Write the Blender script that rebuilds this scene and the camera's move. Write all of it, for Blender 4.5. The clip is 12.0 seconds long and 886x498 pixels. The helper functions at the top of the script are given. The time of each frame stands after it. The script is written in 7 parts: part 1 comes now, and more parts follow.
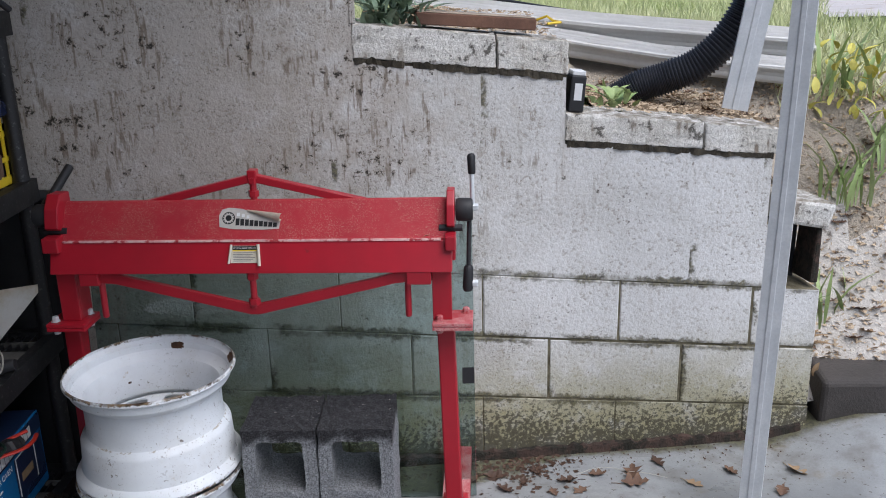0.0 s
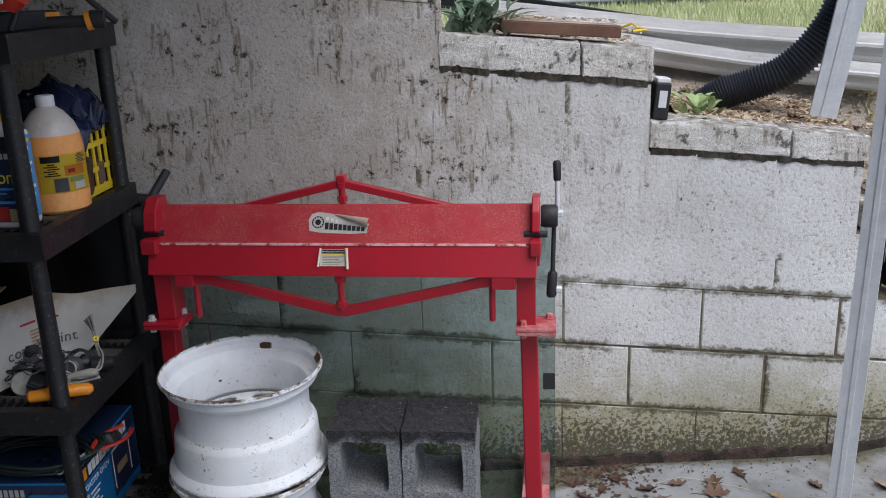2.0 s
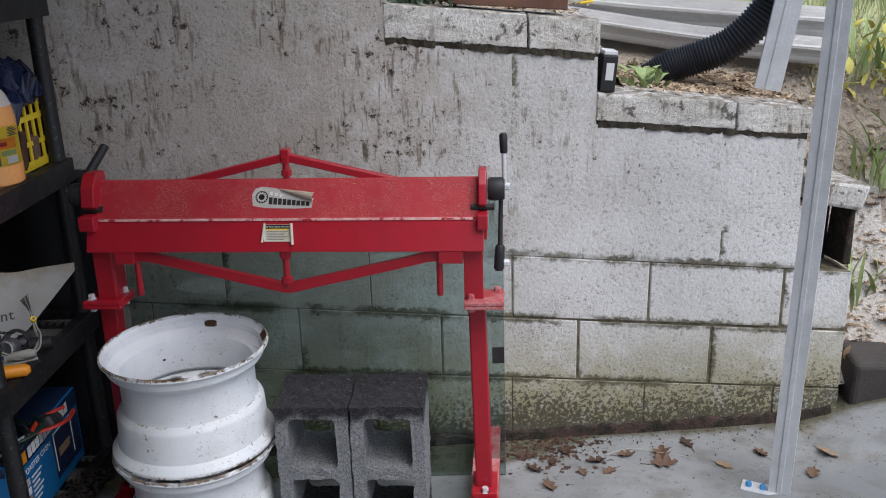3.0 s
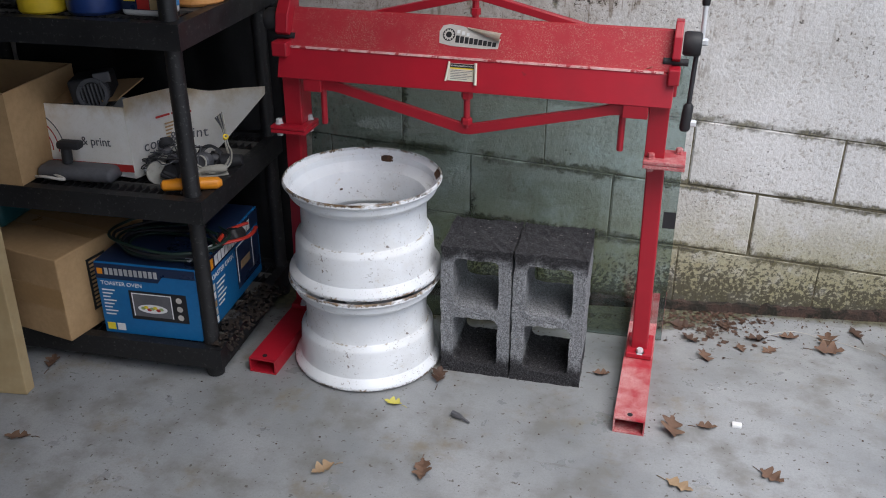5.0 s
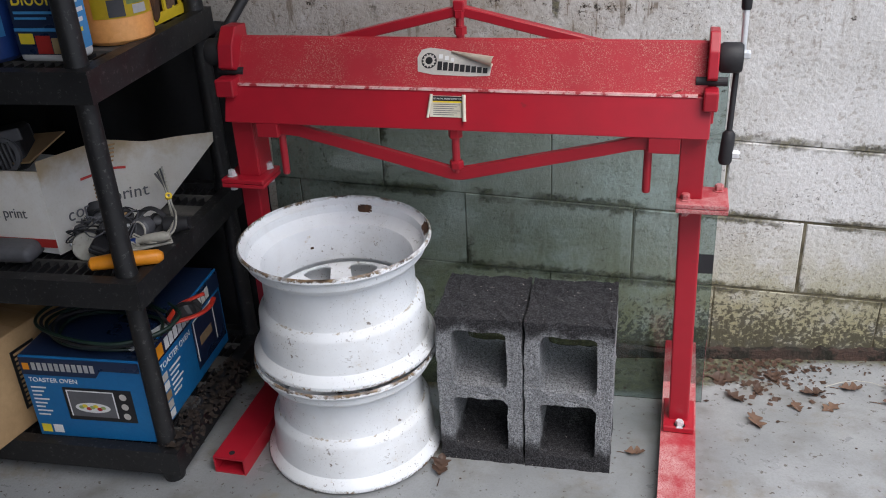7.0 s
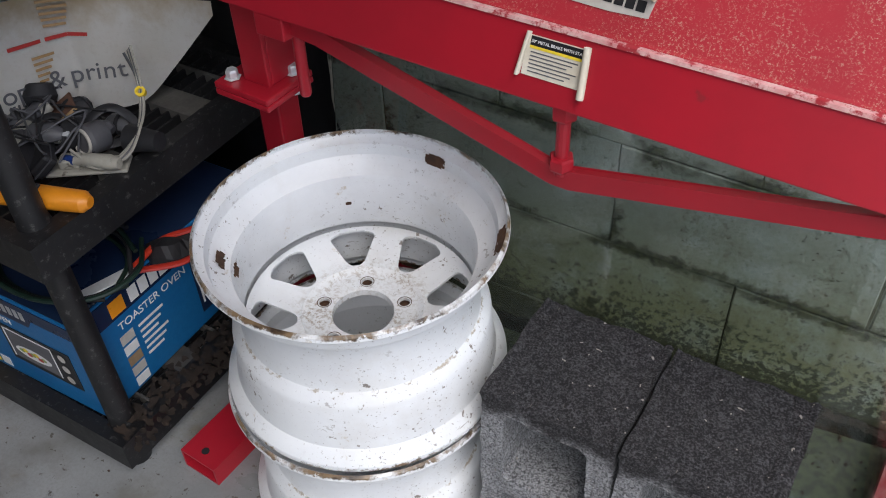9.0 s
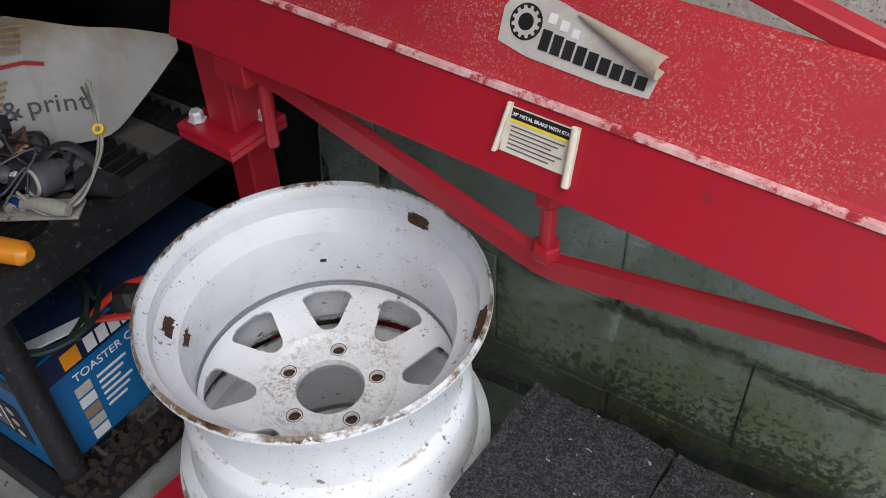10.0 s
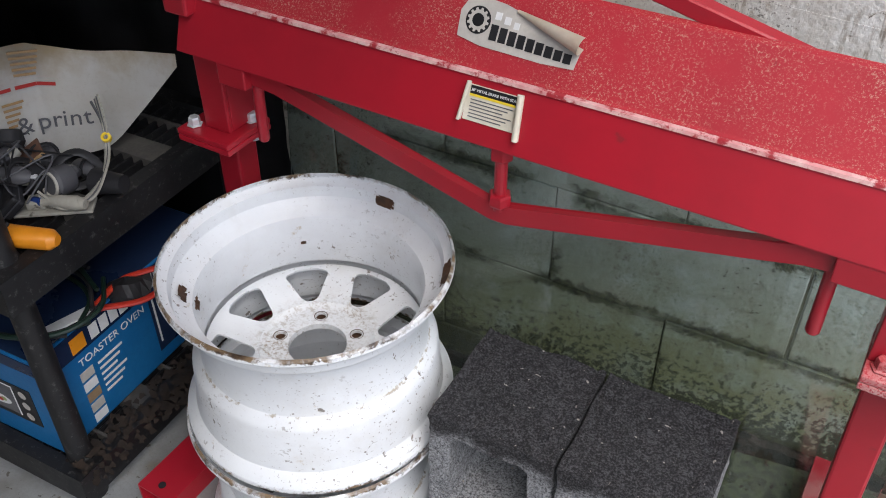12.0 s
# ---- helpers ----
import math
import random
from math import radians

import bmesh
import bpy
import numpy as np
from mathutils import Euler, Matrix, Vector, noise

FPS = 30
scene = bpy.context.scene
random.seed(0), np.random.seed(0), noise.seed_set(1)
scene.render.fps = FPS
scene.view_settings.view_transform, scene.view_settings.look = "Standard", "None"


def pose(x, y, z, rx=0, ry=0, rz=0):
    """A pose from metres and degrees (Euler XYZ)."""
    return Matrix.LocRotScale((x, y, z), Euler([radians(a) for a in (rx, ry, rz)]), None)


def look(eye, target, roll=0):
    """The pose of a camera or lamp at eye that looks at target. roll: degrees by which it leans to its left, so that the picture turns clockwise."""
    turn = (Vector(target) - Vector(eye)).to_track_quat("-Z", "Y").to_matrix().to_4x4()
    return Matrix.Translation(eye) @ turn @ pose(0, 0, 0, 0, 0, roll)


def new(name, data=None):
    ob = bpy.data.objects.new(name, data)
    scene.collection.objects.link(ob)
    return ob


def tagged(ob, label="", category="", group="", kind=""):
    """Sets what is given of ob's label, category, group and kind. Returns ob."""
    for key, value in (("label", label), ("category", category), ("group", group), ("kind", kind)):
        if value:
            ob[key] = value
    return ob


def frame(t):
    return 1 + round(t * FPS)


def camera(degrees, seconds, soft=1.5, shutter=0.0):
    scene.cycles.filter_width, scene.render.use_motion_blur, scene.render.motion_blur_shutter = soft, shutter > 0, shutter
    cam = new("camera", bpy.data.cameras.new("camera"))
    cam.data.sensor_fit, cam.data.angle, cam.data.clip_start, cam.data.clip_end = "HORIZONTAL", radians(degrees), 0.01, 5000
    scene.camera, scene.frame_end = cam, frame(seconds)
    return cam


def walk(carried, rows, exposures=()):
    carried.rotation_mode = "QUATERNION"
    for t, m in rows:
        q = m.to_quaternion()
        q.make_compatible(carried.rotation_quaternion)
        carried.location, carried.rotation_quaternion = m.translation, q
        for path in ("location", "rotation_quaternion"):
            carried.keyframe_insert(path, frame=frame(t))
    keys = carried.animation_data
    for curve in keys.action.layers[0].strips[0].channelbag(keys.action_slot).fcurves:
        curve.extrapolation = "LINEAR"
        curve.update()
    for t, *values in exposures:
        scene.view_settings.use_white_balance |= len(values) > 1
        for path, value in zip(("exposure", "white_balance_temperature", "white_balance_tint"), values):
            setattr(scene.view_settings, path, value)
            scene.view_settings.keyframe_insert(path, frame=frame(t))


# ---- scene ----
cam = camera(52.9, 12.0, 1.0)
PATH = [
    (0, (0.661, 0.186, 1.523), (0.553, 2.09, 0.921), -1.4),
    (0.5, (0.629, 0.182, 1.523), (0.472, 2.094, 0.959), -1.7),
    (1, (0.622, 0.182, 1.531), (0.473, 2.1, 0.984), -1.9),
    (1.5, (0.611, 0.163, 1.518), (0.398, 2.063, 0.933), -2.2),
    (2, (0.612, 0.154, 1.529), (0.359, 2.05, 0.946), -2.0),
    (2.5, (0.621, 0.155, 1.527), (0.387, 2.054, 0.947), -2.0),
    (3, (0.636, 0.173, 1.508), (0.479, 2.065, 0.878), -1.7),
    (3.5, (0.608, 0.156, 1.487), (0.28, 1.98, 0.735), 0.0),
    (3.7, (0.603, 0.145, 1.478), (0.192, 1.935, 0.687), -0.4),
    (5.3, (0.563, 0.152, 1.454), (0.069, 1.863, 0.545), -0.1),
    (5.5, (0.542, 0.166, 1.455), (0.023, 1.864, 0.535), -0.6),
    (6, (0.452, 0.281, 1.451), (-0.015, 1.978, 0.501), 0.5),
    (6.5, (0.437, 0.388, 1.432), (0.09, 2.14, 0.533), 0.2),
    (6.7, (0.486, 0.468, 1.425), (0.08, 2.212, 0.535), -1.7),
    (8.3, (0.493, 1.168, 1.377), (-0.17, 2.586, 0.131), -3.0),
    (8.5, (0.46, 1.284, 1.361), (-0.181, 2.683, 0.082), -2.5),
    (9, (0.414, 1.569, 1.333), (-0.448, 2.772, -0.011), -2.7),
    (9.5, (0.385, 1.715, 1.304), (-0.486, 2.854, -0.09), -2.4),
    (10, (0.374, 1.751, 1.31), (-0.548, 2.905, -0.038), -2.1),
    (10.5, (0.38, 1.744, 1.318), (-0.516, 2.926, -0.024), -0.7),
    (11, (0.426, 1.685, 1.33), (-0.35, 2.951, -0.009), 0.7),
    (11.5, (0.457, 1.614, 1.347), (-0.349, 2.908, 0.052), -1.0),
    (12, (0.467, 1.492, 1.37), (-0.343, 2.827, 0.121), -0.2),
]
EXPOSURES = [(0.0, -0.01, 5900, 10), (3.5, -0.12, 6060, 10), (5.5, 0.19, 6140, 10), (8.5, 0.24, 6230, 10), (10.0, 0.27, 6270, 10), (12.0, 0.36, 6270, 10)]
walk(cam, [(t, look(eye, target, roll)) for t, eye, target, roll in PATH], exposures=EXPOSURES)

# ---- world, sky light, sun ----
world = bpy.data.worlds.new("overcast_sky")
scene.world = world
world.use_nodes = True
wn = world.node_tree
sky = wn.nodes.new("ShaderNodeTexSky")
sky.sky_type = "NISHITA"
sky.sun_disc = False
sky.sun_elevation = radians(60)
sky.sun_rotation = radians(135)
sky.dust_density = 4.0
bg = wn.nodes["Background"]
bg.inputs["Strength"].default_value = 0.15
wn.links.new(sky.outputs["Color"], bg.inputs["Color"])
sun = new("sun", bpy.data.lights.new("sun", "SUN"))
sun.data.energy = 2.35
sun.data.angle = radians(50)
sun.data.color = (1.0, 0.985, 0.965)
sun.matrix_world = look((3.2, -2.0, 7.5), (0, 1, 0))

CEIL_X = 0.58  # how far the unseen roof reaches, set to hold back sky light

# ---- node helpers and materials ----
WALL_C, WALL_S = 2.71, 0.1522  # the wall's face: y = WALL_C + WALL_S * x
A0 = 0.0  # the machine, wheels and blocks stand along x; the block wall runs a little askew


def nodes_of(name):
    m = bpy.data.materials.new(name)
    m.use_nodes = True
    t = m.node_tree
    return m, t, t.nodes["Principled BSDF"], t.nodes.new("ShaderNodeTexCoord"), t.links.new


def noise_tex(t, vec, scale, detail=5.0, rough=0.6):
    n = t.nodes.new("ShaderNodeTexNoise")
    n.inputs["Scale"].default_value = scale
    n.inputs["Detail"].default_value = detail
    n.inputs["Roughness"].default_value = rough
    t.links.new(vec, n.inputs["Vector"])
    return n.outputs["Fac"]


def ramp(t, fac, lo, hi, a=0.0, b=1.0):
    n = t.nodes.new("ShaderNodeMapRange")
    n.interpolation_type = "SMOOTHSTEP"
    for key, val in (("From Min", lo), ("From Max", hi), ("To Min", a), ("To Max", b)):
        n.inputs[key].default_value = val
    t.links.new(fac, n.inputs["Value"])
    return n.outputs["Result"]


def mathn(t, op, a, b):
    n = t.nodes.new("ShaderNodeMath")
    n.operation = op
    for k, s in enumerate((a, b)):
        if isinstance(s, (int, float)):
            n.inputs[k].default_value = s
        else:
            t.links.new(s, n.inputs[k])
    return n.outputs[0]


def mix(t, fac, a, b):
    n = t.nodes.new("ShaderNodeMix")
    n.data_type = "RGBA"
    for key, s in ((0, fac), (6, a), (7, b)):
        if isinstance(s, (int, float)):
            n.inputs[key].default_value = s
        elif isinstance(s, tuple):
            n.inputs[key].default_value = (*s, 1.0) if len(s) == 3 else s
        else:
            t.links.new(s, n.inputs[key])
    return n.outputs[2]


def bump(t, bsdf, height, strength, dist=0.002):
    n = t.nodes.new("ShaderNodeBump")
    n.inputs["Strength"].default_value = strength
    n.inputs["Distance"].default_value = dist
    t.links.new(height, n.inputs["Height"])
    t.links.new(n.outputs["Normal"], bsdf.inputs["Normal"])


def plain(name, c1, c2, scale=6.0, rough=0.55, metal=0.0, grain=90.0, relief=0.25, dist=0.0015, speck=None, coat=0.0):
    """Two tones in broad patches, fine grain, and perhaps specks of a third tone."""
    m, t, p, tc, link = nodes_of(name)
    vec = tc.outputs["Object"]
    big = noise_tex(t, vec, scale)
    fine = noise_tex(t, vec, grain, 4.0, 0.7)
    col = mix(t, ramp(t, big, 0.3, 0.7), c1, c2)
    col = mix(t, ramp(t, fine, 0.3, 0.75, 0.0, 0.35), col, tuple(0.72 * v for v in c1))
    if speck:
        tone, sc, lo, hi = speck
        s = noise_tex(t, vec, sc, 6.0, 0.7)
        col = mix(t, ramp(t, s, lo, hi), col, tone)
    link(col, p.inputs["Base Color"])
    p.inputs["Metallic"].default_value = metal
    link(ramp(t, big, 0.2, 0.8, max(rough - 0.1, 0.05), min(rough + 0.12, 1.0)), p.inputs["Roughness"])
    p.inputs["Coat Weight"].default_value = coat
    bump(t, p, fine, relief, dist)
    return m


def wall_paint(name, dirt=1.0, growth=0.9):
    """White painted block: stains running down, black pits, green and black growth near the ground."""
    m, t, p, tc, link = nodes_of(name)
    g = t.nodes.new("ShaderNodeNewGeometry")
    pos = g.outputs["Position"]
    sep = t.nodes.new("ShaderNodeSeparateXYZ")
    link(pos, sep.inputs[0])
    x, z = sep.outputs["X"], sep.outputs["Z"]
    big = noise_tex(t, pos, 2.6)
    mid = noise_tex(t, pos, 11.0, 6.0, 0.65)
    fine = noise_tex(t, pos, 120.0, 5.0, 0.75)
    lumps = noise_tex(t, pos, 85.0, 3.0, 0.55)
    mp = t.nodes.new("ShaderNodeMapping")
    mp.inputs["Scale"].default_value = (26.0, 26.0, 1.4)
    link(pos, mp.inputs["Vector"])
    streak = noise_tex(t, mp.outputs[0], 1.0, 5.0, 0.65)
    mp2 = t.nodes.new("ShaderNodeMapping")
    mp2.inputs["Scale"].default_value = (70.0, 70.0, 9.0)
    link(pos, mp2.inputs["Vector"])
    drips = noise_tex(t, mp2.outputs[0], 1.0, 4.0, 0.6)
    col = mix(t, ramp(t, big, 0.35, 0.65), (0.72, 0.715, 0.71), (0.60, 0.593, 0.578))
    col = mix(t, ramp(t, fine, 0.42, 0.66, 0.0, 0.34), col, (0.40, 0.37, 0.33))
    col = mix(t, mathn(t, "MULTIPLY", ramp(t, streak, 0.52, 0.72, 0.0, 0.5 * dirt), ramp(t, big, 0.42, 0.62, 0.1, 1.0)), col, (0.30, 0.25, 0.19))
    # dirt thickening to the left, with that end's shade painted in
    left_end = mathn(t, "ADD", ramp(t, x, 1.15, -0.2), mathn(t, "MULTIPLY", big, 0.35))
    dirt_shade = mathn(t, "MULTIPLY", left_end, mid)
    col = mix(t, ramp(t, dirt_shade, 0.14, 0.58, 0.0, 0.62), col, (0.35, 0.295, 0.235))
    # rough paint: brown dirt in the hollows, relief shading painted in with it
    hollow = mathn(t, "MULTIPLY", ramp(t, lumps, 0.46, 0.34), ramp(t, noise_tex(t, pos, 9.0, 5.0, 0.7), 0.36, 0.60, 0.15, 1.0))
    col = mix(t, mathn(t, "MULTIPLY", hollow, 0.50), col, (0.24, 0.195, 0.145))
    grit = mathn(t, "MULTIPLY", ramp(t, noise_tex(t, pos, 190.0, 4.0, 0.7), 0.57, 0.64), ramp(t, noise_tex(t, pos, 9.0, 5.0, 0.7), 0.42, 0.60))
    col = mix(t, mathn(t, "MULTIPLY", mathn(t, "MULTIPLY", grit, ramp(t, left_end, 0.1, 0.7, 0.25, 1.0)), 0.8), col, (0.075, 0.062, 0.048))
    # black blistered spots in clusters, each with a brown edge and a run below it
    high = ramp(t, mathn(t, "ADD", z, mathn(t, "MULTIPLY", x, 0.10)), 0.62, 1.05, 0.10, 1.0)
    where = mathn(t, "MULTIPLY", ramp(t, noise_tex(t, pos, 4.2, 4.0, 0.65), 0.42, 0.60), mathn(t, "MULTIPLY", high, ramp(t, left_end, 0.15, 0.75, 0.25, 1.0)))
    spot = mathn(t, "ADD", noise_tex(t, pos, 34.0, 8.0, 0.78), mathn(t, "MULTIPLY", where, 0.10))
    col = mix(t, mathn(t, "MULTIPLY", ramp(t, spot, 0.61, 0.67), 0.65), col, (0.22, 0.165, 0.11))
    run = mathn(t, "MULTIPLY", ramp(t, drips, 0.53, 0.64), ramp(t, where, 0.12, 0.5))
    col = mix(t, mathn(t, "MULTIPLY", run, 0.7), col, (0.16, 0.115, 0.072))
    pit = ramp(t, spot, 0.652, 0.688)
    col = mix(t, mathn(t, "MULTIPLY", pit, 0.95), col, (0.022, 0.019, 0.015))
    blot = noise_tex(t, pos, 5.5, 7.0, 0.7)
    chip = mathn(t, "MULTIPLY", ramp(t, noise_tex(t, pos, 115.0, 4.0, 0.6), 0.62, 0.66), ramp(t, blot, 0.46, 0.60))
    col = mix(t, mathn(t, "MULTIPLY", chip, 0.8), col, (0.06, 0.05, 0.04))
    # growth: greenish, then black, close to the ground
    hz = mathn(t, "ADD", z, mathn(t, "MULTIPLY", big, 0.16))
    moss = mathn(t, "MULTIPLY", ramp(t, hz, 0.52, 0.14), ramp(t, mid, 0.26, 0.56, 0.25, 1.0))
    col = mix(t, mathn(t, "MULTIPLY", moss, 0.82), col, (0.29, 0.26, 0.115))
    gr = noise_tex(t, pos, 85.0, 5.0, 0.7)
    black = ramp(t, mathn(t, "ADD", gr, mathn(t, "MULTIPLY", ramp(t, hz, 0.30, 0.02), 0.21)), 0.55, 0.65)
    black = mathn(t, "MULTIPLY", black, ramp(t, hz, 0.44, 0.14, 0.0, 0.95))
    col = mix(t, mathn(t, "MULTIPLY", black, 0.9), col, (0.040, 0.034, 0.020))
    # mildew creeping out of the joints, in ragged patches
    so = t.nodes.new("ShaderNodeSeparateXYZ")
    link(tc.outputs["Object"], so.inputs[0])
    rag = mathn(t, "MULTIPLY", mathn(t, "SUBTRACT", noise_tex(t, pos, 48.0, 6.0, 0.75), 0.5), 0.060)
    zo = mathn(t, "ADD", mathn(t, "ADD", so.outputs["Z"], mathn(t, "MULTIPLY", so.outputs["X"], 0.1045)), rag)
    xo = mathn(t, "ADD", so.outputs["X"], rag)
    bed = mathn(t, "MAXIMUM", ramp(t, zo, 0.023, 0.009), ramp(t, zo, 0.189, 0.203))
    bed = mathn(t, "MULTIPLY", bed, ramp(t, noise_tex(t, pos, 7.0, 4.0, 0.6), 0.38, 0.55))
    bed = mathn(t, "MULTIPLY", bed, ramp(t, z, 0.72, 0.58, 0.04, 1.0))
    head = mathn(t, "MULTIPLY", ramp(t, xo, 0.024, 0.008), ramp(t, noise_tex(t, pos, 8.0, 5.0, 0.7), 0.52, 0.62))
    grow = mathn(t, "MULTIPLY", mathn(t, "MAXIMUM", bed, head), growth)
    col = mix(t, grow, col, mix(t, ramp(t, gr, 0.4, 0.6), (0.035, 0.030, 0.018), (0.13, 0.115, 0.055)))
    link(col, p.inputs["Base Color"])
    link(ramp(t, mid, 0.3, 0.7, 0.5, 0.8), p.inputs["Roughness"])
    h = mathn(t, "ADD", mathn(t, "MULTIPLY", fine, 0.7), mathn(t, "MULTIPLY", lumps, 1.3))
    bump(t, p, mathn(t, "SUBTRACT", h, mathn(t, "MULTIPLY", pit, 1.5)), 0.6, 0.0036)
    return m


def cap_paint(name):
    """Flaking white paint on rough concrete: brown runs on the face, black crust and lichen on top."""
    m, t, p, tc, link = nodes_of(name)
    g = t.nodes.new("ShaderNodeNewGeometry")
    pos = g.outputs["Position"]
    big = noise_tex(t, pos, 6.0, 5.0, 0.6)
    mid = noise_tex(t, pos, 24.0, 6.0, 0.7)
    fine = noise_tex(t, pos, 130.0, 5.0, 0.75)
    mp = t.nodes.new("ShaderNodeMapping")
    mp.inputs["Scale"].default_value = (42.0, 42.0, 7.0)
    link(pos, mp.inputs["Vector"])
    runs = noise_tex(t, mp.outputs[0], 1.0, 4.0, 0.6)
    col = mix(t, ramp(t, big, 0.35, 0.65), (0.82, 0.80, 0.76), (0.66, 0.63, 0.57))
    col = mix(t, ramp(t, fine, 0.40, 0.66, 0.0, 0.5), col, (0.27, 0.245, 0.21))
    col = mix(t, mathn(t, "MULTIPLY", ramp(t, runs, 0.50, 0.66), ramp(t, big, 0.38, 0.62, 0.08, 0.8)), col, (0.15, 0.105, 0.065))
    crust = ramp(t, mid, 0.56, 0.64, 0.0, 0.85)
    col = mix(t, crust, col, (0.045, 0.038, 0.028))
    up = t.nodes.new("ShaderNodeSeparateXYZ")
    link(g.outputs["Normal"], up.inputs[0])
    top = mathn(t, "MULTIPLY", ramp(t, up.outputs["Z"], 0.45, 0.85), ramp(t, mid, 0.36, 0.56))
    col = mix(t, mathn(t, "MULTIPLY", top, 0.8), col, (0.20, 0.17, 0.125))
    link(col, p.inputs["Base Color"])
    p.inputs["Roughness"].default_value = 0.9
    bump(t, p, mathn(t, "ADD", fine, mid), 0.9, 0.006)
    return m


def stained_board(name):
    """White carton board with brown water stains creeping down from its torn top."""
    m, t, p, tc, link = nodes_of(name)
    vec = tc.outputs["Object"]
    sep = t.nodes.new("ShaderNodeSeparateXYZ")
    link(vec, sep.inputs[0])
    big = noise_tex(t, vec, 9.0, 5.0, 0.65)
    fine = noise_tex(t, vec, 140.0, 4.0, 0.7)
    col = mix(t, ramp(t, big, 0.3, 0.7), (0.86, 0.845, 0.81), (0.79, 0.76, 0.70))
    tide = mathn(t, "ADD", sep.outputs["Z"], mathn(t, "MULTIPLY", mathn(t, "SUBTRACT", big, 0.5), 0.16))
    col = mix(t, ramp(t, tide, 0.145, 0.215, 0.0, 0.8), col, (0.50, 0.37, 0.18))
    col = mix(t, ramp(t, fine, 0.5, 0.75, 0.0, 0.2), col, (0.48, 0.42, 0.33))
    link(col, p.inputs["Base Color"])
    p.inputs["Roughness"].default_value = 0.75
    bump(t, p, fine, 0.1, 0.001)
    return m


def floor_paint(name):
    """Worn grey painted concrete with dust, scuffs and rust-brown stains."""
    m, t, p, tc, link = nodes_of(name)
    vec = tc.outputs["Object"]
    big = noise_tex(t, vec, 1.6)
    mid = noise_tex(t, vec, 7.0)
    fine = noise_tex(t, vec, 160.0, 4.0, 0.8)
    col = mix(t, ramp(t, big, 0.35, 0.65), (0.205, 0.215, 0.22), (0.33, 0.34, 0.345))
    col = mix(t, ramp(t, mid, 0.46, 0.70, 0.0, 0.7), col, (0.155, 0.148, 0.13))
    st = noise_tex(t, vec, 4.2, 6.0, 0.7)
    col = mix(t, ramp(t, st, 0.53, 0.72, 0.0, 0.7), col, (0.19, 0.15, 0.085))
    dots = noise_tex(t, vec, 60.0, 3.0, 0.6)
    col = mix(t, ramp(t, dots, 0.63, 0.69, 0.0, 0.85), col, (0.07, 0.055, 0.04))
    col = mix(t, ramp(t, fine, 0.4, 0.7, 0.0, 0.3), col, (0.16, 0.155, 0.15))
    scuff = t.nodes.new("ShaderNodeMapping")
    scuff.inputs["Scale"].default_value = (3.0, 26.0, 1.0)
    scuff.inputs["Rotation"].default_value = (0, 0, 0.7)
    link(vec, scuff.inputs["Vector"])
    col = mix(t, ramp(t, noise_tex(t, scuff.outputs[0], 1.0, 6.0, 0.7), 0.60, 0.75, 0.0, 0.45), col, (0.14, 0.13, 0.115))
    # soil and moss washed against the foot of the wall
    sep = t.nodes.new("ShaderNodeSeparateXYZ")
    link(vec, sep.inputs[0])
    gap = mathn(t, "SUBTRACT", mathn(t, "MULTIPLY", sep.outputs["X"], WALL_S), sep.outputs["Y"])
    gap = mathn(t, "ADD", gap, WALL_C + 0.10)
    gap = mathn(t, "SUBTRACT", gap, mathn(t, "MULTIPLY", st, 0.22))
    inner = ramp(t, sep.outputs["X"], 0.95, 0.45, 0.0, 0.17)
    col = mix(t, ramp(t, mathn(t, "SUBTRACT", gap, inner), 0.06, 0.0, 0.0, 0.9), col, mix(t, ramp(t, dots, 0.4, 0.6), (0.055, 0.05, 0.03), (0.12, 0.115, 0.06)))
    link(col, p.inputs["Base Color"])
    link(ramp(t, mid, 0.3, 0.7, 0.26, 0.5), p.inputs["Roughness"])
    bump(t, p, fine, 0.18, 0.0015)
    return m


def block_grey(name):
    """Raw concrete block with a dark, damp band at foot and head."""
    m, t, p, tc, link = nodes_of(name)
    vec = tc.outputs["Object"]
    sep = t.nodes.new("ShaderNodeSeparateXYZ")
    link(vec, sep.inputs[0])
    big = noise_tex(t, vec, 12.0)
    grain = noise_tex(t, vec, 330.0, 3.0, 0.7)
    coarse = noise_tex(t, vec, 120.0, 5.0, 0.8)
    stone = mathn(t, "ADD", mathn(t, "MULTIPLY", grain, 0.6), mathn(t, "MULTIPLY", coarse, 0.4))
    col = mix(t, ramp(t, stone, 0.38, 0.60), (0.075, 0.075, 0.08), (0.42, 0.43, 0.45))
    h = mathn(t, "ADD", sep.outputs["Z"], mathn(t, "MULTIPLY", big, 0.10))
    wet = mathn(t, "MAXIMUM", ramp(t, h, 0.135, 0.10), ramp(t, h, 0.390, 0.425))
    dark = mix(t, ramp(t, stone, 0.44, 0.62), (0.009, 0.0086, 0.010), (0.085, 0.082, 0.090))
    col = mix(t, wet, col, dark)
    speck = ramp(t, noise_tex(t, vec, 95.0, 2.0, 0.4), 0.73, 0.76)
    col = mix(t, speck, col, (0.36, 0.33, 0.30))
    link(col, p.inputs["Base Color"])
    p.inputs["Roughness"].default_value = 0.93
    bump(t, p, stone, 1.0, 0.010)
    return m


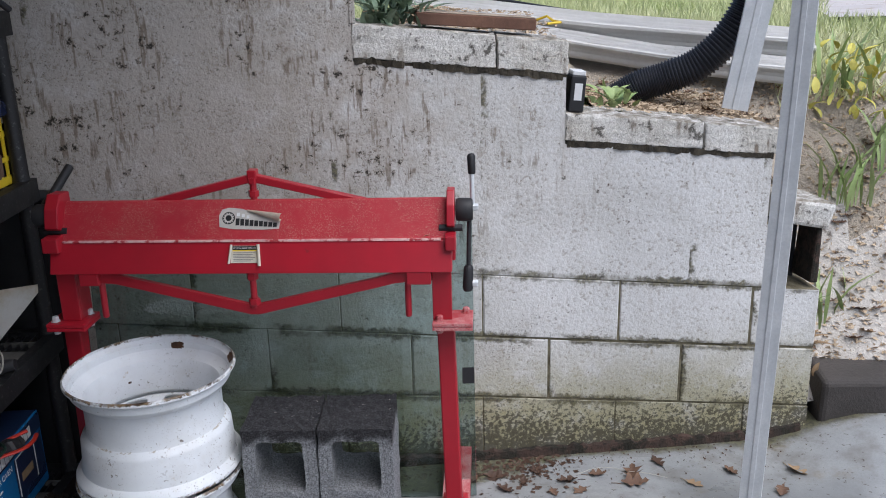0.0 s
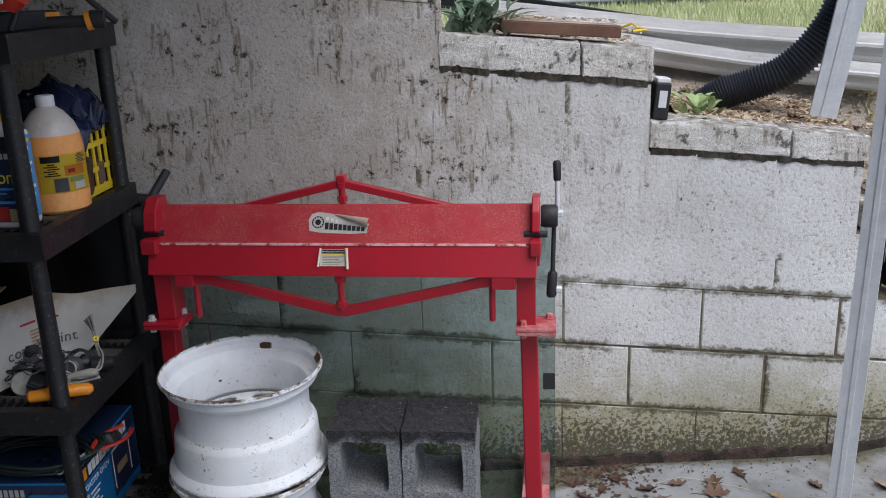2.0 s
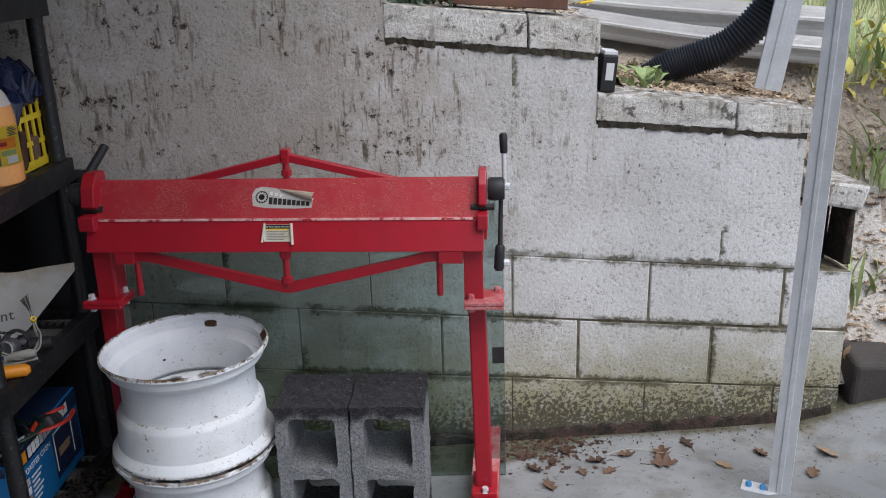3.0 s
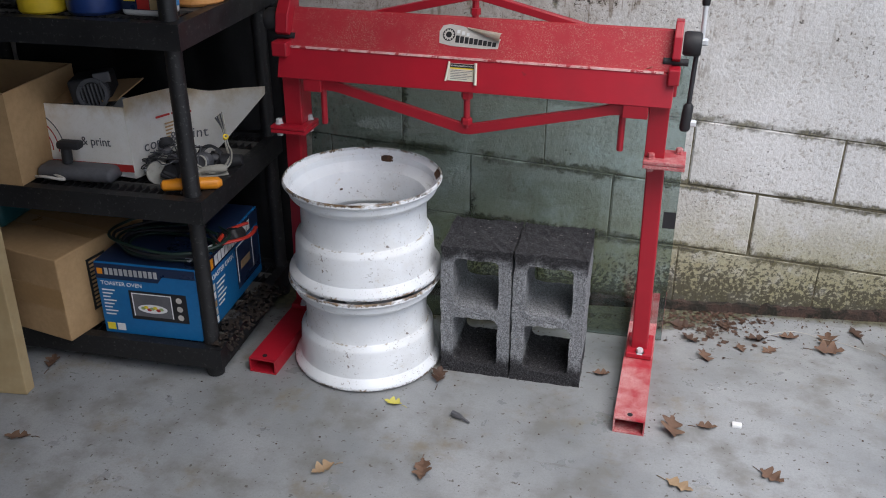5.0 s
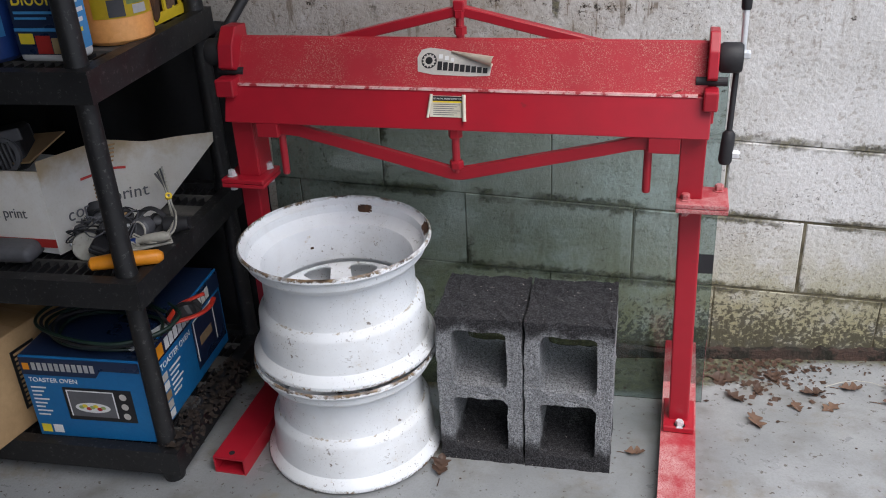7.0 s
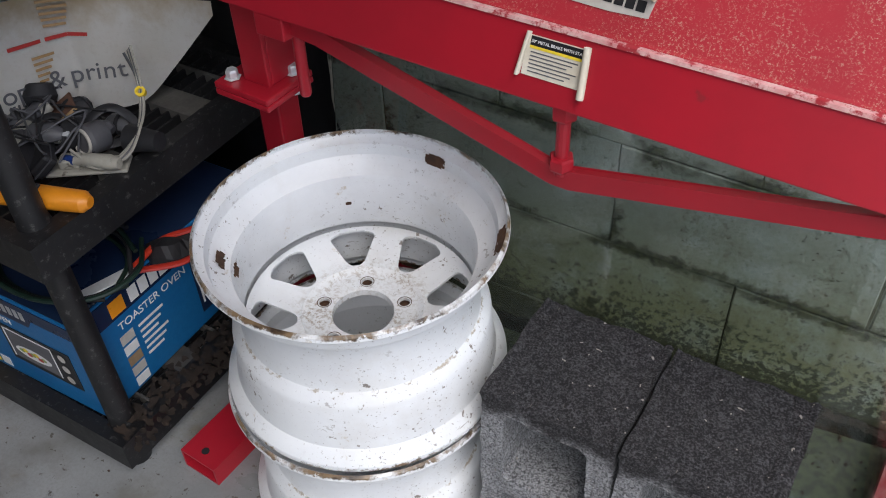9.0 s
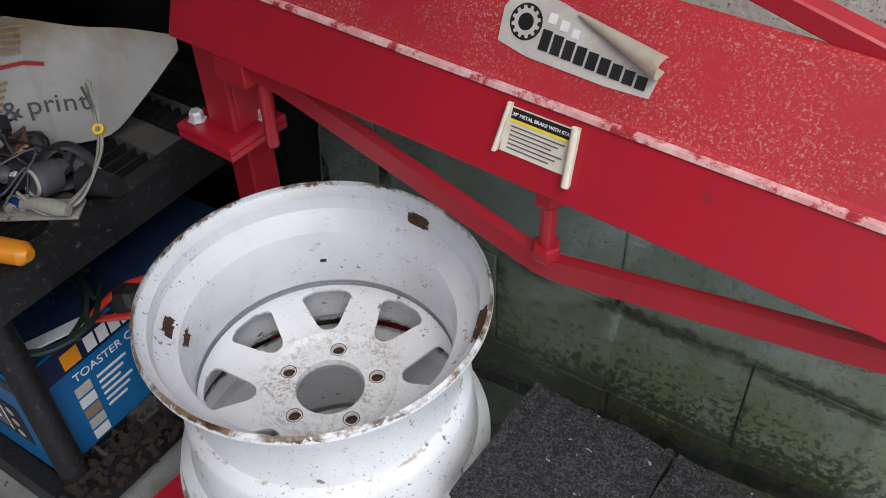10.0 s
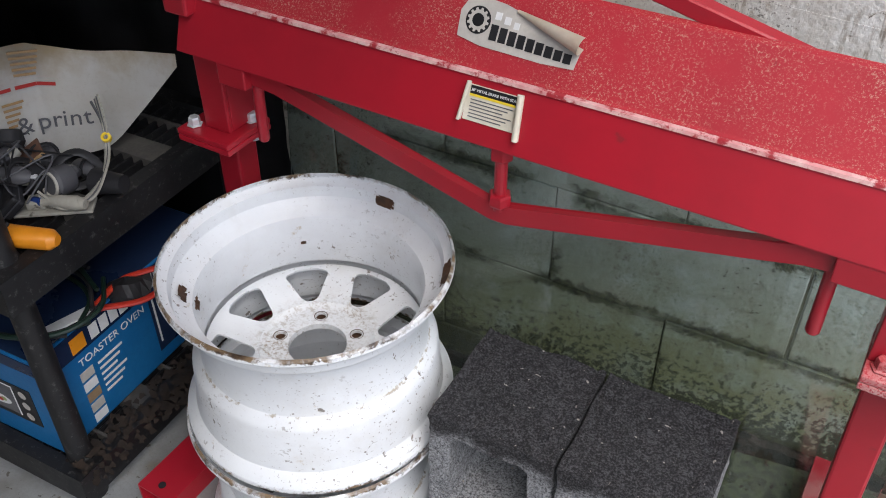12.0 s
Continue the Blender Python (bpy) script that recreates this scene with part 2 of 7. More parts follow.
def wheel_paint(name, rusty=1.0):
    """White enamel, chipped and rusty at the edges."""
    m, t, p, tc, link = nodes_of(name)
    vec = tc.outputs["Object"]
    g = t.nodes.new("ShaderNodeNewGeometry")
    big = noise_tex(t, vec, 9.0)
    chips = noise_tex(t, vec, 62.0, 5.0, 0.65)
    wide = noise_tex(t, vec, 5.0, 3.0, 0.5)
    col = mix(t, ramp(t, big, 0.3, 0.7), (0.80, 0.825, 0.85), (0.73, 0.75, 0.775))
    film = ramp(t, noise_tex(t, vec, 7.0, 6.0, 0.7), 0.46, 0.74, 0.0, 0.26)
    col = mix(t, film, col, (0.50, 0.46, 0.39))
    dirt = mathn(t, "MULTIPLY", ramp(t, chips, 0.62, 0.66), ramp(t, wide, 0.42, 0.58))
    col = mix(t, mathn(t, "MULTIPLY", dirt, 0.85), col, (0.12, 0.09, 0.065))
    fleck = mathn(t, "MULTIPLY", ramp(t, noise_tex(t, vec, 190.0, 4.0, 0.7), 0.62, 0.67), ramp(t, wide, 0.32, 0.56))
    col = mix(t, mathn(t, "MULTIPLY", fleck, 0.75), col, (0.16, 0.12, 0.085))
    # brown dust settled round the hub
    flat = t.nodes.new("ShaderNodeVectorMath")
    flat.operation = "MULTIPLY"
    flat.inputs[1].default_value = (1.0, 1.0, 0.0)
    link(vec, flat.inputs[0])
    far = t.nodes.new("ShaderNodeVectorMath")
    far.operation = "LENGTH"
    link(flat.outputs[0], far.inputs[0])
    hub = mathn(t, "MULTIPLY", ramp(t, far.outputs["Value"], 0.118, 0.078), ramp(t, noise_tex(t, vec, 130.0, 6.0, 0.8), 0.48, 0.58, 0.06, 1.0))
    hub = mathn(t, "MULTIPLY", hub, ramp(t, noise_tex(t, vec, 14.0, 3.0, 0.6), 0.36, 0.62, 0.25, 1.0))
    col = mix(t, mathn(t, "MULTIPLY", hub, 0.85), col, (0.30, 0.245, 0.18))
    # rust along the lips, broken and thin
    so = t.nodes.new("ShaderNodeSeparateXYZ")
    link(vec, so.inputs[0])
    rag = mathn(t, "MULTIPLY", mathn(t, "SUBTRACT", noise_tex(t, vec, 70.0, 6.0, 0.75), 0.5), 0.030)
    zz = mathn(t, "ADD", so.outputs["Z"], rag)
    lip = mathn(t, "MAXIMUM", ramp(t, zz, 0.2735, 0.2765), ramp(t, zz, 0.0120, 0.0085))
    lip = mathn(t, "MULTIPLY", lip, ramp(t, noise_tex(t, vec, 14.0, 5.0, 0.7), 0.42, 0.56, 0.15, 1.0))
    rust = mix(t, ramp(t, noise_tex(t, vec, 55.0), 0.35, 0.65), (0.030, 0.018, 0.012), (0.20, 0.135, 0.075))
    col = mix(t, mathn(t, "MULTIPLY", lip, rusty), col, rust)
    # dirt and rust caught on the ridge round the barrel
    ridge = mathn(t, "ABSOLUTE", mathn(t, "SUBTRACT", mathn(t, "ADD", so.outputs["Z"], mathn(t, "MULTIPLY", rag, 0.5)), 0.129), 0.0)
    ridge = mathn(t, "MULTIPLY", ramp(t, ridge, 0.0022, 0.0008), ramp(t, noise_tex(t, vec, 22.0, 6.0, 0.75), 0.50, 0.60))
    col = mix(t, mathn(t, "MULTIPLY", ridge, 0.75 * rusty), col, (0.30, 0.235, 0.14))
    scratch = t.nodes.new("ShaderNodeMapping")
    scratch.inputs["Scale"].default_value = (22.0, 22.0, 260.0)
    link(vec, scratch.inputs["Vector"])
    marks = mathn(t, "MULTIPLY", ramp(t, noise_tex(t, scratch.outputs[0], 1.0, 3.0, 0.6), 0.68, 0.72), ramp(t, wide, 0.46, 0.6))
    col = mix(t, mathn(t, "MULTIPLY", marks, 0.7), col, (0.16, 0.125, 0.095))
    yel = ramp(t, noise_tex(t, vec, 19.0, 7.0, 0.78), 0.62, 0.72, 0.0, 0.75)
    col = mix(t, yel, col, (0.42, 0.315, 0.17))
    link(col, p.inputs["Base Color"])
    link(ramp(t, big, 0.2, 0.8, 0.3, 0.5), p.inputs["Roughness"])
    bump(t, p, chips, 0.12, 0.001)
    return m


def red_paint(name, dusty=0.0, dust=(0.55, 0.41, 0.30), cover=0.53):
    m, t, p, tc, link = nodes_of(name)
    vec = tc.outputs["Object"]
    big = noise_tex(t, vec, 5.0)
    fine = noise_tex(t, vec, 360.0, 5.0, 0.85)
    col = mix(t, ramp(t, big, 0.3, 0.7), (0.395, 0.0125, 0.026), (0.33, 0.010, 0.0215))
    scr = noise_tex(t, vec, 30.0, 5.0, 0.6)
    col = mix(t, ramp(t, scr, 0.68, 0.74, 0.0, 0.5), col, (0.16, 0.03, 0.03))
    if dusty:
        d = mathn(t, "MULTIPLY", ramp(t, fine, cover, cover + 0.09), ramp(t, noise_tex(t, vec, 14.0), 0.30, 0.66))
        col = mix(t, mathn(t, "MULTIPLY", d, dusty), col, dust)
        p.inputs["Roughness"].default_value = 0.62
    else:
        link(ramp(t, big, 0.3, 0.7, 0.3, 0.42), p.inputs["Roughness"])
    link(col, p.inputs["Base Color"])
    bump(t, p, fine, 0.1, 0.0008)
    return m


def tinted_glass(name, tint):
    m, t, p, tc, link = nodes_of(name)
    p.inputs["Base Color"].default_value = (*tint, 1)
    p.inputs["Transmission Weight"].default_value = 1.0
    p.inputs["Roughness"].default_value = 0.03
    p.inputs["IOR"].default_value = 1.45
    return m


M_WALL = wall_paint("white_painted_block")
M_CAPPAINT = cap_paint("stained_cap_paint")
M_JOINT = plain("mossy_mortar", (0.055, 0.045, 0.022), (0.22, 0.195, 0.13), 14, 0.95, 0, 70, 1.0, 0.004)
M_FLOOR = floor_paint("grey_painted_concrete")
M_BLOCK = block_grey("raw_concrete_block")
M_WHEEL = wheel_paint("chipped_white_enamel")
M_WHEELIN = wheel_paint("dusty_white_enamel", 0.0)
# rust tone, reused as painted shadow in the stud and valve holes
M_RUST_SHADE = plain("rust_and_hole_shade", (0.045, 0.022, 0.012), (0.11, 0.052, 0.024), 40, 0.85)
M_RED = red_paint("red_machine_paint")
M_REDDUST = red_paint("dusty_red_paint", 0.75)
M_FLANGE = red_paint("chalky_red_paint", 0.8, (0.62, 0.40, 0.38), 0.42)
M_LEDGE = plain("worn_pink_edge", (0.60, 0.28, 0.28), (0.72, 0.50, 0.48), 60, 0.5, 0.0, 200, 0.25, 0.001, ((0.33, 0.02, 0.03), 45, 0.50, 0.60))
M_BLACK = plain("black_plastic", (0.008, 0.008, 0.009), (0.014, 0.014, 0.015), 12, 0.5, 0, 120, 0.2, 0.001, ((0.10, 0.097, 0.092), 85, 0.55, 0.74))
M_DUSTY = plain("dusty_black_plastic", (0.050, 0.049, 0.047), (0.125, 0.117, 0.105), 14, 0.65, 0, 150, 0.2, 0.001, ((0.11, 0.105, 0.095), 45, 0.55, 0.75))
M_GRIP = plain("black_rubber", (0.012, 0.012, 0.014), (0.022, 0.022, 0.025), 20, 0.6)
M_STEEL = plain("zinc_plated_steel", (0.68, 0.70, 0.72), (0.80, 0.815, 0.83), 14, 0.36, 0.35, 120, 0.15, 0.0006)
M_GLASS = tinted_glass("green_tinted_glass", (0.455, 0.56, 0.545))
M_CEIL = plain("unseen_ceiling_board", (0.20, 0.18, 0.155), (0.27, 0.25, 0.22), 3, 0.9)
M_SIDE = plain("unseen_wall_grey", (0.11, 0.105, 0.10), (0.16, 0.155, 0.15), 3, 0.9)


# ---- mesh helpers ----
def link_mesh(name, bm, material, smooth=False):
    me = bpy.data.meshes.new(name)
    bmesh.ops.recalc_face_normals(bm, faces=bm.faces)
    bm.to_mesh(me)
    bm.free()
    for m in material if isinstance(material, (list, tuple)) else (material,):
        me.materials.append(m)
    if smooth:
        me.shade_smooth()
        me.set_sharp_from_angle(angle=radians(35))
    return new(name, me)


def part(name, bm, material, parent, label="", smooth=False):
    ob = link_mesh(name, bm, material, smooth)
    ob.parent = parent
    if label:
        tagged(ob, label)
    return ob


def thing(name, m, label, category, group=""):
    ob = new(name)
    ob.empty_display_size = 0.1
    ob.matrix_world = m
    return tagged(ob, label, category, group)


def bm_box(x0, x1, y0, y1, z0, z1, bevel=0.0, seg=2, bm=None):
    bm = bm or bmesh.new()
    vs = [bm.verts.new(p) for p in ((x0, y0, z0), (x1, y0, z0), (x1, y1, z0), (x0, y1, z0), (x0, y0, z1), (x1, y0, z1), (x1, y1, z1), (x0, y1, z1))]
    fs = [bm.faces.new([vs[i] for i in q]) for q in ((0, 3, 2, 1), (4, 5, 6, 7), (0, 1, 5, 4), (1, 2, 6, 5), (2, 3, 7, 6), (3, 0, 4, 7))]
    if bevel:
        es = {e for f in fs for e in f.edges}
        bmesh.ops.bevel(bm, geom=list(es), offset=bevel, segments=seg, profile=0.5, affect="EDGES")
    return bm


def bm_tube(points, radius, sides=12, bm=None, caps=True, flat=None):
    """A round rod along points; radius may be a list. flat squeezes it across."""
    bm = bm or bmesh.new()
    pts = [Vector(p) for p in points]
    rings = []
    up = Vector((0, 0, 1))
    for i, p in enumerate(pts):
        d = (pts[min(i + 1, len(pts) - 1)] - pts[max(i - 1, 0)]).normalized()
        a = d.cross(up) if abs(d.dot(up)) < 0.95 else d.cross(Vector((1, 0, 0)))
        a.normalize()
        b = a.cross(d).normalized()
        r = radius[i] if isinstance(radius, (list, tuple)) else radius
        rings.append([bm.verts.new(p + a * r * math.cos(2 * math.pi * k / sides) + b * r * (flat or 1) * math.sin(2 * math.pi * k / sides)) for k in range(sides)])
    for r0, r1 in zip(rings, rings[1:]):
        for k in range(sides):
            bm.faces.new((r0[k], r0[(k + 1) % sides], r1[(k + 1) % sides], r1[k]))
    if caps:
        bm.faces.new(rings[0][::-1])
        bm.faces.new(rings[-1])
    return bm


def bm_lathe(profile, sides=48, bm=None, close=False):
    """Turn (radius, height) pairs about z."""
    bm = bm or bmesh.new()
    rings = [[bm.verts.new((r * math.cos(2 * math.pi * k / sides), r * math.sin(2 * math.pi * k / sides), z)) for k in range(sides)] for r, z in profile]
    pairs = list(zip(rings, rings[1:])) + ([(rings[-1], rings[0])] if close else [])
    for a, b in pairs:
        for k in range(sides):
            bm.faces.new((a[k], a[(k + 1) % sides], b[(k + 1) % sides], b[k]))
    return bm


def bm_prism(outline, y0, y1, bm=None, bevel=0.0):
    """An outline in x and z, drawn out from y0 to y1."""
    bm = bm or bmesh.new()
    a = [bm.verts.new((x, y0, z)) for x, z in outline]
    b = [bm.verts.new((x, y1, z)) for x, z in outline]
    n = len(a)
    fs = [bm.faces.new(a), bm.faces.new(b[::-1])] + [bm.faces.new((a[i], b[i], b[(i + 1) % n], a[(i + 1) % n])) for i in range(n)]
    if bevel:
        bmesh.ops.bevel(bm, geom=list({e for f in fs for e in f.edges}), offset=bevel, segments=2, profile=0.5, affect="EDGES")
    return bm


def bm_section(outline, x0, x1, bm=None, bevel=0.0):
    """An outline in y and z, drawn out along x."""
    bm = bm or bmesh.new()
    a = [bm.verts.new((x0, y, z)) for y, z in outline]
    b = [bm.verts.new((x1, y, z)) for y, z in outline]
    n = len(a)
    fs = [bm.faces.new(a), bm.faces.new(b[::-1])] + [bm.faces.new((a[i], b[i], b[(i + 1) % n], a[(i + 1) % n])) for i in range(n)]
    if bevel:
        bmesh.ops.bevel(bm, geom=list({e for f in fs for e in f.edges}), offset=bevel, segments=2, profile=0.5, affect="EDGES")
    return bm


def moved(bm, m):
    bmesh.ops.transform(bm, matrix=m, verts=bm.verts)
    return bm


def local(u, v, z=0.0, turn=0.0):
    """A pose in the turned frame of the machine: u along it, v away from its front."""
    return pose(0, 0, 0, 0, 0, A0) @ pose(u, v, z, 0, 0, turn)


def roughen(bm, amount, scale):
    for v in bm.verts:
        v.co += noise.noise_vector(v.co * scale) * amount
    return bm


def smoothstep(a, b, x):
    t = min(max((x - a) / (b - a), 0.0), 1.0)
    return t * t * (3 - 2 * t)


# ---- the large structure ----

def wall_y(x):
    return WALL_C + WALL_S * x


def floor_z(x, y):
    return -0.035 * smoothstep(2.25, 2.75, y) * (1 - 0.4 * smoothstep(1.2, 2.2, x)) + 0.075 * smoothstep(1.62, 1.9, x) * smoothstep(2.45, 2.92, y)


def build_floor():
    bm = bmesh.new()
    xs = [-4.5, -3.0, -2.0] + [-1.4 + 0.1 * i for i in range(36)] + [2.6, 3.5, 6.0, 14.0, 60.0]
    ys = [-60.0, -14.0, -4.0, -2.0, 0.0, 1.0] + [1.5 + 0.08 * i for i in range(20)] + [3.3]
    grid = [[bm.verts.new((x, y, floor_z(x, y))) for y in ys] for x in xs]
    for i in range(len(xs) - 1):
        for j in range(len(ys) - 1):
            bm.faces.new((grid[i][j], grid[i + 1][j], grid[i + 1][j + 1], grid[i][j + 1]))
    return tagged(link_mesh("floor", bm, M_FLOOR, True), "grey painted concrete floor, stained and dusty", "floor", kind="structure")


build_floor()

# the stepped wall: a mortar core, with the blocks set on it; its courses fall slightly to the open end
wall = tagged(new("wall_north"), "white painted concrete block retaining wall, stepped and mildewed", "wall", kind="structure")
wall.matrix_world = pose(0.881, wall_y(0.881), 0, 0, 0, 8.656)
FALL = 0.1045


def fall(bm):
    """Courses fall to the open end while upright joints stay upright."""
    for v in bm.verts:
        v.co.z = v.co.z * 0.9945 - v.co.x * FALL
    return bm


def core(x0, x1, z0, z1):
    return fall(bm_box(x0, x1, 0.0034, 0.2, z0, z1))


part("core", core(-5.5, -0.616, -0.7, 2.5), M_JOINT, wall)
part("core", core(-0.616, 0.004, -0.5, 1.215), M_JOINT, wall)
part("core", core(0.004, 0.655, -0.5, 1.02), M_JOINT, wall)
part("core", core(0.655, 0.70, -0.4, 0.80), M_JOINT, wall)
part("core", core(0.70, 0.858, -0.4, 0.585), M_JOINT, wall)
part("jamb", fall(bm_box(-0.622, -0.604, -0.003, 0.205, 1.322, 2.5, 0.003)), M_WALL, wall, "white painted edge of the wall opening")

# unseen roof, added to keep sky light off the left of the bay
bm = bm_section([(-4.0, 2.6), (3.3, 2.6), (3.3, 2.75), (-4.0, 2.75)], -4.6, CEIL_X)
tagged(link_mesh("ceiling", bm, M_CEIL), "unseen board ceiling over the bay, sized to hold back sky light", "ceiling", kind="structure")
# two unseen walls, added to cut light from the left and behind
tagged(link_mesh("unseen_wall_west", bm_box(-2.2, -2.0, -4.0, 2.4, -0.3, 2.6), M_SIDE), "unseen dark grey side wall, added to block light", "wall", kind="structure")
tagged(link_mesh("unseen_wall_south", bm_box(-2.0, 0.05, -1.7, -1.5, -0.3, 2.6), M_SIDE), "unseen dark grey rear wall, added to block light", "wall", kind="structure")


# ---- sheet metal brake on its stand ----
def build_brake():
    b = thing("sheet_metal_brake", local(0.046, 2.322), "red steel bench brake on a stand, dusty on top", "metal brake")
    # feet: open box section
    for s in (-1, 1):
        fx = 0.507 if s > 0 else -0.519
        x0, x1 = fx - 0.040, fx + 0.040
        bm = bmesh.new()
        out = [(x0, 0.0), (x1, 0.0), (x1, 0.045), (x0, 0.045)]
        inn = [(x0 + 0.004, 0.004), (x1 - 0.004, 0.004), (x1 - 0.004, 0.041), (x0 + 0.004, 0.041)]
        ring = []
        for y in (-0.273, 0.42):
            ring.append(([bm.verts.new((x, y, z)) for x, z in out], [bm.verts.new((x, y, z)) for x, z in inn]))
        for i in range(4):
            j = (i + 1) % 4
            (o0, i0), (o1, i1) = ring
            bm.faces.new((o0[i], o0[j], o1[j], o1[i]))
            bm.faces.new((i0[i], i1[i], i1[j], i0[j]))
            bm.faces.new((o0[i], i0[i], i0[j], o0[j]))
            bm.faces.new((o1[i], o1[j], i1[j], i1[i]))
        foot = part("foot", bm, M_RED if s < 0 else M_FLANGE, b)
        part("bolt_hole", moved(bm_lathe([(0.0001, 0), (0.007, 0), (0.007, 0.0012), (0.0001, 0.0012)], 16), pose(fx, -0.252, 0.0455)), M_GRIP, foot)
        part("saddle", bm_box(x0 + 0.004, x1 - 0.004, 0.014, 0.13, 0.046, 0.062, 0.003), M_RED, b)
        part("bolt", moved(bm_lathe([(0.0001, 0.012), (0.009, 0.012), (0.010, 0.006), (0.010, 0), (0.014, 0), (0.014, -0.002)], 6), pose(fx + 0.002, 0.026, 0.062)), M_STEEL, b)
        # leg, leaning slightly outwards towards the foot
        xt, xb = (0.493, 0.506) if s > 0 else (-0.520, -0.530)
        bm = bmesh.new()
        vs = []
        for x, z in ((xb, 0.055), (xt, 0.63)):
            vs.append([bm.verts.new((x + dx, 0.068 + dy, z)) for dx, dy in ((-0.023, -0.023), (0.023, -0.023), (0.023, 0.023), (-0.023, 0.023))])
        bm.faces.new(vs[0]), bm.faces.new(vs[1])
        for i in range(4):
            bm.faces.new((vs[0][i], vs[0][(i + 1) % 4], vs[1][(i + 1) % 4], vs[1][i]))
        bmesh.ops.bevel(bm, geom=list(bm.edges), offset=0.004, segments=2, profile=0.5, affect="EDGES")
        part("leg", bm, M_RED, b)
        # two flange plates with bolts
        px = 0.514 if s > 0 else -0.506
        for z in (0.63, 0.641):
            part("flange", bm_box(px - 0.052, px + 0.052, -0.016, 0.084, z, z + 0.010, 0.002), M_RED if s < 0 else M_FLANGE, b)
        for dx, dy in ((-0.034, 0.006), (0.034, 0.062)):
            part("bolt", moved(bm_lathe([(0.0001, 0.014), (0.008, 0.014), (0.0095, 0.011), (0.0095, 0.002), (0.013, 0.001), (0.013, 0)], 6), pose(px + dx, dy, 0.652)), M_STEEL if s < 0 else M_FLANGE, b)
            part("nut", moved(bm_lathe([(0.0001, -0.012), (0.008, -0.012), (0.0095, -0.010), (0.0095, 0)], 6), pose(px + dx, dy, 0.629)), M_STEEL if s < 0 else M_FLANGE, b)
        # upper upright: a bent channel
        ux = 0.488 if s > 0 else -0.498
        part("upright", bm_box(ux - 0.025, ux + 0.025, 0.012, 0.020, 0.651, 0.80, 0.002), M_RED, b)
        part("upright", bm_box(ux - 0.025 if s > 0 else ux + 0.017, ux - 0.017 if s > 0 else ux + 0.025, 0.020, 0.085, 0.651, 0.80, 0.002), M_RED, b)
    # bending leaf: inclined plate with a worn ledge
    leaf = part("bending_leaf", bm_section([(-0.016, 0.790), (0.012, 0.868), (0.034, 0.868), (0.02, 0.790)], -0.524, 0.516, None, 0.0025), M_RED, b, "flat red bending leaf")
    part("worn_edge", bm_section([(0.009, 0.8675), (0.0105, 0.8715), (0.0165, 0.8722), (0.0165, 0.8685)], -0.500, 0.488), M_LEDGE, leaf, "paint worn pale along the bending edge")
    # clamping bar
    bar = part("clamping_bar", bm_section([(0.0168, 0.8690), (0.0168, 0.8728), (0.021, 0.874), (0.071, 0.960), (0.082, 0.962), (0.100, 0.952), (0.100, 0.90), (0.06, 0.869)], -0.500, 0.506, None, 0.0012), M_REDDUST, b, "red clamping bar under pale dust")
    # end cheeks with hinge slots
    for s in (-1, 1):
        x = -0.515 if s < 0 else 0.513
        w = 0.018 if s < 0 else 0.010
        part("end_cheek", bm_section([(0.01, 0.905), (0.022, 0.955), (0.05, 0.988), (0.10, 0.985), (0.11, 0.80), (0.05, 0.80), (0.05, 0.885)], x - w, x + w, None, 0.003), M_RED, b)
        part("hinge_lug", bm_box(x - w - 0.004, x + w + 0.004, -0.012, 0.03, 0.845, 0.885, 0.004), M_RED, b)
        part("hinge_pin", moved(bm_lathe([(0.0001, -0.03), (0.009, -0.03), (0.009, 0.03), (0.0001, 0.03)], 14), pose(x, 0.035, 0.893, 0, 90, 0)), M_GRIP, b)
    # upper truss
    for s in (-1, 1):
        bm = bmesh.new()
        pts = [(0.0, 1.027), (s * 0.46, 0.918)]
        d = Vector((pts[1][0] - pts[0][0], 0, pts[1][1] - pts[0][1])).normalized()
        nrm = Vector((-d.z, 0, d.x)) * (1 if d.x > 0 else -1)
        vs = []
        for x, z in pts:
            c = Vector((x, 0.092, z))
            vs.append([bm.verts.new(c + nrm * a + Vector((0, y, 0))) for a, y in ((0.0, -0.012), (0.0, 0.012), (-0.020, 0.012), (-0.020, -0.012))])
        bm.faces.new(vs[0]), bm.faces.new(vs[1])
        for i in range(4):
            bm.faces.new((vs[0][i], vs[0][(i + 1) % 4], vs[1][(i + 1) % 4], vs[1][i]))
        bmesh.ops.bevel(bm, geom=list(bm.edges), offset=0.002, segments=1, affect="EDGES")
        part("truss_bar", bm, M_RED, b)
    part("truss_post", bm_tube([(0.0, 0.085, 0.955), (0.0, 0.088, 1.022)], 0.009, 14), M_RED, b)
    for z in (0.968, 1.003):
        part("truss_nut", moved(bm_lathe([(0.009, 0), (0.014, 0), (0.014, 0.016), (0.009, 0.016)], 6, None, True), pose(0, 0.086, z)), M_RED, b)
    part("apex_strap", bm_box(-0.012, 0.012, 0.076, 0.108, 1.014, 1.038, 0.003), M_RED, b)
    # lower truss: bent flat bar
    top = [(-0.44, 0.790), (-0.36, 0.786), (-0.31, 0.772), (-0.012, 0.698), (0.012, 0.698), (0.31, 0.768), (0.37, 0.785), (0.45, 0.788)]
    bot = [(x, z - 0.026) for x, z in reversed(top)]
    part("truss_bar", bm_prism(top + bot, 0.0, 0.014, None, 0.002), M_RED, b)
    part("truss_post", bm_tube([(0.0, 0.005, 0.69), (0.0, 0.005, 0.80)], 0.0085, 14), M_RED, b)
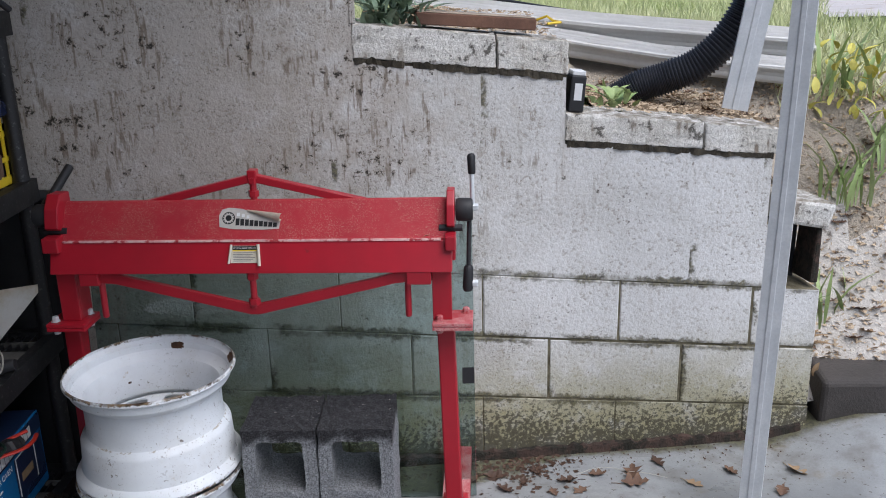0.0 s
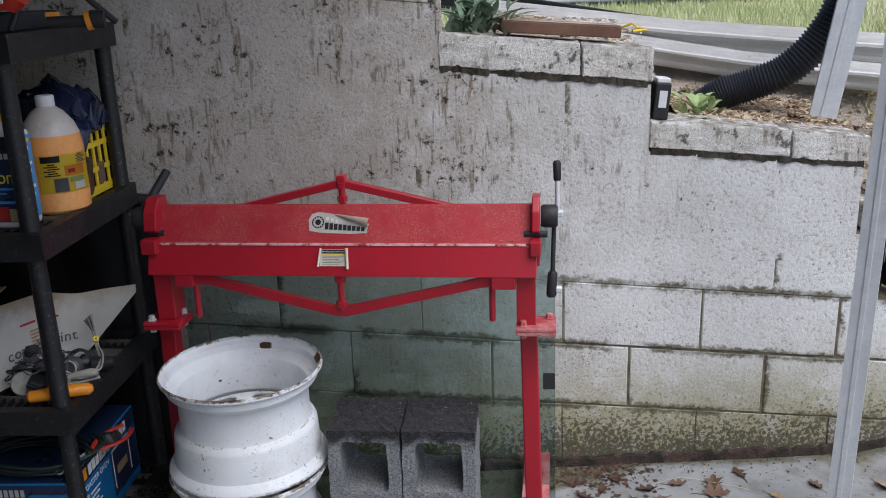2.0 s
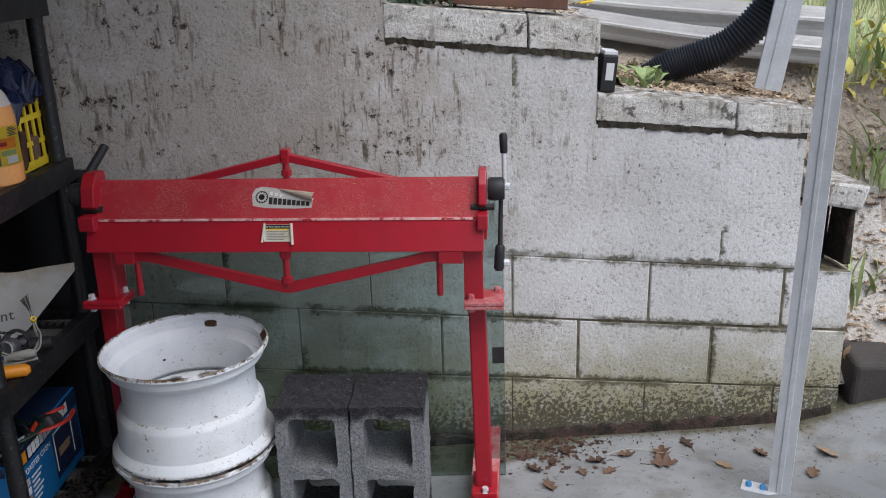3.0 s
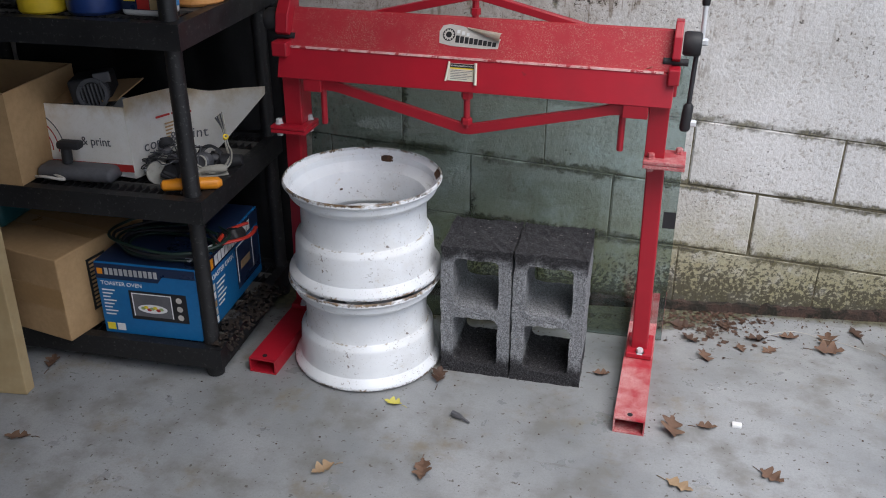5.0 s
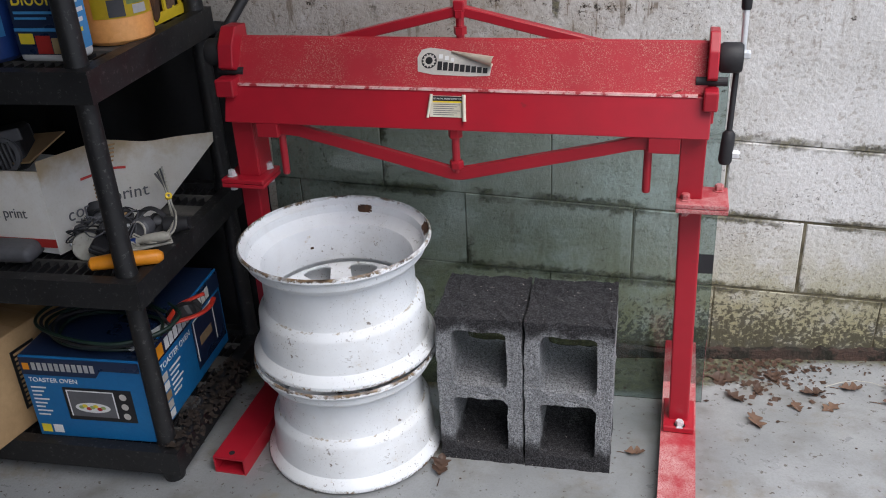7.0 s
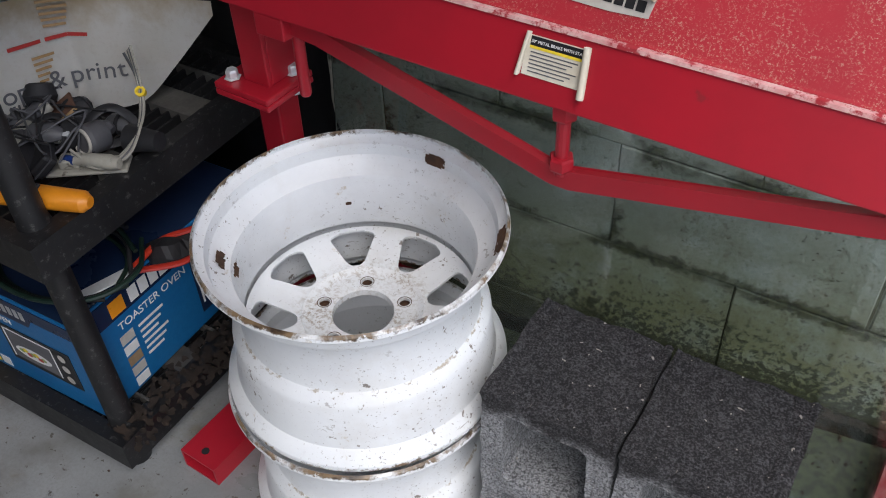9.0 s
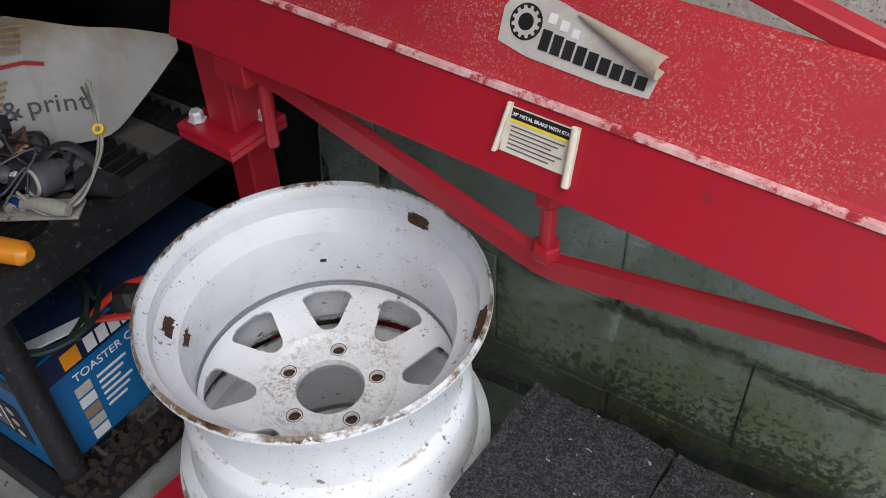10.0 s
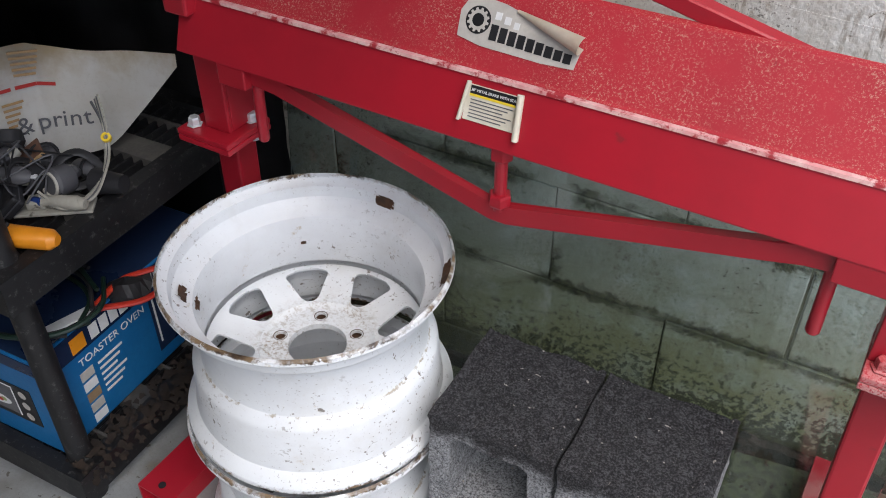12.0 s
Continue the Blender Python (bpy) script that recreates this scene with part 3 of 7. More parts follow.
    for z0, z1 in ((0.698, 0.716), (0.768, 0.790)):
        part("truss_nut", moved(bm_lathe([(0.008, z0), (0.014, z0), (0.0155, z0 + 0.003), (0.0155, z1 - 0.003), (0.014, z1), (0.008, z1)], 6, None, True), pose(0, 0.005, 0)), M_RED, b)
    for x in (-0.405, 0.400):
        part("handle_peg", bm_tube([(x, 0.018, 0.775), (x, 0.016, 0.735), (x, 0.015, 0.664), (x, 0.015, 0.661)], [0.0085, 0.0085, 0.0085, 0.007], 14), M_RED, b, "", True)
    part("gusset", bm_box(0.40, 0.462, -0.014, 0.03, 0.757, 0.79, 0.002), M_RED, b)
    part("gusset", bm_box(-0.45, -0.40, -0.014, 0.03, 0.757, 0.79, 0.002), M_RED, b)
    # cam hubs and levers
    part("cam_hub", moved(bm_lathe([(0.0001, -0.022), (0.026, -0.022), (0.030, -0.016), (0.030, 0.016), (0.026, 0.022), (0.0001, 0.022)], 28), pose(0.547, 0.075, 0.93, 0, 90, 0)), M_GRIP, b, "black cam hub", True)
    lever = part("lever", bm_tube([(0.568, 0.08, 0.94), (0.567, 0.086, 1.03)], 0.006, 12), M_STEEL, b, "grey steel lever", True)
    part("grip", bm_tube([(0.567, 0.086, 1.02), (0.567, 0.087, 1.024), (0.566, 0.09, 1.066), (0.566, 0.09, 1.072)], [0.008, 0.010, 0.011, 0.007], 14), M_GRIP, lever, "black rubber grip", True)
    lever = part("lever", bm_tube([(0.560, 0.08, 0.93), (0.556, 0.06, 0.78)], 0.006, 12), M_GRIP, b, "black steel lever", True)
    part("grip", bm_tube([(0.556, 0.06, 0.785), (0.556, 0.06, 0.778), (0.553, 0.058, 0.722), (0.553, 0.058, 0.715)], [0.008, 0.013, 0.014, 0.011], 14), M_GRIP, lever, "black rubber grip", True)
    part("bolt", moved(bm_lathe([(0.0001, 0.014), (0.008, 0.014), (0.0095, 0.010), (0.0095, 0)], 6), pose(0.566, 0.058, 0.735, 0, 90, 0)), M_STEEL, b)
    part("bolt", moved(bm_lathe([(0.0001, 0.014), (0.008, 0.014), (0.0095, 0.010), (0.0095, 0)], 6), pose(0.569, 0.08, 0.935, 0, 90, 0)), M_STEEL, b)
    part("cam_hub", moved(bm_lathe([(0.0001, -0.02), (0.028, -0.02), (0.031, -0.014), (0.031, 0.014), (0.028, 0.02), (0.0001, 0.02)], 28), pose(-0.555, 0.06, 0.928, 0, 90, 0)), M_GRIP, b, "black cam hub", True)
    part("lever", bm_tube([(-0.56, 0.06, 0.935), (-0.545, 0.12, 0.98), (-0.53, 0.19, 1.03)], [0.014, 0.012, 0.012], 14), M_GRIP, b, "black rubber-covered lever", True)
    return b


build_brake()


# ---- steel wheels, stacked ----
def polar_sheet(profile, lobes, half, r0, r1, bm, sub=12):
    """A turned sheet with one opening in each of its lobes, between r0 and r1; half(r) is an opening's half angle."""
    rings = []
    for r, z in profile:
        ring = []
        for k in range(lobes):
            mid = 2 * math.pi * (k + 0.5) / lobes
            h = half(r)
            for i in range(sub):
                s = -1 + 2 * i / sub
                a = abs(s)
                th = (a / 0.5) * h if a < 0.5 else h + (a - 0.5) / 0.5 * (math.pi / lobes - h)
                th = math.copysign(th, s)
                ring.append(bm.verts.new((r * math.cos(mid + th), r * math.sin(mid + th), z)))
        rings.append(ring)
    n = lobes * sub
    for (ra, a), (rb, b) in zip(zip(profile, rings), zip(profile[1:], rings[1:])):
        rm = (ra[0] + rb[0]) / 2
        for k in range(n):
            s = -1 + 2 * ((k % sub) + 0.5) / sub
            if r0 < rm < r1 and abs(s) < 0.5:
                continue
            bm.faces.new((a[k], a[(k + 1) % n], b[(k + 1) % n], b[k]))
    return bm


def build_wheel(y, z, turn, label):
    H = 0.2805
    w = thing("wheel_rim", local(-0.2205, y, z, turn), label, "wheel rim", "stacked wheel rims")
    out = [(0.2185, H - 0.003), (0.2195, H - 0.009), (0.2165, H - 0.013), (0.206, H - 0.018), (0.203, H - 0.036), (0.197, H - 0.044), (0.178, H - 0.058), (0.1745, H - 0.068),
           (0.1738, H - 0.142), (0.1765, H - 0.150), (0.1885, H - 0.163), (0.1915, H - 0.170), (0.195, H - 0.225), (0.199, H - 0.245), (0.210, H - 0.257), (0.2155, H - 0.266), (0.216, H - 0.2735)]
    out = [(r - 0.0035 * f, h) for (r, h), f in zip(out, [1.1] * 3 + [0.6] * 5 + [0.3] * 5 + [0.45] * 4)]
    inn = [(r - 0.0045, h) for r, h in reversed(out)]
    inn[-1] = (0.2108, H)
    barrel = part("barrel", bm_lathe(out + inn, 96, None, True), M_WHEEL, w, "", True)
    barrel.data.set_sharp_from_angle(angle=radians(24))
    # disc with eight windows, hub face with five stud holes and a centre bore
    steps = 48
    prof = []
    for i in range(steps + 1):
        r = 0.090 + (0.1705 - 0.090) * i / steps
        zz = H - 0.160 - 0.0155 * smoothstep(0.168, 0.090, r)
        prof.append((r, zz))
    ra, rb = 0.0960, 0.1615

    def window(r):
        f = (r - ra) / (rb - ra)
        if f <= 0 or f >= 1:
            return 0.13
        e = min(f, 1 - f) / 0.20
        half_w = (0.010 + 0.031 * f) * (1.0 if e >= 1 else math.sqrt(1 - (1 - e) ** 2) ** 0.7)
        return max(half_w, 0.003) / r

    bm = polar_sheet(prof, 8, window, ra, rb, bmesh.new())
    ext = bmesh.ops.extrude_face_region(bm, geom=list(bm.faces))
    bmesh.ops.translate(bm, vec=(0, 0, -0.004), verts=[g for g in ext["geom"] if isinstance(g, bmesh.types.BMVert)])
    disc = part("disc", bm, M_WHEELIN, w, "", True)
    prof = [(0.0455, H - 0.186), (0.0462, H - 0.181)] + [(0.050 + 0.0013 * i, H - 0.180) for i in range(20)] + [(0.080, H - 0.180), (0.084, H - 0.178), (0.0905, H - 0.1735)]

    def stud(r):
        q = 0.0085 ** 2 - (r - 0.0635) ** 2
        return (math.sqrt(q) if q > 0 else 0.002) / r

    bm = polar_sheet(prof, 5, stud, 0.0552, 0.0718, bmesh.new(), 24)
    ext = bmesh.ops.extrude_face_region(bm, geom=list(bm.faces))
    bmesh.ops.translate(bm, vec=(0, 0, -0.005), verts=[g for g in ext["geom"] if isinstance(g, bmesh.types.BMVert)])
    moved(bm, pose(0, 0, 0, 0, 0, -7))
    hub_face = part("hub_face", bm, M_WHEELIN, w, "dusty hub face with stud holes", True)
    for k in range(5):
        a = 2 * math.pi * (k + 0.5) / 5 - radians(7)
        # dark rusty cup under each stud hole paints in its shadow
        sleeve = bm_lathe([(0.0086, -0.0005), (0.0112, 0.0004), (0.0112, 0.0), (0.0086, -0.011), (0.0001, -0.011)], 20)
        part("stud_hole", moved(sleeve, pose(0.0635 * math.cos(a), 0.0635 * math.sin(a), H - 0.180)), M_RUST_SHADE, hub_face, "rusty stud hole with its shadow painted in", True)
    return w


build_wheel(2.238, 0.0, 40, "chipped white steel wheel rim standing on the floor")
build_wheel(2.244, 0.281, 21, "chipped white steel wheel rim stacked on another")


# ---- concrete blocks standing on end ----
def build_block(u, label):
    b = thing("concrete_block", local(u, 2.203 + 0.035 * u, 0, 2.0), label, "concrete block", "pair of concrete blocks")
    bm = bmesh.new()
    xs, zs = [0.0, 0.034, 0.160, 0.194], [0.0, 0.034, 0.182, 0.216, 0.362, 0.396]
    g = [[bm.verts.new((x, 0, z)) for z in zs] for x in xs]
    for i in range(3):
        for j in range(5):
            if i == 1 and j in (1, 3):
                continue
            bm.faces.new((g[i][j], g[i + 1][j], g[i + 1][j + 1], g[i][j + 1]))
    ext = bmesh.ops.extrude_face_region(bm, geom=list(bm.faces))
    bmesh.ops.translate(bm, vec=(0, 0.196, 0), verts=[q for q in ext["geom"] if isinstance(q, bmesh.types.BMVert)])
    hole = {(0.034, 0.034), (0.034, 0.182), (0.16, 0.034), (0.16, 0.182), (0.034, 0.216), (0.034, 0.362), (0.16, 0.216), (0.16, 0.362)}
    es = [e for e in bm.edges if abs((e.verts[0].co - e.verts[1].co).y) > 0.1 and any(abs(e.verts[0].co.x - x) < 1e-4 and abs(e.verts[0].co.z - z) < 1e-4 for x, z in hole)]
    bmesh.ops.bevel(bm, geom=es, offset=0.016, segments=3, profile=0.5, affect="EDGES")
    bmesh.ops.triangulate(bm, faces=[f for f in bm.faces if len(f.verts) > 4])
    bmesh.ops.subdivide_edges(bm, edges=[e for e in bm.edges if e.calc_length() > 0.025], cuts=7, use_grid_fill=True)
    roughen(bm, 0.0024, 45.0)
    roughen(bm, 0.0032, 120.0)
    # crumbly top face
    for v in bm.verts:
        if v.co.z > 0.385:
            v.co.z += 0.0045 * noise.noise(v.co * 70 + Vector((u * 9, 0, 0))) + 0.003 * noise.noise(v.co * 190)
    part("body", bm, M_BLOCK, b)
    return b


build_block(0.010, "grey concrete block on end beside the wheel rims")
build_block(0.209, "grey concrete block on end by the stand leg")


# ---- sheet of glass leaning behind the machine ----
glass = thing("glass_sheet", local(0.13, 2.515, -0.012, 3.0), "green tinted sheet of glass leaning behind the brake", "glass sheet")
lean = pose(0, 0, 0, -5.5, 0, 0)
ob = part("pane", moved(bm_box(-0.62, 0.482, 0.0, 0.006, 0.004, 0.86, 0.001, 1), lean), M_GLASS, glass)
ob.visible_shadow = False
part("tape_mark", moved(bm_box(0.446, 0.4815, -0.0015, -0.0005, 0.365, 0.415), lean), M_GRIP, glass, "black tape on the glass edge")


# ---- plastic shelving ----
SHELF = local(-0.556, 1.976, 0, 3.5)
TRAYS = (0.105, 0.550, 0.997, 1.444)


def build_shelf():
    s = thing("shelving_unit", SHELF, "black plastic shelving unit, dusty and crowded", "shelves")
    W, D = 0.914, 0.555
    for z in TRAYS:
        # moulded rim, with slats and cross ribs sunk in it
        bm = bmesh.new()
        rings = []
        for inset, h in ((0, z - 0.063), (0, z), (0.03, z), (0.03, z - 0.063)):
            rings.append([bm.verts.new(p) for p in ((-W + inset, inset, h), (-inset, inset, h), (-inset, D - inset, h), (-W + inset, D - inset, h))])
        for k in range(4):
            lo, hi = rings[k], rings[(k + 1) % 4]
            for j in range(4):
                bm.faces.new((lo[j], lo[(j + 1) % 4], hi[(j + 1) % 4], hi[j]))
        sharp = [e for e in bm.edges if e.calc_face_angle(0.0) > 0.5]
        bmesh.ops.bevel(bm, geom=sharp, offset=0.004, segments=2, profile=0.5, affect="EDGES")
        tray = part("tray", bm, M_BLACK, s, "dusty slotted shelf tray")
        n = 38
        first = None
        for i in range(n):
            x = -W + 0.04 + (W - 0.08) * i / (n - 1)
            if first is None:
                slat = first = part("slat", bm_box(-0.0022, 0.0022, 0.028, D - 0.028, z - 0.030, z - 0.010, 0, 1), M_BLACK, tray)
            else:
                slat = new("slat", first.data)
                slat.parent = tray
            slat.location = (x, 0, 0)
        for share, half in ((0.18, 0.003), (0.36, 0.026), (0.51, 0.003), (0.68, 0.026), (0.84, 0.003)):
            y = D * share
            part("cross_rib", bm_box(-W + 0.028, -0.028, y - half, y + half, z - 0.022, z - 0.006, 0, 1), M_DUSTY, tray)
    for x, y in ((-0.045, 0.045), (-W + 0.045, 0.045), (-0.030, D - 0.028), (-W + 0.030, D - 0.028)):
        for z0, z1 in zip(TRAYS, TRAYS[1:]):
            part("leg", bm_tube([(x, y, z0 - 0.01), (x, y, z0 + 0.01), (x, y, z1 - 0.078), (x, y, z1 - 0.058)], [0.026, 0.022, 0.021, 0.023], 18), M_BLACK, s, "", True)
        part("foot", bm_tube([(x, y, 0.0), (x, y, 0.012), (x, y, 0.05)], [0.024, 0.026, 0.030], 16), M_BLACK, s, "", True)
    return s


build_shelf()

# ---- more materials ----
M_EARTH = plain("dry_soil", (0.42, 0.36, 0.285), (0.55, 0.48, 0.395), 7, 0.95, 0, 60, 1.0, 0.02)
M_LAWN = plain("lawn_ground", (0.40, 0.44, 0.20), (0.54, 0.52, 0.30), 3, 0.95, 0, 50, 1.0, 0.02)
M_GRASS = plain("grass_blades", (0.47, 0.54, 0.24), (0.68, 0.67, 0.42), 2, 0.7, 0, 40)
M_DRIVE = plain("pale_concrete_drive", (0.50, 0.46, 0.44), (0.62, 0.58, 0.56), 2, 0.85, 0, 30, 0.5, 0.01, ((0.30, 0.20, 0.13), 9, 0.56, 0.66))
M_BANK = plain("rough_cement_bank", (0.64, 0.60, 0.55), (0.50, 0.46, 0.41), 6, 0.95, 0, 60, 1.0, 0.01, ((0.10, 0.08, 0.06), 14, 0.58, 0.7))
M_STONE = plain("dark_flat_stone", (0.05, 0.044, 0.04), (0.085, 0.074, 0.068), 7, 0.85, 0, 70, 0.7, 0.006)
M_VINYL = plain("white_vinyl", (0.82, 0.81, 0.79), (0.70, 0.685, 0.66), 5, 0.45, 0, 60, 0.1, 0.001, ((0.36, 0.32, 0.27), 12, 0.62, 0.8))
M_HOSE = plain("black_ribbed_plastic", (0.014, 0.015, 0.02), (0.03, 0.032, 0.04), 9, 0.38, 0, 60, 0.15, 0.001)
M_PLANK = plain("red_brown_board", (0.11, 0.052, 0.034), (0.19, 0.10, 0.066), 9, 0.8, 0, 70, 0.6, 0.003)
M_PLANKTOP = plain("weathered_board_top", (0.36, 0.29, 0.22), (0.46, 0.38, 0.30), 14, 0.9, 0, 70, 0.5, 0.003)
M_GREEN = plain("grey_green_leaves", (0.14, 0.21, 0.13), (0.23, 0.30, 0.21), 20, 0.6)
M_IRIS = plain("fresh_green_blades", (0.26, 0.37, 0.12), (0.42, 0.49, 0.23), 6, 0.5)
M_YLEAF = plain("yellow_leaves", (0.55, 0.49, 0.07), (0.66, 0.60, 0.16), 9, 0.6)
M_DRY = plain("dry_brown_leaves", (0.11, 0.060, 0.038), (0.19, 0.115, 0.072), 25, 0.8)
M_DRYDARK = plain("dark_wet_leaves", (0.055, 0.03, 0.02), (0.10, 0.055, 0.035), 14, 0.6)
M_TAN = plain("pale_dry_leaves", (0.27, 0.18, 0.10), (0.38, 0.27, 0.16), 25, 0.8)
M_FOOTING = plain("red_brown_footing", (0.030, 0.022, 0.016), (0.105, 0.060, 0.046), 9, 0.95, 0, 110, 1.0, 0.010, ((0.018, 0.016, 0.010), 26, 0.46, 0.58))
M_CARTON = plain("brown_cardboard", (0.36, 0.225, 0.105), (0.46, 0.30, 0.15), 5, 0.85, 0, 60, 0.15, 0.001)
M_TAPE = plain("brown_parcel_tape", (0.38, 0.235, 0.105), (0.42, 0.265, 0.12), 8, 0.35)
M_WHITEBOX = stained_board("white_carton_board")
M_BLUE = plain("printed_blue_board", (0.010, 0.12, 0.32), (0.016, 0.155, 0.37), 4, 0.35)
M_NAVY = plain("printed_navy_board", (0.010, 0.022, 0.06), (0.016, 0.03, 0.075), 4, 0.3)
M_INK = plain("black_ink", (0.012, 0.012, 0.014), (0.02, 0.02, 0.022), 9, 0.4)
M_GREYINK = plain("grey_ink", (0.10, 0.10, 0.11), (0.14, 0.14, 0.15), 9, 0.5)
M_WHITE = plain("white_print", (0.78, 0.78, 0.78), (0.70, 0.70, 0.70), 9, 0.45)
M_PAPER = plain("cream_paper", (0.74, 0.70, 0.60), (0.62, 0.56, 0.44), 20, 0.6)
M_SILVER = plain("silver_foil_sticker", (0.52, 0.49, 0.455), (0.60, 0.565, 0.52), 25, 0.45, 0.15, 120, 0.2, 0.001)
M_YELLOWINK = plain("yellow_print", (0.84, 0.66, 0.04), (0.76, 0.57, 0.04), 9, 0.45)
M_REDINK = plain("red_print", (0.45, 0.03, 0.025), (0.36, 0.025, 0.02), 9, 0.45)
M_ORANGE = plain("orange_plastic", (0.80, 0.30, 0.015), (0.72, 0.25, 0.012), 9, 0.35)
M_REDPL = plain("red_plastic", (0.55, 0.045, 0.02), (0.45, 0.03, 0.02), 9, 0.35)
M_YELLOW = plain("yellow_plastic", (0.86, 0.62, 0.03), (0.80, 0.55, 0.025), 9, 0.4)
M_JUICE = plain("amber_fluid_in_plastic", (0.86, 0.36, 0.10), (0.90, 0.44, 0.15), 3, 0.2)
M_MILKY = plain("milky_plastic", (0.62, 0.56, 0.50), (0.68, 0.62, 0.57), 6, 0.35)
M_BLUEJUG = plain("deep_blue_plastic", (0.012, 0.035, 0.16), (0.018, 0.05, 0.20), 6, 0.3)
M_LTBLUE = plain("light_blue_print", (0.06, 0.27, 0.58), (0.08, 0.32, 0.62), 6, 0.4)
M_TEAL = plain("teal_plastic", (0.008, 0.065, 0.08), (0.012, 0.085, 0.10), 6, 0.4)
M_WOOD = plain("new_pine", (0.46, 0.35, 0.19), (0.38, 0.27, 0.13), 8, 0.7, 0, 60, 0.3, 0.001, ((0.20, 0.12, 0.05), 9, 0.66, 0.74))
M_GREYPL = plain("grey_plastic", (0.07, 0.07, 0.078), (0.11, 0.11, 0.118), 12, 0.5)
M_WIRE = plain("pale_wire", (0.45, 0.43, 0.38), (0.55, 0.52, 0.46), 12, 0.5)
M_BAG = plain("dark_blue_bag", (0.012, 0.014, 0.03), (0.02, 0.03, 0.08), 10, 0.2, 0, 30, 0.3, 0.004)
M_GREENCORD = plain("green_cord", (0.005, 0.016, 0.011), (0.007, 0.024, 0.016), 10, 0.45)
M_CARPAINT = plain("navy_car_paint", (0.008, 0.010, 0.028), (0.012, 0.014, 0.034), 4, 0.15, 0, 60, 0.02, 0.001, None, 0.6)
M_TYRE = plain("tyre_rubber", (0.02, 0.02, 0.022), (0.035, 0.035, 0.037), 9, 0.8)
M_ALLOY = plain("alloy_wheel", (0.55, 0.55, 0.56), (0.62, 0.62, 0.63), 6, 0.3, 0.7)


def letters(name, text, size, material, parent, m, label=""):
    """Flat lettering in the built-in face, as a thin mesh."""
    cu = bpy.data.curves.new(name, "FONT")
    cu.body = text
    cu.size = size
    cu.extrude = 0.0004
    tmp = new("lettering_source", cu)
    me = bpy.data.meshes.new_from_object(tmp.evaluated_get(bpy.context.evaluated_depsgraph_get()))
    bpy.data.objects.remove(tmp)
    bpy.data.curves.remove(cu)
    me.materials.clear()
    me.materials.append(material)
    ob = new(name, me)
    ob.parent = parent
    ob.matrix_local = m
    if label:
        tagged(ob, label)
    return ob


FRONT = pose(0, 0, 0, 90, 0, 0)  # lettering stood up to face -y


def rect(x0, x1, z0, z1, y=0.0, t=0.0012):
    return bm_box(x0, x1, y - t, y, z0, z1)


def bars(parent, material, rows, y, t=0.001, name="print_bar"):
    for x0, x1, z0, z1 in rows:
        part(name, rect(x0, x1, z0, z1, y, t), material, parent)


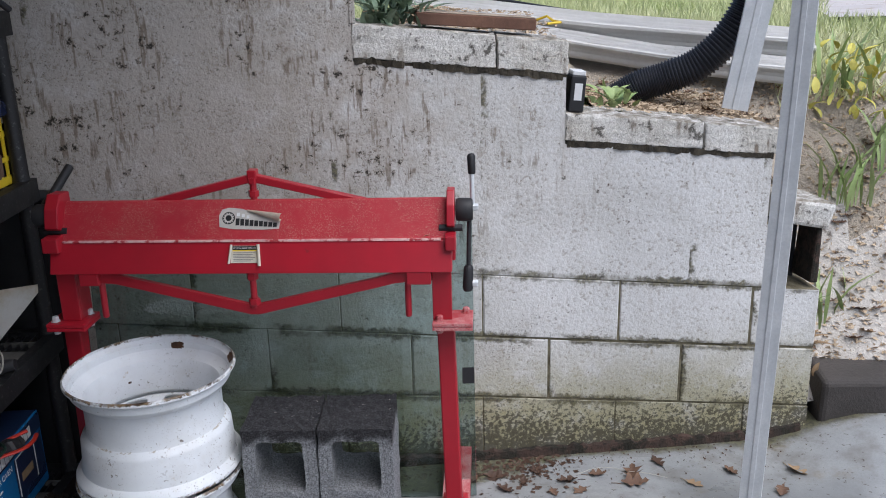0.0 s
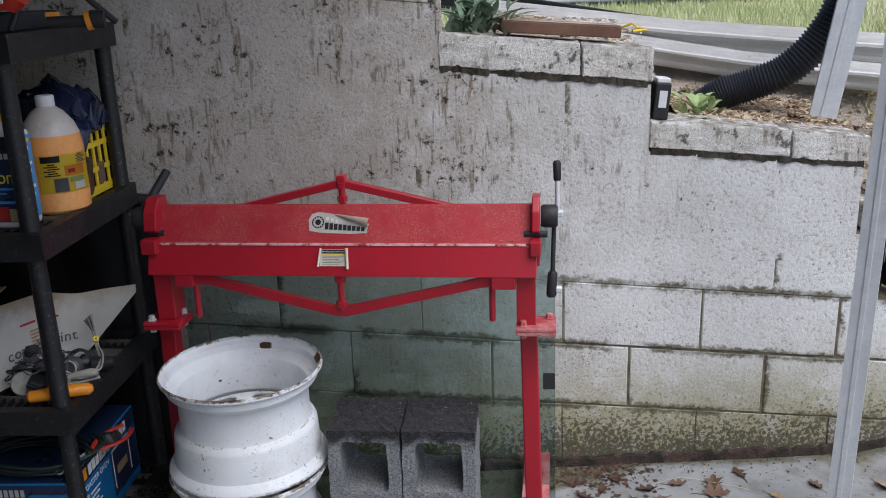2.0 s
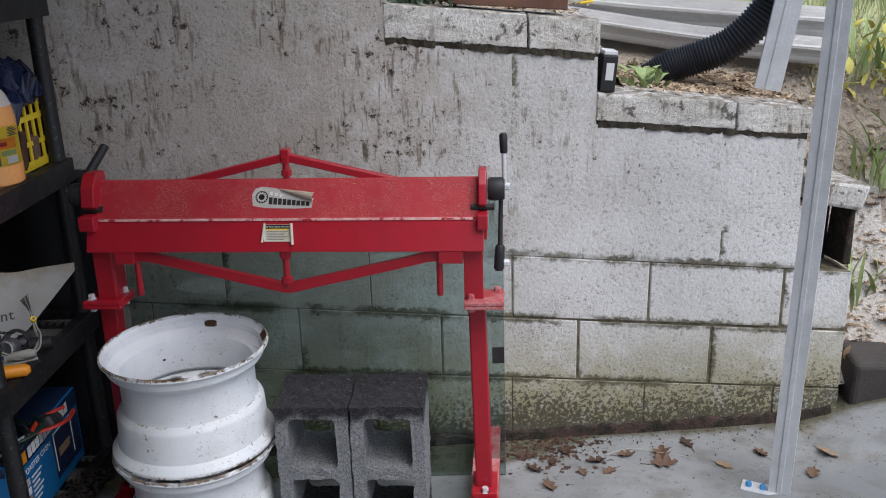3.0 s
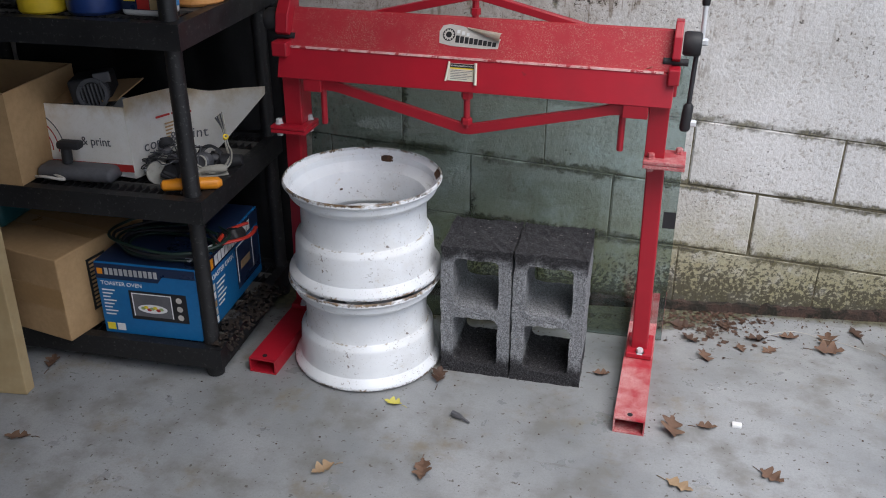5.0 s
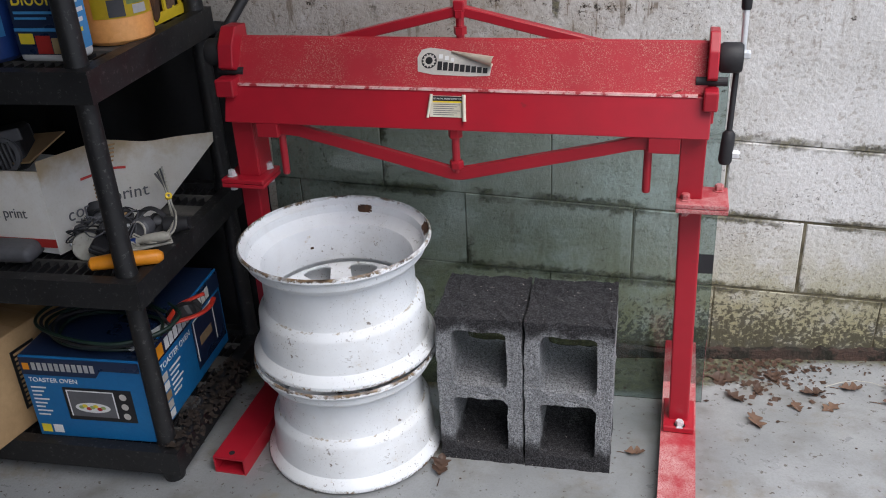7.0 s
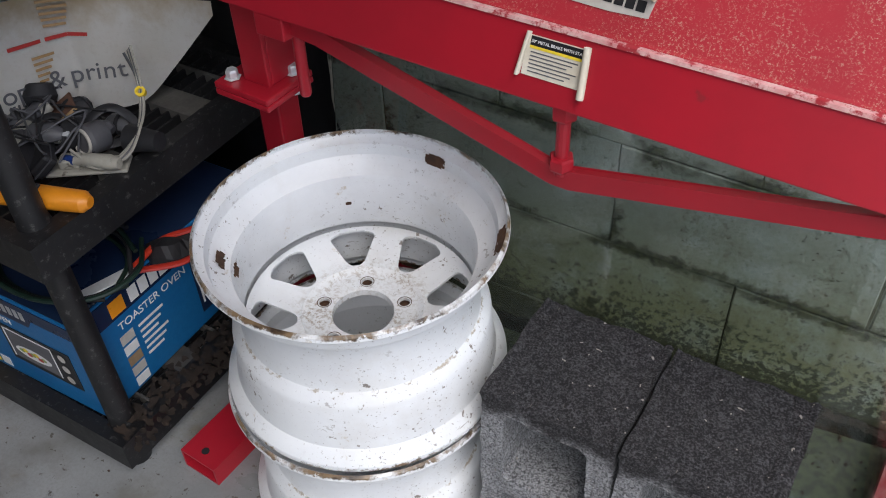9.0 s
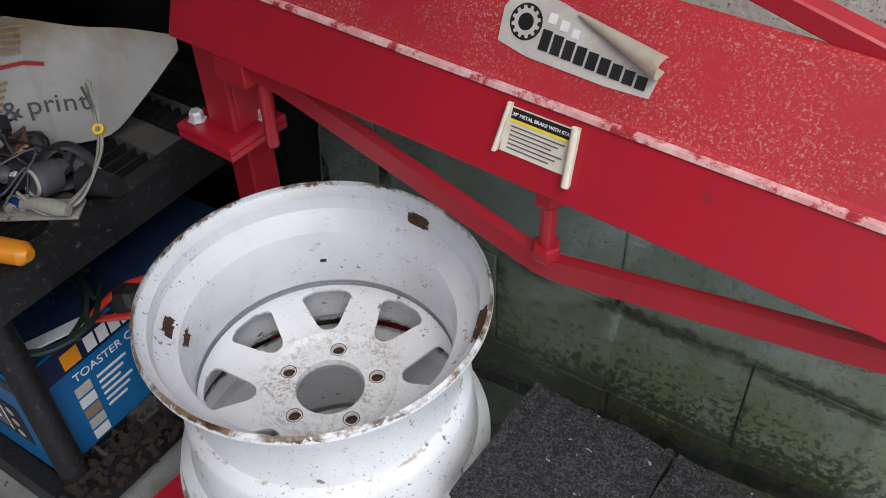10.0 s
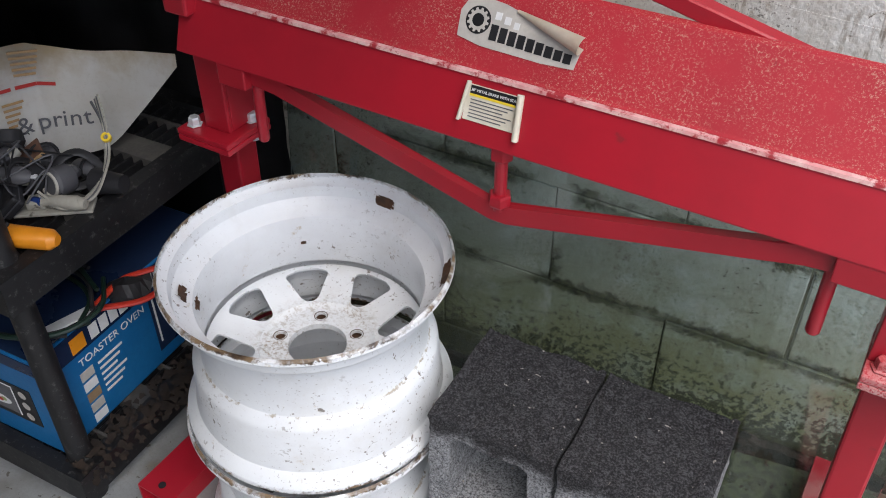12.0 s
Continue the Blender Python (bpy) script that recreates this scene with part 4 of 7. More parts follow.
# ---- sticker and label on the brake ----
def brake_labels(b):
    st = part("maker_sticker", bmesh.new(), M_SILVER, b, "silver sticker peeling at one corner")
    tilt = math.degrees(math.atan2(0.086, 0.050))
    face = pose(0, 0.021, 0.874) @ pose(0, 0, 0, tilt, 0, 0)  # x along, y up the slope, z out of the face
    bm = bmesh.new()
    out = [(-0.083, 0.030), (-0.086, 0.060), (-0.078, 0.076), (-0.060, 0.081), (-0.030, 0.078), (0.020, 0.066), (0.075, 0.046), (0.072, 0.024), (0.030, 0.022), (-0.05, 0.024)]
    vs = [bm.verts.new((x, y, 0.0015)) for x, y in out]
    ws = [bm.verts.new((x, y, 0.0006)) for x, y in out]
    bm.faces.new(vs), bm.faces.new(ws[::-1])
    for i in range(len(vs)):
        bm.faces.new((vs[i], ws[i], ws[(i + 1) % len(vs)], vs[(i + 1) % len(vs)]))
    moved(bm, face)
    bm.to_mesh(st.data)
    bm.free()
    gear = bmesh.new()
    n = 60
    vs = []
    for k in range(n):
        r = 0.0165
        vs.append(gear.verts.new((-0.060 + r * math.cos(2 * math.pi * k / n), 0.053 + r * math.sin(2 * math.pi * k / n), 0.0021)))
    gear.faces.new(vs)
    part("round_badge", moved(gear, face), M_INK, st, "dark round badge")
    gear = bmesh.new()
    inner, outer = [], []
    for k in range(96):
        r = 0.0145 if (k // 4) % 2 else 0.0118
        a = 2 * math.pi * k / 96
        outer.append(gear.verts.new((-0.060 + r * math.cos(a), 0.053 + r * math.sin(a), 0.0026)))
        inner.append(gear.verts.new((-0.060 + 0.0078 * math.cos(a), 0.053 + 0.0078 * math.sin(a), 0.0026)))
    for k in range(96):
        gear.faces.new((inner[k], outer[k], outer[(k + 1) % 96], inner[(k + 1) % 96]))
    part("gear_mark", moved(gear, face), M_SILVER, st)
    bm = bmesh.new()
    for x0, x1, y0, y1 in ((-0.039, -0.031, 0.058, 0.067), (-0.026, -0.018, 0.055, 0.064), (-0.013, -0.006, 0.052, 0.060)):
        bm_box(x0, x1, y0, y1, 0.0018, 0.0024, 0, 1, bm)
    part("print_bar", moved(bm, face), M_WHITE, st)
    bm = bmesh.new()
    for i in range(9):
        x = -0.041 + 0.0122 * i
        h = 0.0185 - 0.0009 * i
        y0 = 0.0335 - 0.0006 * i
        bm_box(x, x + 0.0098, y0, y0 + h, 0.0018, 0.0024, 0, 1, bm)
    part("print_bar", moved(bm, face), M_INK, st)
    # peeled corner, rolled over
    bm = bmesh.new()
    rings = []
    for i in range(13):
        f = i / 12
        c = Vector((-0.012 + 0.090 * f, 0.073 - 0.022 * f, 0.0015))
        r = 0.002 + 0.0085 * f
        rings.append([bm.verts.new(c + Vector((0.24 * -r * math.sin(a), -r * math.sin(a), r - r * math.cos(a)))) for a in [0.2 + 4.6 * k / 10 for k in range(11)]])
    for a, c in zip(rings, rings[1:]):
        for k in range(10):
            bm.faces.new((a[k], a[k + 1], c[k + 1], c[k]))
    bmesh.ops.solidify(bm, geom=list(bm.faces), thickness=0.0006)
    part("peeled_corner", moved(bm, face), M_PAPER, st, "white back of the peeled corner", True)
    # instruction label on the leaf, with both ends rolled up
    lt = -math.degrees(math.atan2(0.028, 0.078))
    lf = pose(-0.012, -0.0165, 0.790) @ pose(0, 0, 0, lt, 0, 0)
    bm = moved(bm_box(-0.038, 0.036, -0.0012, 0.0, 0.028, 0.072), lf)
    lab = part("instruction_label", bm, M_PAPER, b, "white instruction label with curled ends")
    part("print_bar", moved(bm_box(-0.033, 0.032, -0.002, -0.0012, 0.061, 0.071), lf), M_INK, lab)
    part("print_bar", moved(bm_box(-0.033, 0.032, -0.002, -0.0012, 0.058, 0.061), lf), M_YELLOWINK, lab)
    letters("heading", "30\" METAL BRAKE WITH STAND", 0.0047, M_WHITE, lab, lf @ pose(-0.032, -0.0024, 0.0642) @ FRONT)
    for i in range(6):
        part("print_bar", moved(bm_box(-0.031, 0.026 - 0.006 * (i % 3), -0.0019, -0.0012, 0.0535 - 0.0042 * i, 0.0547 - 0.0042 * i), lf), M_GREYINK, lab)
    for x, r, tw, z0 in ((-0.0385, 0.0042, 1.4, 0.026), (0.0365, 0.0058, -0.8, 0.020)):
        bm = bmesh.new()
        rings = []
        for i in range(6):
            z = z0 + (0.075 - z0) * i / 5
            rings.append([bm.verts.new((x + tw * 0.0009 * (i - 2.5) + (r - 0.0006 * k / 3) * math.cos(a), -r + (r - 0.0006 * k / 3) * math.sin(a), z)) for k, a in enumerate([1.2 + 6.6 * q / 16 for q in range(17)])])
        for a, c in zip(rings, rings[1:]):
            for k in range(16):
                bm.faces.new((a[k], a[k + 1], c[k + 1], c[k]))
        part("rolled_end", moved(bm, lf), M_PAPER, lab, "", True)


brake_labels(bpy.data.objects["sheet_metal_brake"])


# ---- rust chips and a painted valve hole on the upper wheel rim ----
def wheel_chip(w, angle, half_deg, z0, z1, r0, r1, name="rust_patch"):
    """A ragged thin patch lying on the inner barrel, from (r0, z0) up to (r1, z1)."""
    bm = bmesh.new()
    n, k = 12, 8
    grid = []
    for i in range(n + 1):
        a = radians(angle + half_deg * (2 * i / n - 1))
        row = []
        for j in range(k + 1):
            f = j / k
            edge = 0.5 - max(abs(2 * i / n - 1), abs(2 * f - 1)) / 2
            wob = noise.noise(Vector((i * 0.7 + angle, j * 0.9, 3.0))) * 0.12 * (1 - edge)
            r = r0 + (r1 - r0) * f - 0.0007
            row.append(bm.verts.new((r * math.cos(a + wob * radians(half_deg)), r * math.sin(a + wob * radians(half_deg)), z0 + (z1 - z0) * (f + wob))))
        grid.append(row)
    for i in range(n):
        for j in range(k):
            if (i in (0, n - 1) and j in (0, k - 1)) or (i, j) in ((1, 0), (n - 2, k - 1), (0, 3)):
                continue
            bm.faces.new((grid[i][j], grid[i + 1][j], grid[i + 1][j + 1], grid[i][j + 1]))
    return part(name, bm, M_RUST_SHADE, w, "dark barrel patch: rust where paint has flaked, and the painted valve hole")


for w in [o for o in bpy.data.objects if o.name.startswith("wheel_rim")]:
    if w.matrix_world.translation.z > 0.1:
        t0 = 21.0
        wheel_chip(w, 89.0 - t0, 5.2, 0.2805 - 0.037, 0.2805 - 0.018, 0.1958, 0.1988)
        wheel_chip(w, 23 - t0, 7.5, 0.2805 - 0.020, 0.2805 - 0.004, 0.1984, 0.2108)
        # valve hole: its darkness is a patch on the barrel, nothing is cut
        wheel_chip(w, -139 - t0, 5.0, 0.2805 - 0.074, 0.2805 - 0.040, 0.1635, 0.1885, "valve_hole")
        wheel_chip(w, 133 - t0, 1.6, 0.2805 - 0.110, 0.2805 - 0.104, 0.1675, 0.1675)


# ---- dead leaves and litter on the floor ----
def leaf_mesh(seed, length):
    rnd = random.Random(seed)
    bm = bmesh.new()
    lobes = 3
    side = []
    n = 18
    for i in range(n + 1):
        f = i / n
        wid = 0.34 * math.sin(math.pi * min(f * 1.02, 1)) ** 0.8 * (0.30 + 0.70 * abs(math.cos(math.pi * lobes * f + 0.4)))
        side.append((f, max(wid, 0.012)))
    bend, curl, roll = rnd.uniform(-0.3, 0.5), rnd.uniform(0.7, 1.5), rnd.uniform(-0.8, 0.8)
    mid, lef, rig = [], [], []
    for f, wv in side:
        x = (f - 0.45) * length
        z0 = 0.003 + length * 0.10 * curl * (2 * f - 1) ** 2
        y0 = length * bend * 0.3 * f * f
        jag = 1 + 0.25 * rnd.uniform(-1, 1)
        mid.append(bm.verts.new((x, y0, z0)))
        lef.append(bm.verts.new((x + 0.05 * length * wv, y0 + wv * length * jag, z0 + wv * length * (0.5 * curl + roll * 0.5))))
        rig.append(bm.verts.new((x + 0.05 * length * wv, y0 - wv * length * jag, z0 + wv * length * (0.5 * curl - roll * 0.5))))
    for i in range(n):
        bm.faces.new((mid[i], mid[i + 1], lef[i + 1], lef[i]))
        bm.faces.new((mid[i + 1], mid[i], rig[i], rig[i + 1]))
    bm_tube([(-0.45 * length, 0, 0.004), (-0.62 * length, 0.01 * length, 0.006), (-0.78 * length, 0.05 * length, 0.004)], 0.0010, 5, bm)
    lo = min(v.co.z for v in bm.verts)
    for v in bm.verts:
        v.co.z -= lo - 0.0004
    me = bpy.data.meshes.new("leaf")
    bm.to_mesh(me)
    bm.free()
    me.shade_smooth()
    return me


LEAVES = [leaf_mesh(i, 0.060 + 0.010 * (i % 3)) for i in range(8)]


def place_leaf(x, y, material, turn, size, k, label, z=None):
    me = LEAVES[k % 8].copy()
    me.materials.append(material)
    ob = new("leaf", me)
    ob.matrix_world = pose(x, y, floor_z(x, y) if z is None else z, 0, 0, turn) @ Matrix.Scale(size, 4)
    return tagged(ob, label, "leaf", "dead leaves on the ground")


rnd = random.Random(5)
LEAF_LABEL = {"M_TAN": "pale curled dry oak leaf on concrete", "M_DRY": "brown curled dry oak leaf on concrete", "M_DRYDARK": "dark damp dead leaf on concrete", "M_YLEAF": "yellow fallen leaf on concrete"}
SPOTS = [(-0.15, 1.714, "M_TAN"), (0.084, 1.771, "M_DRY"), (0.659, 2.10, "M_DRY"), (0.745, 2.13, "M_DRY"), (0.685, 1.884, "M_TAN"), (0.898, 1.972, "M_DRY"), (-0.067, 2.012, "M_YLEAF"),
         (-0.949, 1.62, "M_DRY"), (0.454, 2.30, "M_DRY"), (0.015, 2.160, "M_DRYDARK"), (0.74, 2.495, "M_DRY"), (0.848, 2.589, "M_DRY"), (0.933, 2.60, "M_DRY"), (1.10, 2.646, "M_DRY"), (0.759, 2.65, "M_DRYDARK"),
         (0.665, 2.69, "M_DRYDARK"), (-1.08, 1.93, "M_DRY"), (0.898, 2.66, "M_DRYDARK"), (1.108, 2.70, "M_DRY"), (1.543, 2.60, "M_DRY"), (1.287, 2.65, "M_TAN"), (0.70, 2.60, "M_DRYDARK"), (0.60, 2.66, "M_DRY"),
         (1.20, 2.78, "M_DRYDARK"), (0.99, 2.70, "M_DRY"), (1.42, 2.72, "M_DRY"), (1.62, 2.72, "M_TAN"), (0.80, 2.72, "M_DRYDARK")]
MATS = {"M_TAN": M_TAN, "M_DRY": M_DRY, "M_DRYDARK": M_DRYDARK, "M_YLEAF": M_YLEAF}
for i, (x, y, key) in enumerate(SPOTS):
    place_leaf(x, y, MATS[key], rnd.uniform(0, 360), rnd.uniform(0.75, 1.15), i, LEAF_LABEL[key])

# crumbs of leaf and grit along the foot of the wall
bm = bmesh.new()
for i in range(760):
    x = rnd.uniform(0.1, 1.7) if i < 460 else rnd.gauss(0.76, 0.09)
    y = wall_y(x) - 0.02 - abs(rnd.gauss(0, 0.085))
    if y < 2.35:
        continue
    s = rnd.uniform(0.001, 0.0055) if i < 460 else rnd.uniform(0.003, 0.014)
    a = rnd.uniform(0, 6.28)
    z = floor_z(x, y)
    v = [bm.verts.new((x + s * math.cos(a + q) * rnd.uniform(0.5, 1), y + s * math.sin(a + q) * rnd.uniform(0.5, 1), z + (0.001 + (0.003 if q > 2 else 0)))) for q in (0, 1.6, 3.1, 4.6)]
    bm.faces.new(v)
tagged(link_mesh("leaf_litter", bm, M_DRYDARK), "scraps of dead leaf and grit along the wall", "litter", kind="stuff")
bm = bmesh.new()
for i in range(170):
    x, y = rnd.uniform(-1.3, 1.6), rnd.uniform(1.2, 2.5)
    s = rnd.uniform(0.0006, 0.0024)
    bm_box(x - s, x + s, y - s * 0.7, y + s * 0.7, floor_z(x, y) + 0.0003, floor_z(x, y) + s, 0, 1, bm)
tagged(link_mesh("floor_grit", bm, M_DRYDARK), "scattered brown grit and crumbs on the floor", "grit", kind="stuff")

bm = bm_tube([(0.098, 2.0, 0.011), (0.118, 1.992, 0.010), (0.128, 1.988, 0.010)], [0.008, 0.008, 0.005], 8)
bm_tube([(0.128, 1.988, 0.010), (0.150, 1.978, 0.005)], [0.004, 0.003], 6, bm)
tagged(link_mesh("plastic_plug", bm, M_GREYPL, True), "small grey plastic plug lying on the floor", "plug")
tagged(link_mesh("paper_scrap", roughen(bm_box(0.812, 0.836, 2.150, 2.167, 0.0, 0.008, 0.002), 0.004, 40), M_WHITE), "crumpled scrap of white paper on the floor", "paper scrap")
bm = bm_tube([(0.93 + 0.040 * i, 2.70 + 0.03 * math.sin(i * 0.6), floor_z(0.93 + 0.04 * i, 2.70) + 0.003 + 0.01 * abs(math.sin(i * 0.8))) for i in range(8)], 0.0010, 5)
tagged(link_mesh("loose_wire", bm, M_WIRE), "thin pale wire lying by the wall", "wire")


# ---- outside: bank, lawn, drive ----
def ground_z(x, y):
    d = y - wall_y(x) - 0.19
    step = 1.322 - 0.215 * smoothstep(0.86, 0.92, x) - 0.105 * (min(max(x, 0.2), 1.6) - 0.881)
    near = step - 0.02
    lawn = 1.215 + 0.02 * smoothstep(4, 9, y)
    z = near + (lawn - near) * smoothstep(0.3, 1.0, d)
    if x > 1.4:
        slope = 0.05 + 1.30 * smoothstep(-0.05, 0.95, y - 3.0 + 0.12 * (x - 1.8))
        f = smoothstep(1.54, 1.70, x + 0.10 * smoothstep(0.3, 1.2, d))
        z = z * (1 - f) + min(z, slope) * f
    return z + 0.006 * noise.noise(Vector((x * 5, y * 5, 0)))


bm = bmesh.new()
xs = [-60, -20, -6, -3, -1.5] + [-0.8 + 0.12 * i for i in range(45)] + [5.2, 7, 12, 25, 60]
ys = [0.0, 0.06, 0.12, 0.2, 0.3, 0.4, 0.5, 0.62, 0.75, 0.9, 1.1, 1.4, 1.8, 2.4, 3.2, 4.5, 7, 12, 25, 60]
grid = []
for x in xs:
    y0 = wall_y(min(max(x, -4), 3)) + (0.19 if x < 1.70 else 0.04)
    grid.append([bm.verts.new((x, y0 + d, ground_z(x, y0 + d))) for d in ys])
for i in range(len(xs) - 1):
    for j in range(len(ys) - 1):
        f = bm.faces.new((grid[i][j], grid[i + 1][j], grid[i + 1][j + 1], grid[i][j + 1]))
        c = f.calc_center_median()
        d = c.y - wall_y(c.x)
        f.material_index = 2 if (c.x > 1.58 and c.z < 0.62) else (1 if (d < 0.95 and c.x < 1.9) or (c.x > 1.58 and c.z < 1.10 and c.x < 4) else 0)
ground = tagged(link_mesh("ground", bm, [M_LAWN, M_EARTH, M_BANK], True), "lawn, bare soil and cement bank behind the wall", "ground", kind="structure")

bm = bmesh.new()
edge = [(2.35, 4.85), (2.55, 5.6), (2.75, 6.6), (2.7, 7.9), (1.0, 8.15), (-8.0, 8.6), (-60, 9.4)]
far = [(60, 4.75), (60, 8), (60, 12), (60, 20), (30, 40), (-8, 40), (-60, 40)]
a = [bm.verts.new((x, y, 1.245)) for x, y in edge]
b = [bm.verts.new((x, y, 1.245)) for x, y in far]
for i in range(len(a) - 1):
    bm.faces.new((a[i], b[i], b[i + 1], a[i + 1]))
tagged(link_mesh("road", bm, M_DRIVE), "pale concrete drive strewn with leaves", "drive", kind="structure")

# grass
vs, fs = [], []
rnd = random.Random(11)
count = 0
while count < 26000:
    x, y = rnd.uniform(-0.6, 4.2), 3.6 + 4.4 * rnd.random() ** 1.5
    if x > 2.3 + 0.35 * max(y - 4.75, 0) and y > 4.75:
        continue
    if y < 4.35 and x < 1.75:
        continue
    z = ground_z(x, y)
    if z < 0.55 or (z < 1.0 and rnd.random() < 0.55):
        continue
    h, w, a = rnd.uniform(0.03, 0.085), rnd.uniform(0.002, 0.004) * (0.7 + y / 6), rnd.uniform(0, 6.28)
    lx, ly = rnd.gauss(0, 0.025), rnd.gauss(0, 0.025)
    i = len(vs)
    vs += [(x - w * math.cos(a), y - w * math.sin(a), z - 0.005), (x + w * math.cos(a), y + w * math.sin(a), z - 0.005), (x + lx, y + ly, z + h)]
    fs.append((i, i + 1, i + 2))
    count += 1
me = bpy.data.meshes.new("grass")
me.from_pydata(vs, [], fs)
me.materials.append(M_GRASS)
tagged(new("grass", me), "light green unmown grass with a few leaves", "grass", kind="stuff")

# stone slab at the foot of the bank
bm = roughen(bm_box(1.765, 2.36, 2.96, 3.25, -0.06, 0.175, 0.02, 3), 0.014, 5)
tagged(link_mesh("flat_stone", bm, M_STONE), "dark flat stone at the foot of the bank", "stone")


def build_plant(name, x, y, n, h, material, label, spread, wide, seed, lift=0.0, scatter=0.05):
    r = random.Random(seed)
    p = thing(name, pose(x, y, ground_z(x, y) - 0.01), label, "plant")
    for i in range(n):
        a = r.uniform(0, 6.28)
        L = h * r.uniform(0.6, 1.1)
        lean_out = r.uniform(0.15, spread)
        bx, by, bz = r.gauss(0, scatter), r.gauss(0, scatter), r.uniform(0, lift)
        bm = bmesh.new()
        prev = None
        w = wide * r.uniform(0.7, 1.2)
        for k in range(6):
            f = k / 5
            px_ = bx + math.cos(a) * lean_out * L * f * f
            py_ = by + math.sin(a) * lean_out * L * f * f
            pz = bz + L * (f - 0.25 * lean_out * f ** 3)
            ww = w * math.sin(math.pi * (0.12 + 0.86 * f)) + 0.0006
            cur = (bm.verts.new((px_ - ww * math.sin(a), py_ + ww * math.cos(a), pz)), bm.verts.new((px_, py_, pz - ww * 0.4)), bm.verts.new((px_ + ww * math.sin(a), py_ - ww * math.cos(a), pz)))
            if prev:
                bm.faces.new((prev[0], prev[1], cur[1], cur[0]))
                bm.faces.new((prev[1], prev[2], cur[2], cur[1]))
            prev = cur
        part("leaf", bm, material, p, "", True)
    return p


build_plant("iris_clump", 1.95, 3.42, 20, 0.28, M_IRIS, "clump of long green iris leaves on the bank", 0.9, 0.008, 1)
build_plant("iris_clump", 2.10, 3.46, 20, 0.30, M_IRIS, "clump of long green iris leaves on the bank", 0.9, 0.008, 2)
build_plant("iris_clump", 1.98, 3.62, 14, 0.30, M_IRIS, "smaller clump of green iris leaves on the bank", 0.9, 0.009, 7)
build_plant("iris_clump", 1.84, 3.22, 16, 0.20, M_IRIS, "small clump of green iris leaves by the wall end", 1.0, 0.008, 12)
build_plant("brown_leaved_weed", 1.70, 3.13, 50, 0.06, M_TAN, "withered weed with reddish brown leaves", 1.7, 0.014, 14, 0.12, 0.045)
build_plant("leafy_shrub", 0.365, 2.93, 110, 0.065, M_GREEN, "low shrub with small grey-green leaves behind the wall", 1.9, 0.012, 3, 0.085, 0.052)
build_plant("yellow_leaved_plant", 2.02, 3.56, 60, 0.055, M_YLEAF, "plant with yellow autumn leaves on the bank", 1.7, 0.013, 4, 0.26, 0.10)
build_plant("creeper", 1.03, 3.12, 26, 0.06, M_IRIS, "green creeper beside the drain hose", 1.8, 0.014, 5, 0.06, 0.05)

# dead leaves on the soil and the bank
rnd = random.Random(21)
for i in range(56):
    if i < 26:
        x = rnd.uniform(0.35, 1.6)
        y = wall_y(x) + rnd.uniform(0.16, 0.75)
    else:
        x, y = rnd.uniform(1.66, 2.1), rnd.uniform(3.15, 3.6)
    key = rnd.choice(["M_TAN", "M_DRY", "M_DRY", "M_DRYDARK"])
    place_leaf(x, y, MATS[key], rnd.uniform(0, 360), rnd.uniform(0.6, 1.0), i, {"M_TAN": "pale dry leaf on soil", "M_DRY": "brown dry leaf on soil", "M_DRYDARK": "dark dead leaf on soil"}[key], ground_z(x, y) + 0.008)
bm = bmesh.new()
for i in range(1500):
    x = rnd.uniform(0.3, 1.68)
    y = wall_y(x) + rnd.uniform(0.07, 0.75)
    z = (1.343 - 0.105 * (x - 0.881) if x < 0.88 else 1.105 - 0.105 * (x - 0.881)) if y < wall_y(x) + 0.2 else ground_z(x, y)
    s = rnd.uniform(0.004, 0.016)
    a = rnd.uniform(0, 6.28)
    if y < wall_y(x) + 0.2 and rnd.random() < 0.6:
        continue
    v = [bm.verts.new((x + s * math.cos(a + q) * rnd.uniform(0.4, 1), y + s * math.sin(a + q) * rnd.uniform(0.4, 1), z + rnd.uniform(0.001, 0.012))) for q in (0, 1.6, 3.1, 4.6)]
    bm.faces.new(v)
for i in range(5200):
    if i < 3000:
        x = rnd.uniform(0.90, 1.62)
        y = wall_y(x) + rnd.uniform(0.17, 0.62)
        z = ground_z(x, y)
    else:
        x, y = rnd.uniform(1.62, 2.3), rnd.uniform(3.1, 3.75)
        z = ground_z(x, y)
    s = rnd.uniform(0.003, 0.015)
    a = rnd.uniform(0, 6.28)
    k = rnd.uniform(0.08, 0.7)
    bm.faces.new([bm.verts.new((x + s * math.cos(a + q), y + s * k * math.sin(a + q), z + rnd.uniform(0.001, 0.020))) for q in (0, 1.6, 3.1, 4.6)])
for i in range(260):
    f, g = rnd.random() ** 1.5, rnd.uniform(0.1, 0.9)
    x = 0.44 + 0.35 * f
    y = wall_y(x) + 0.037 + 0.11 * g
    z = 1.4095 - 0.084 * (x - 0.45) + rnd.uniform(0.0, 0.008)
    s, a, k = rnd.uniform(0.003, 0.011), rnd.uniform(0, 6.28), rnd.uniform(0.1, 0.7)
    bm.faces.new([bm.verts.new((x + s * math.cos(a + q), y + s * k * math.sin(a + q), z + rnd.uniform(0.0, 0.006))) for q in (0, 1.6, 3.1, 4.6)])
M_STRAW = plain("straw_and_dry_leaf", (0.46, 0.35, 0.235), (0.60, 0.48, 0.34), 40, 0.85, 0, 90, 0.3, 0.002, ((0.17, 0.105, 0.065), 35, 0.54, 0.62))
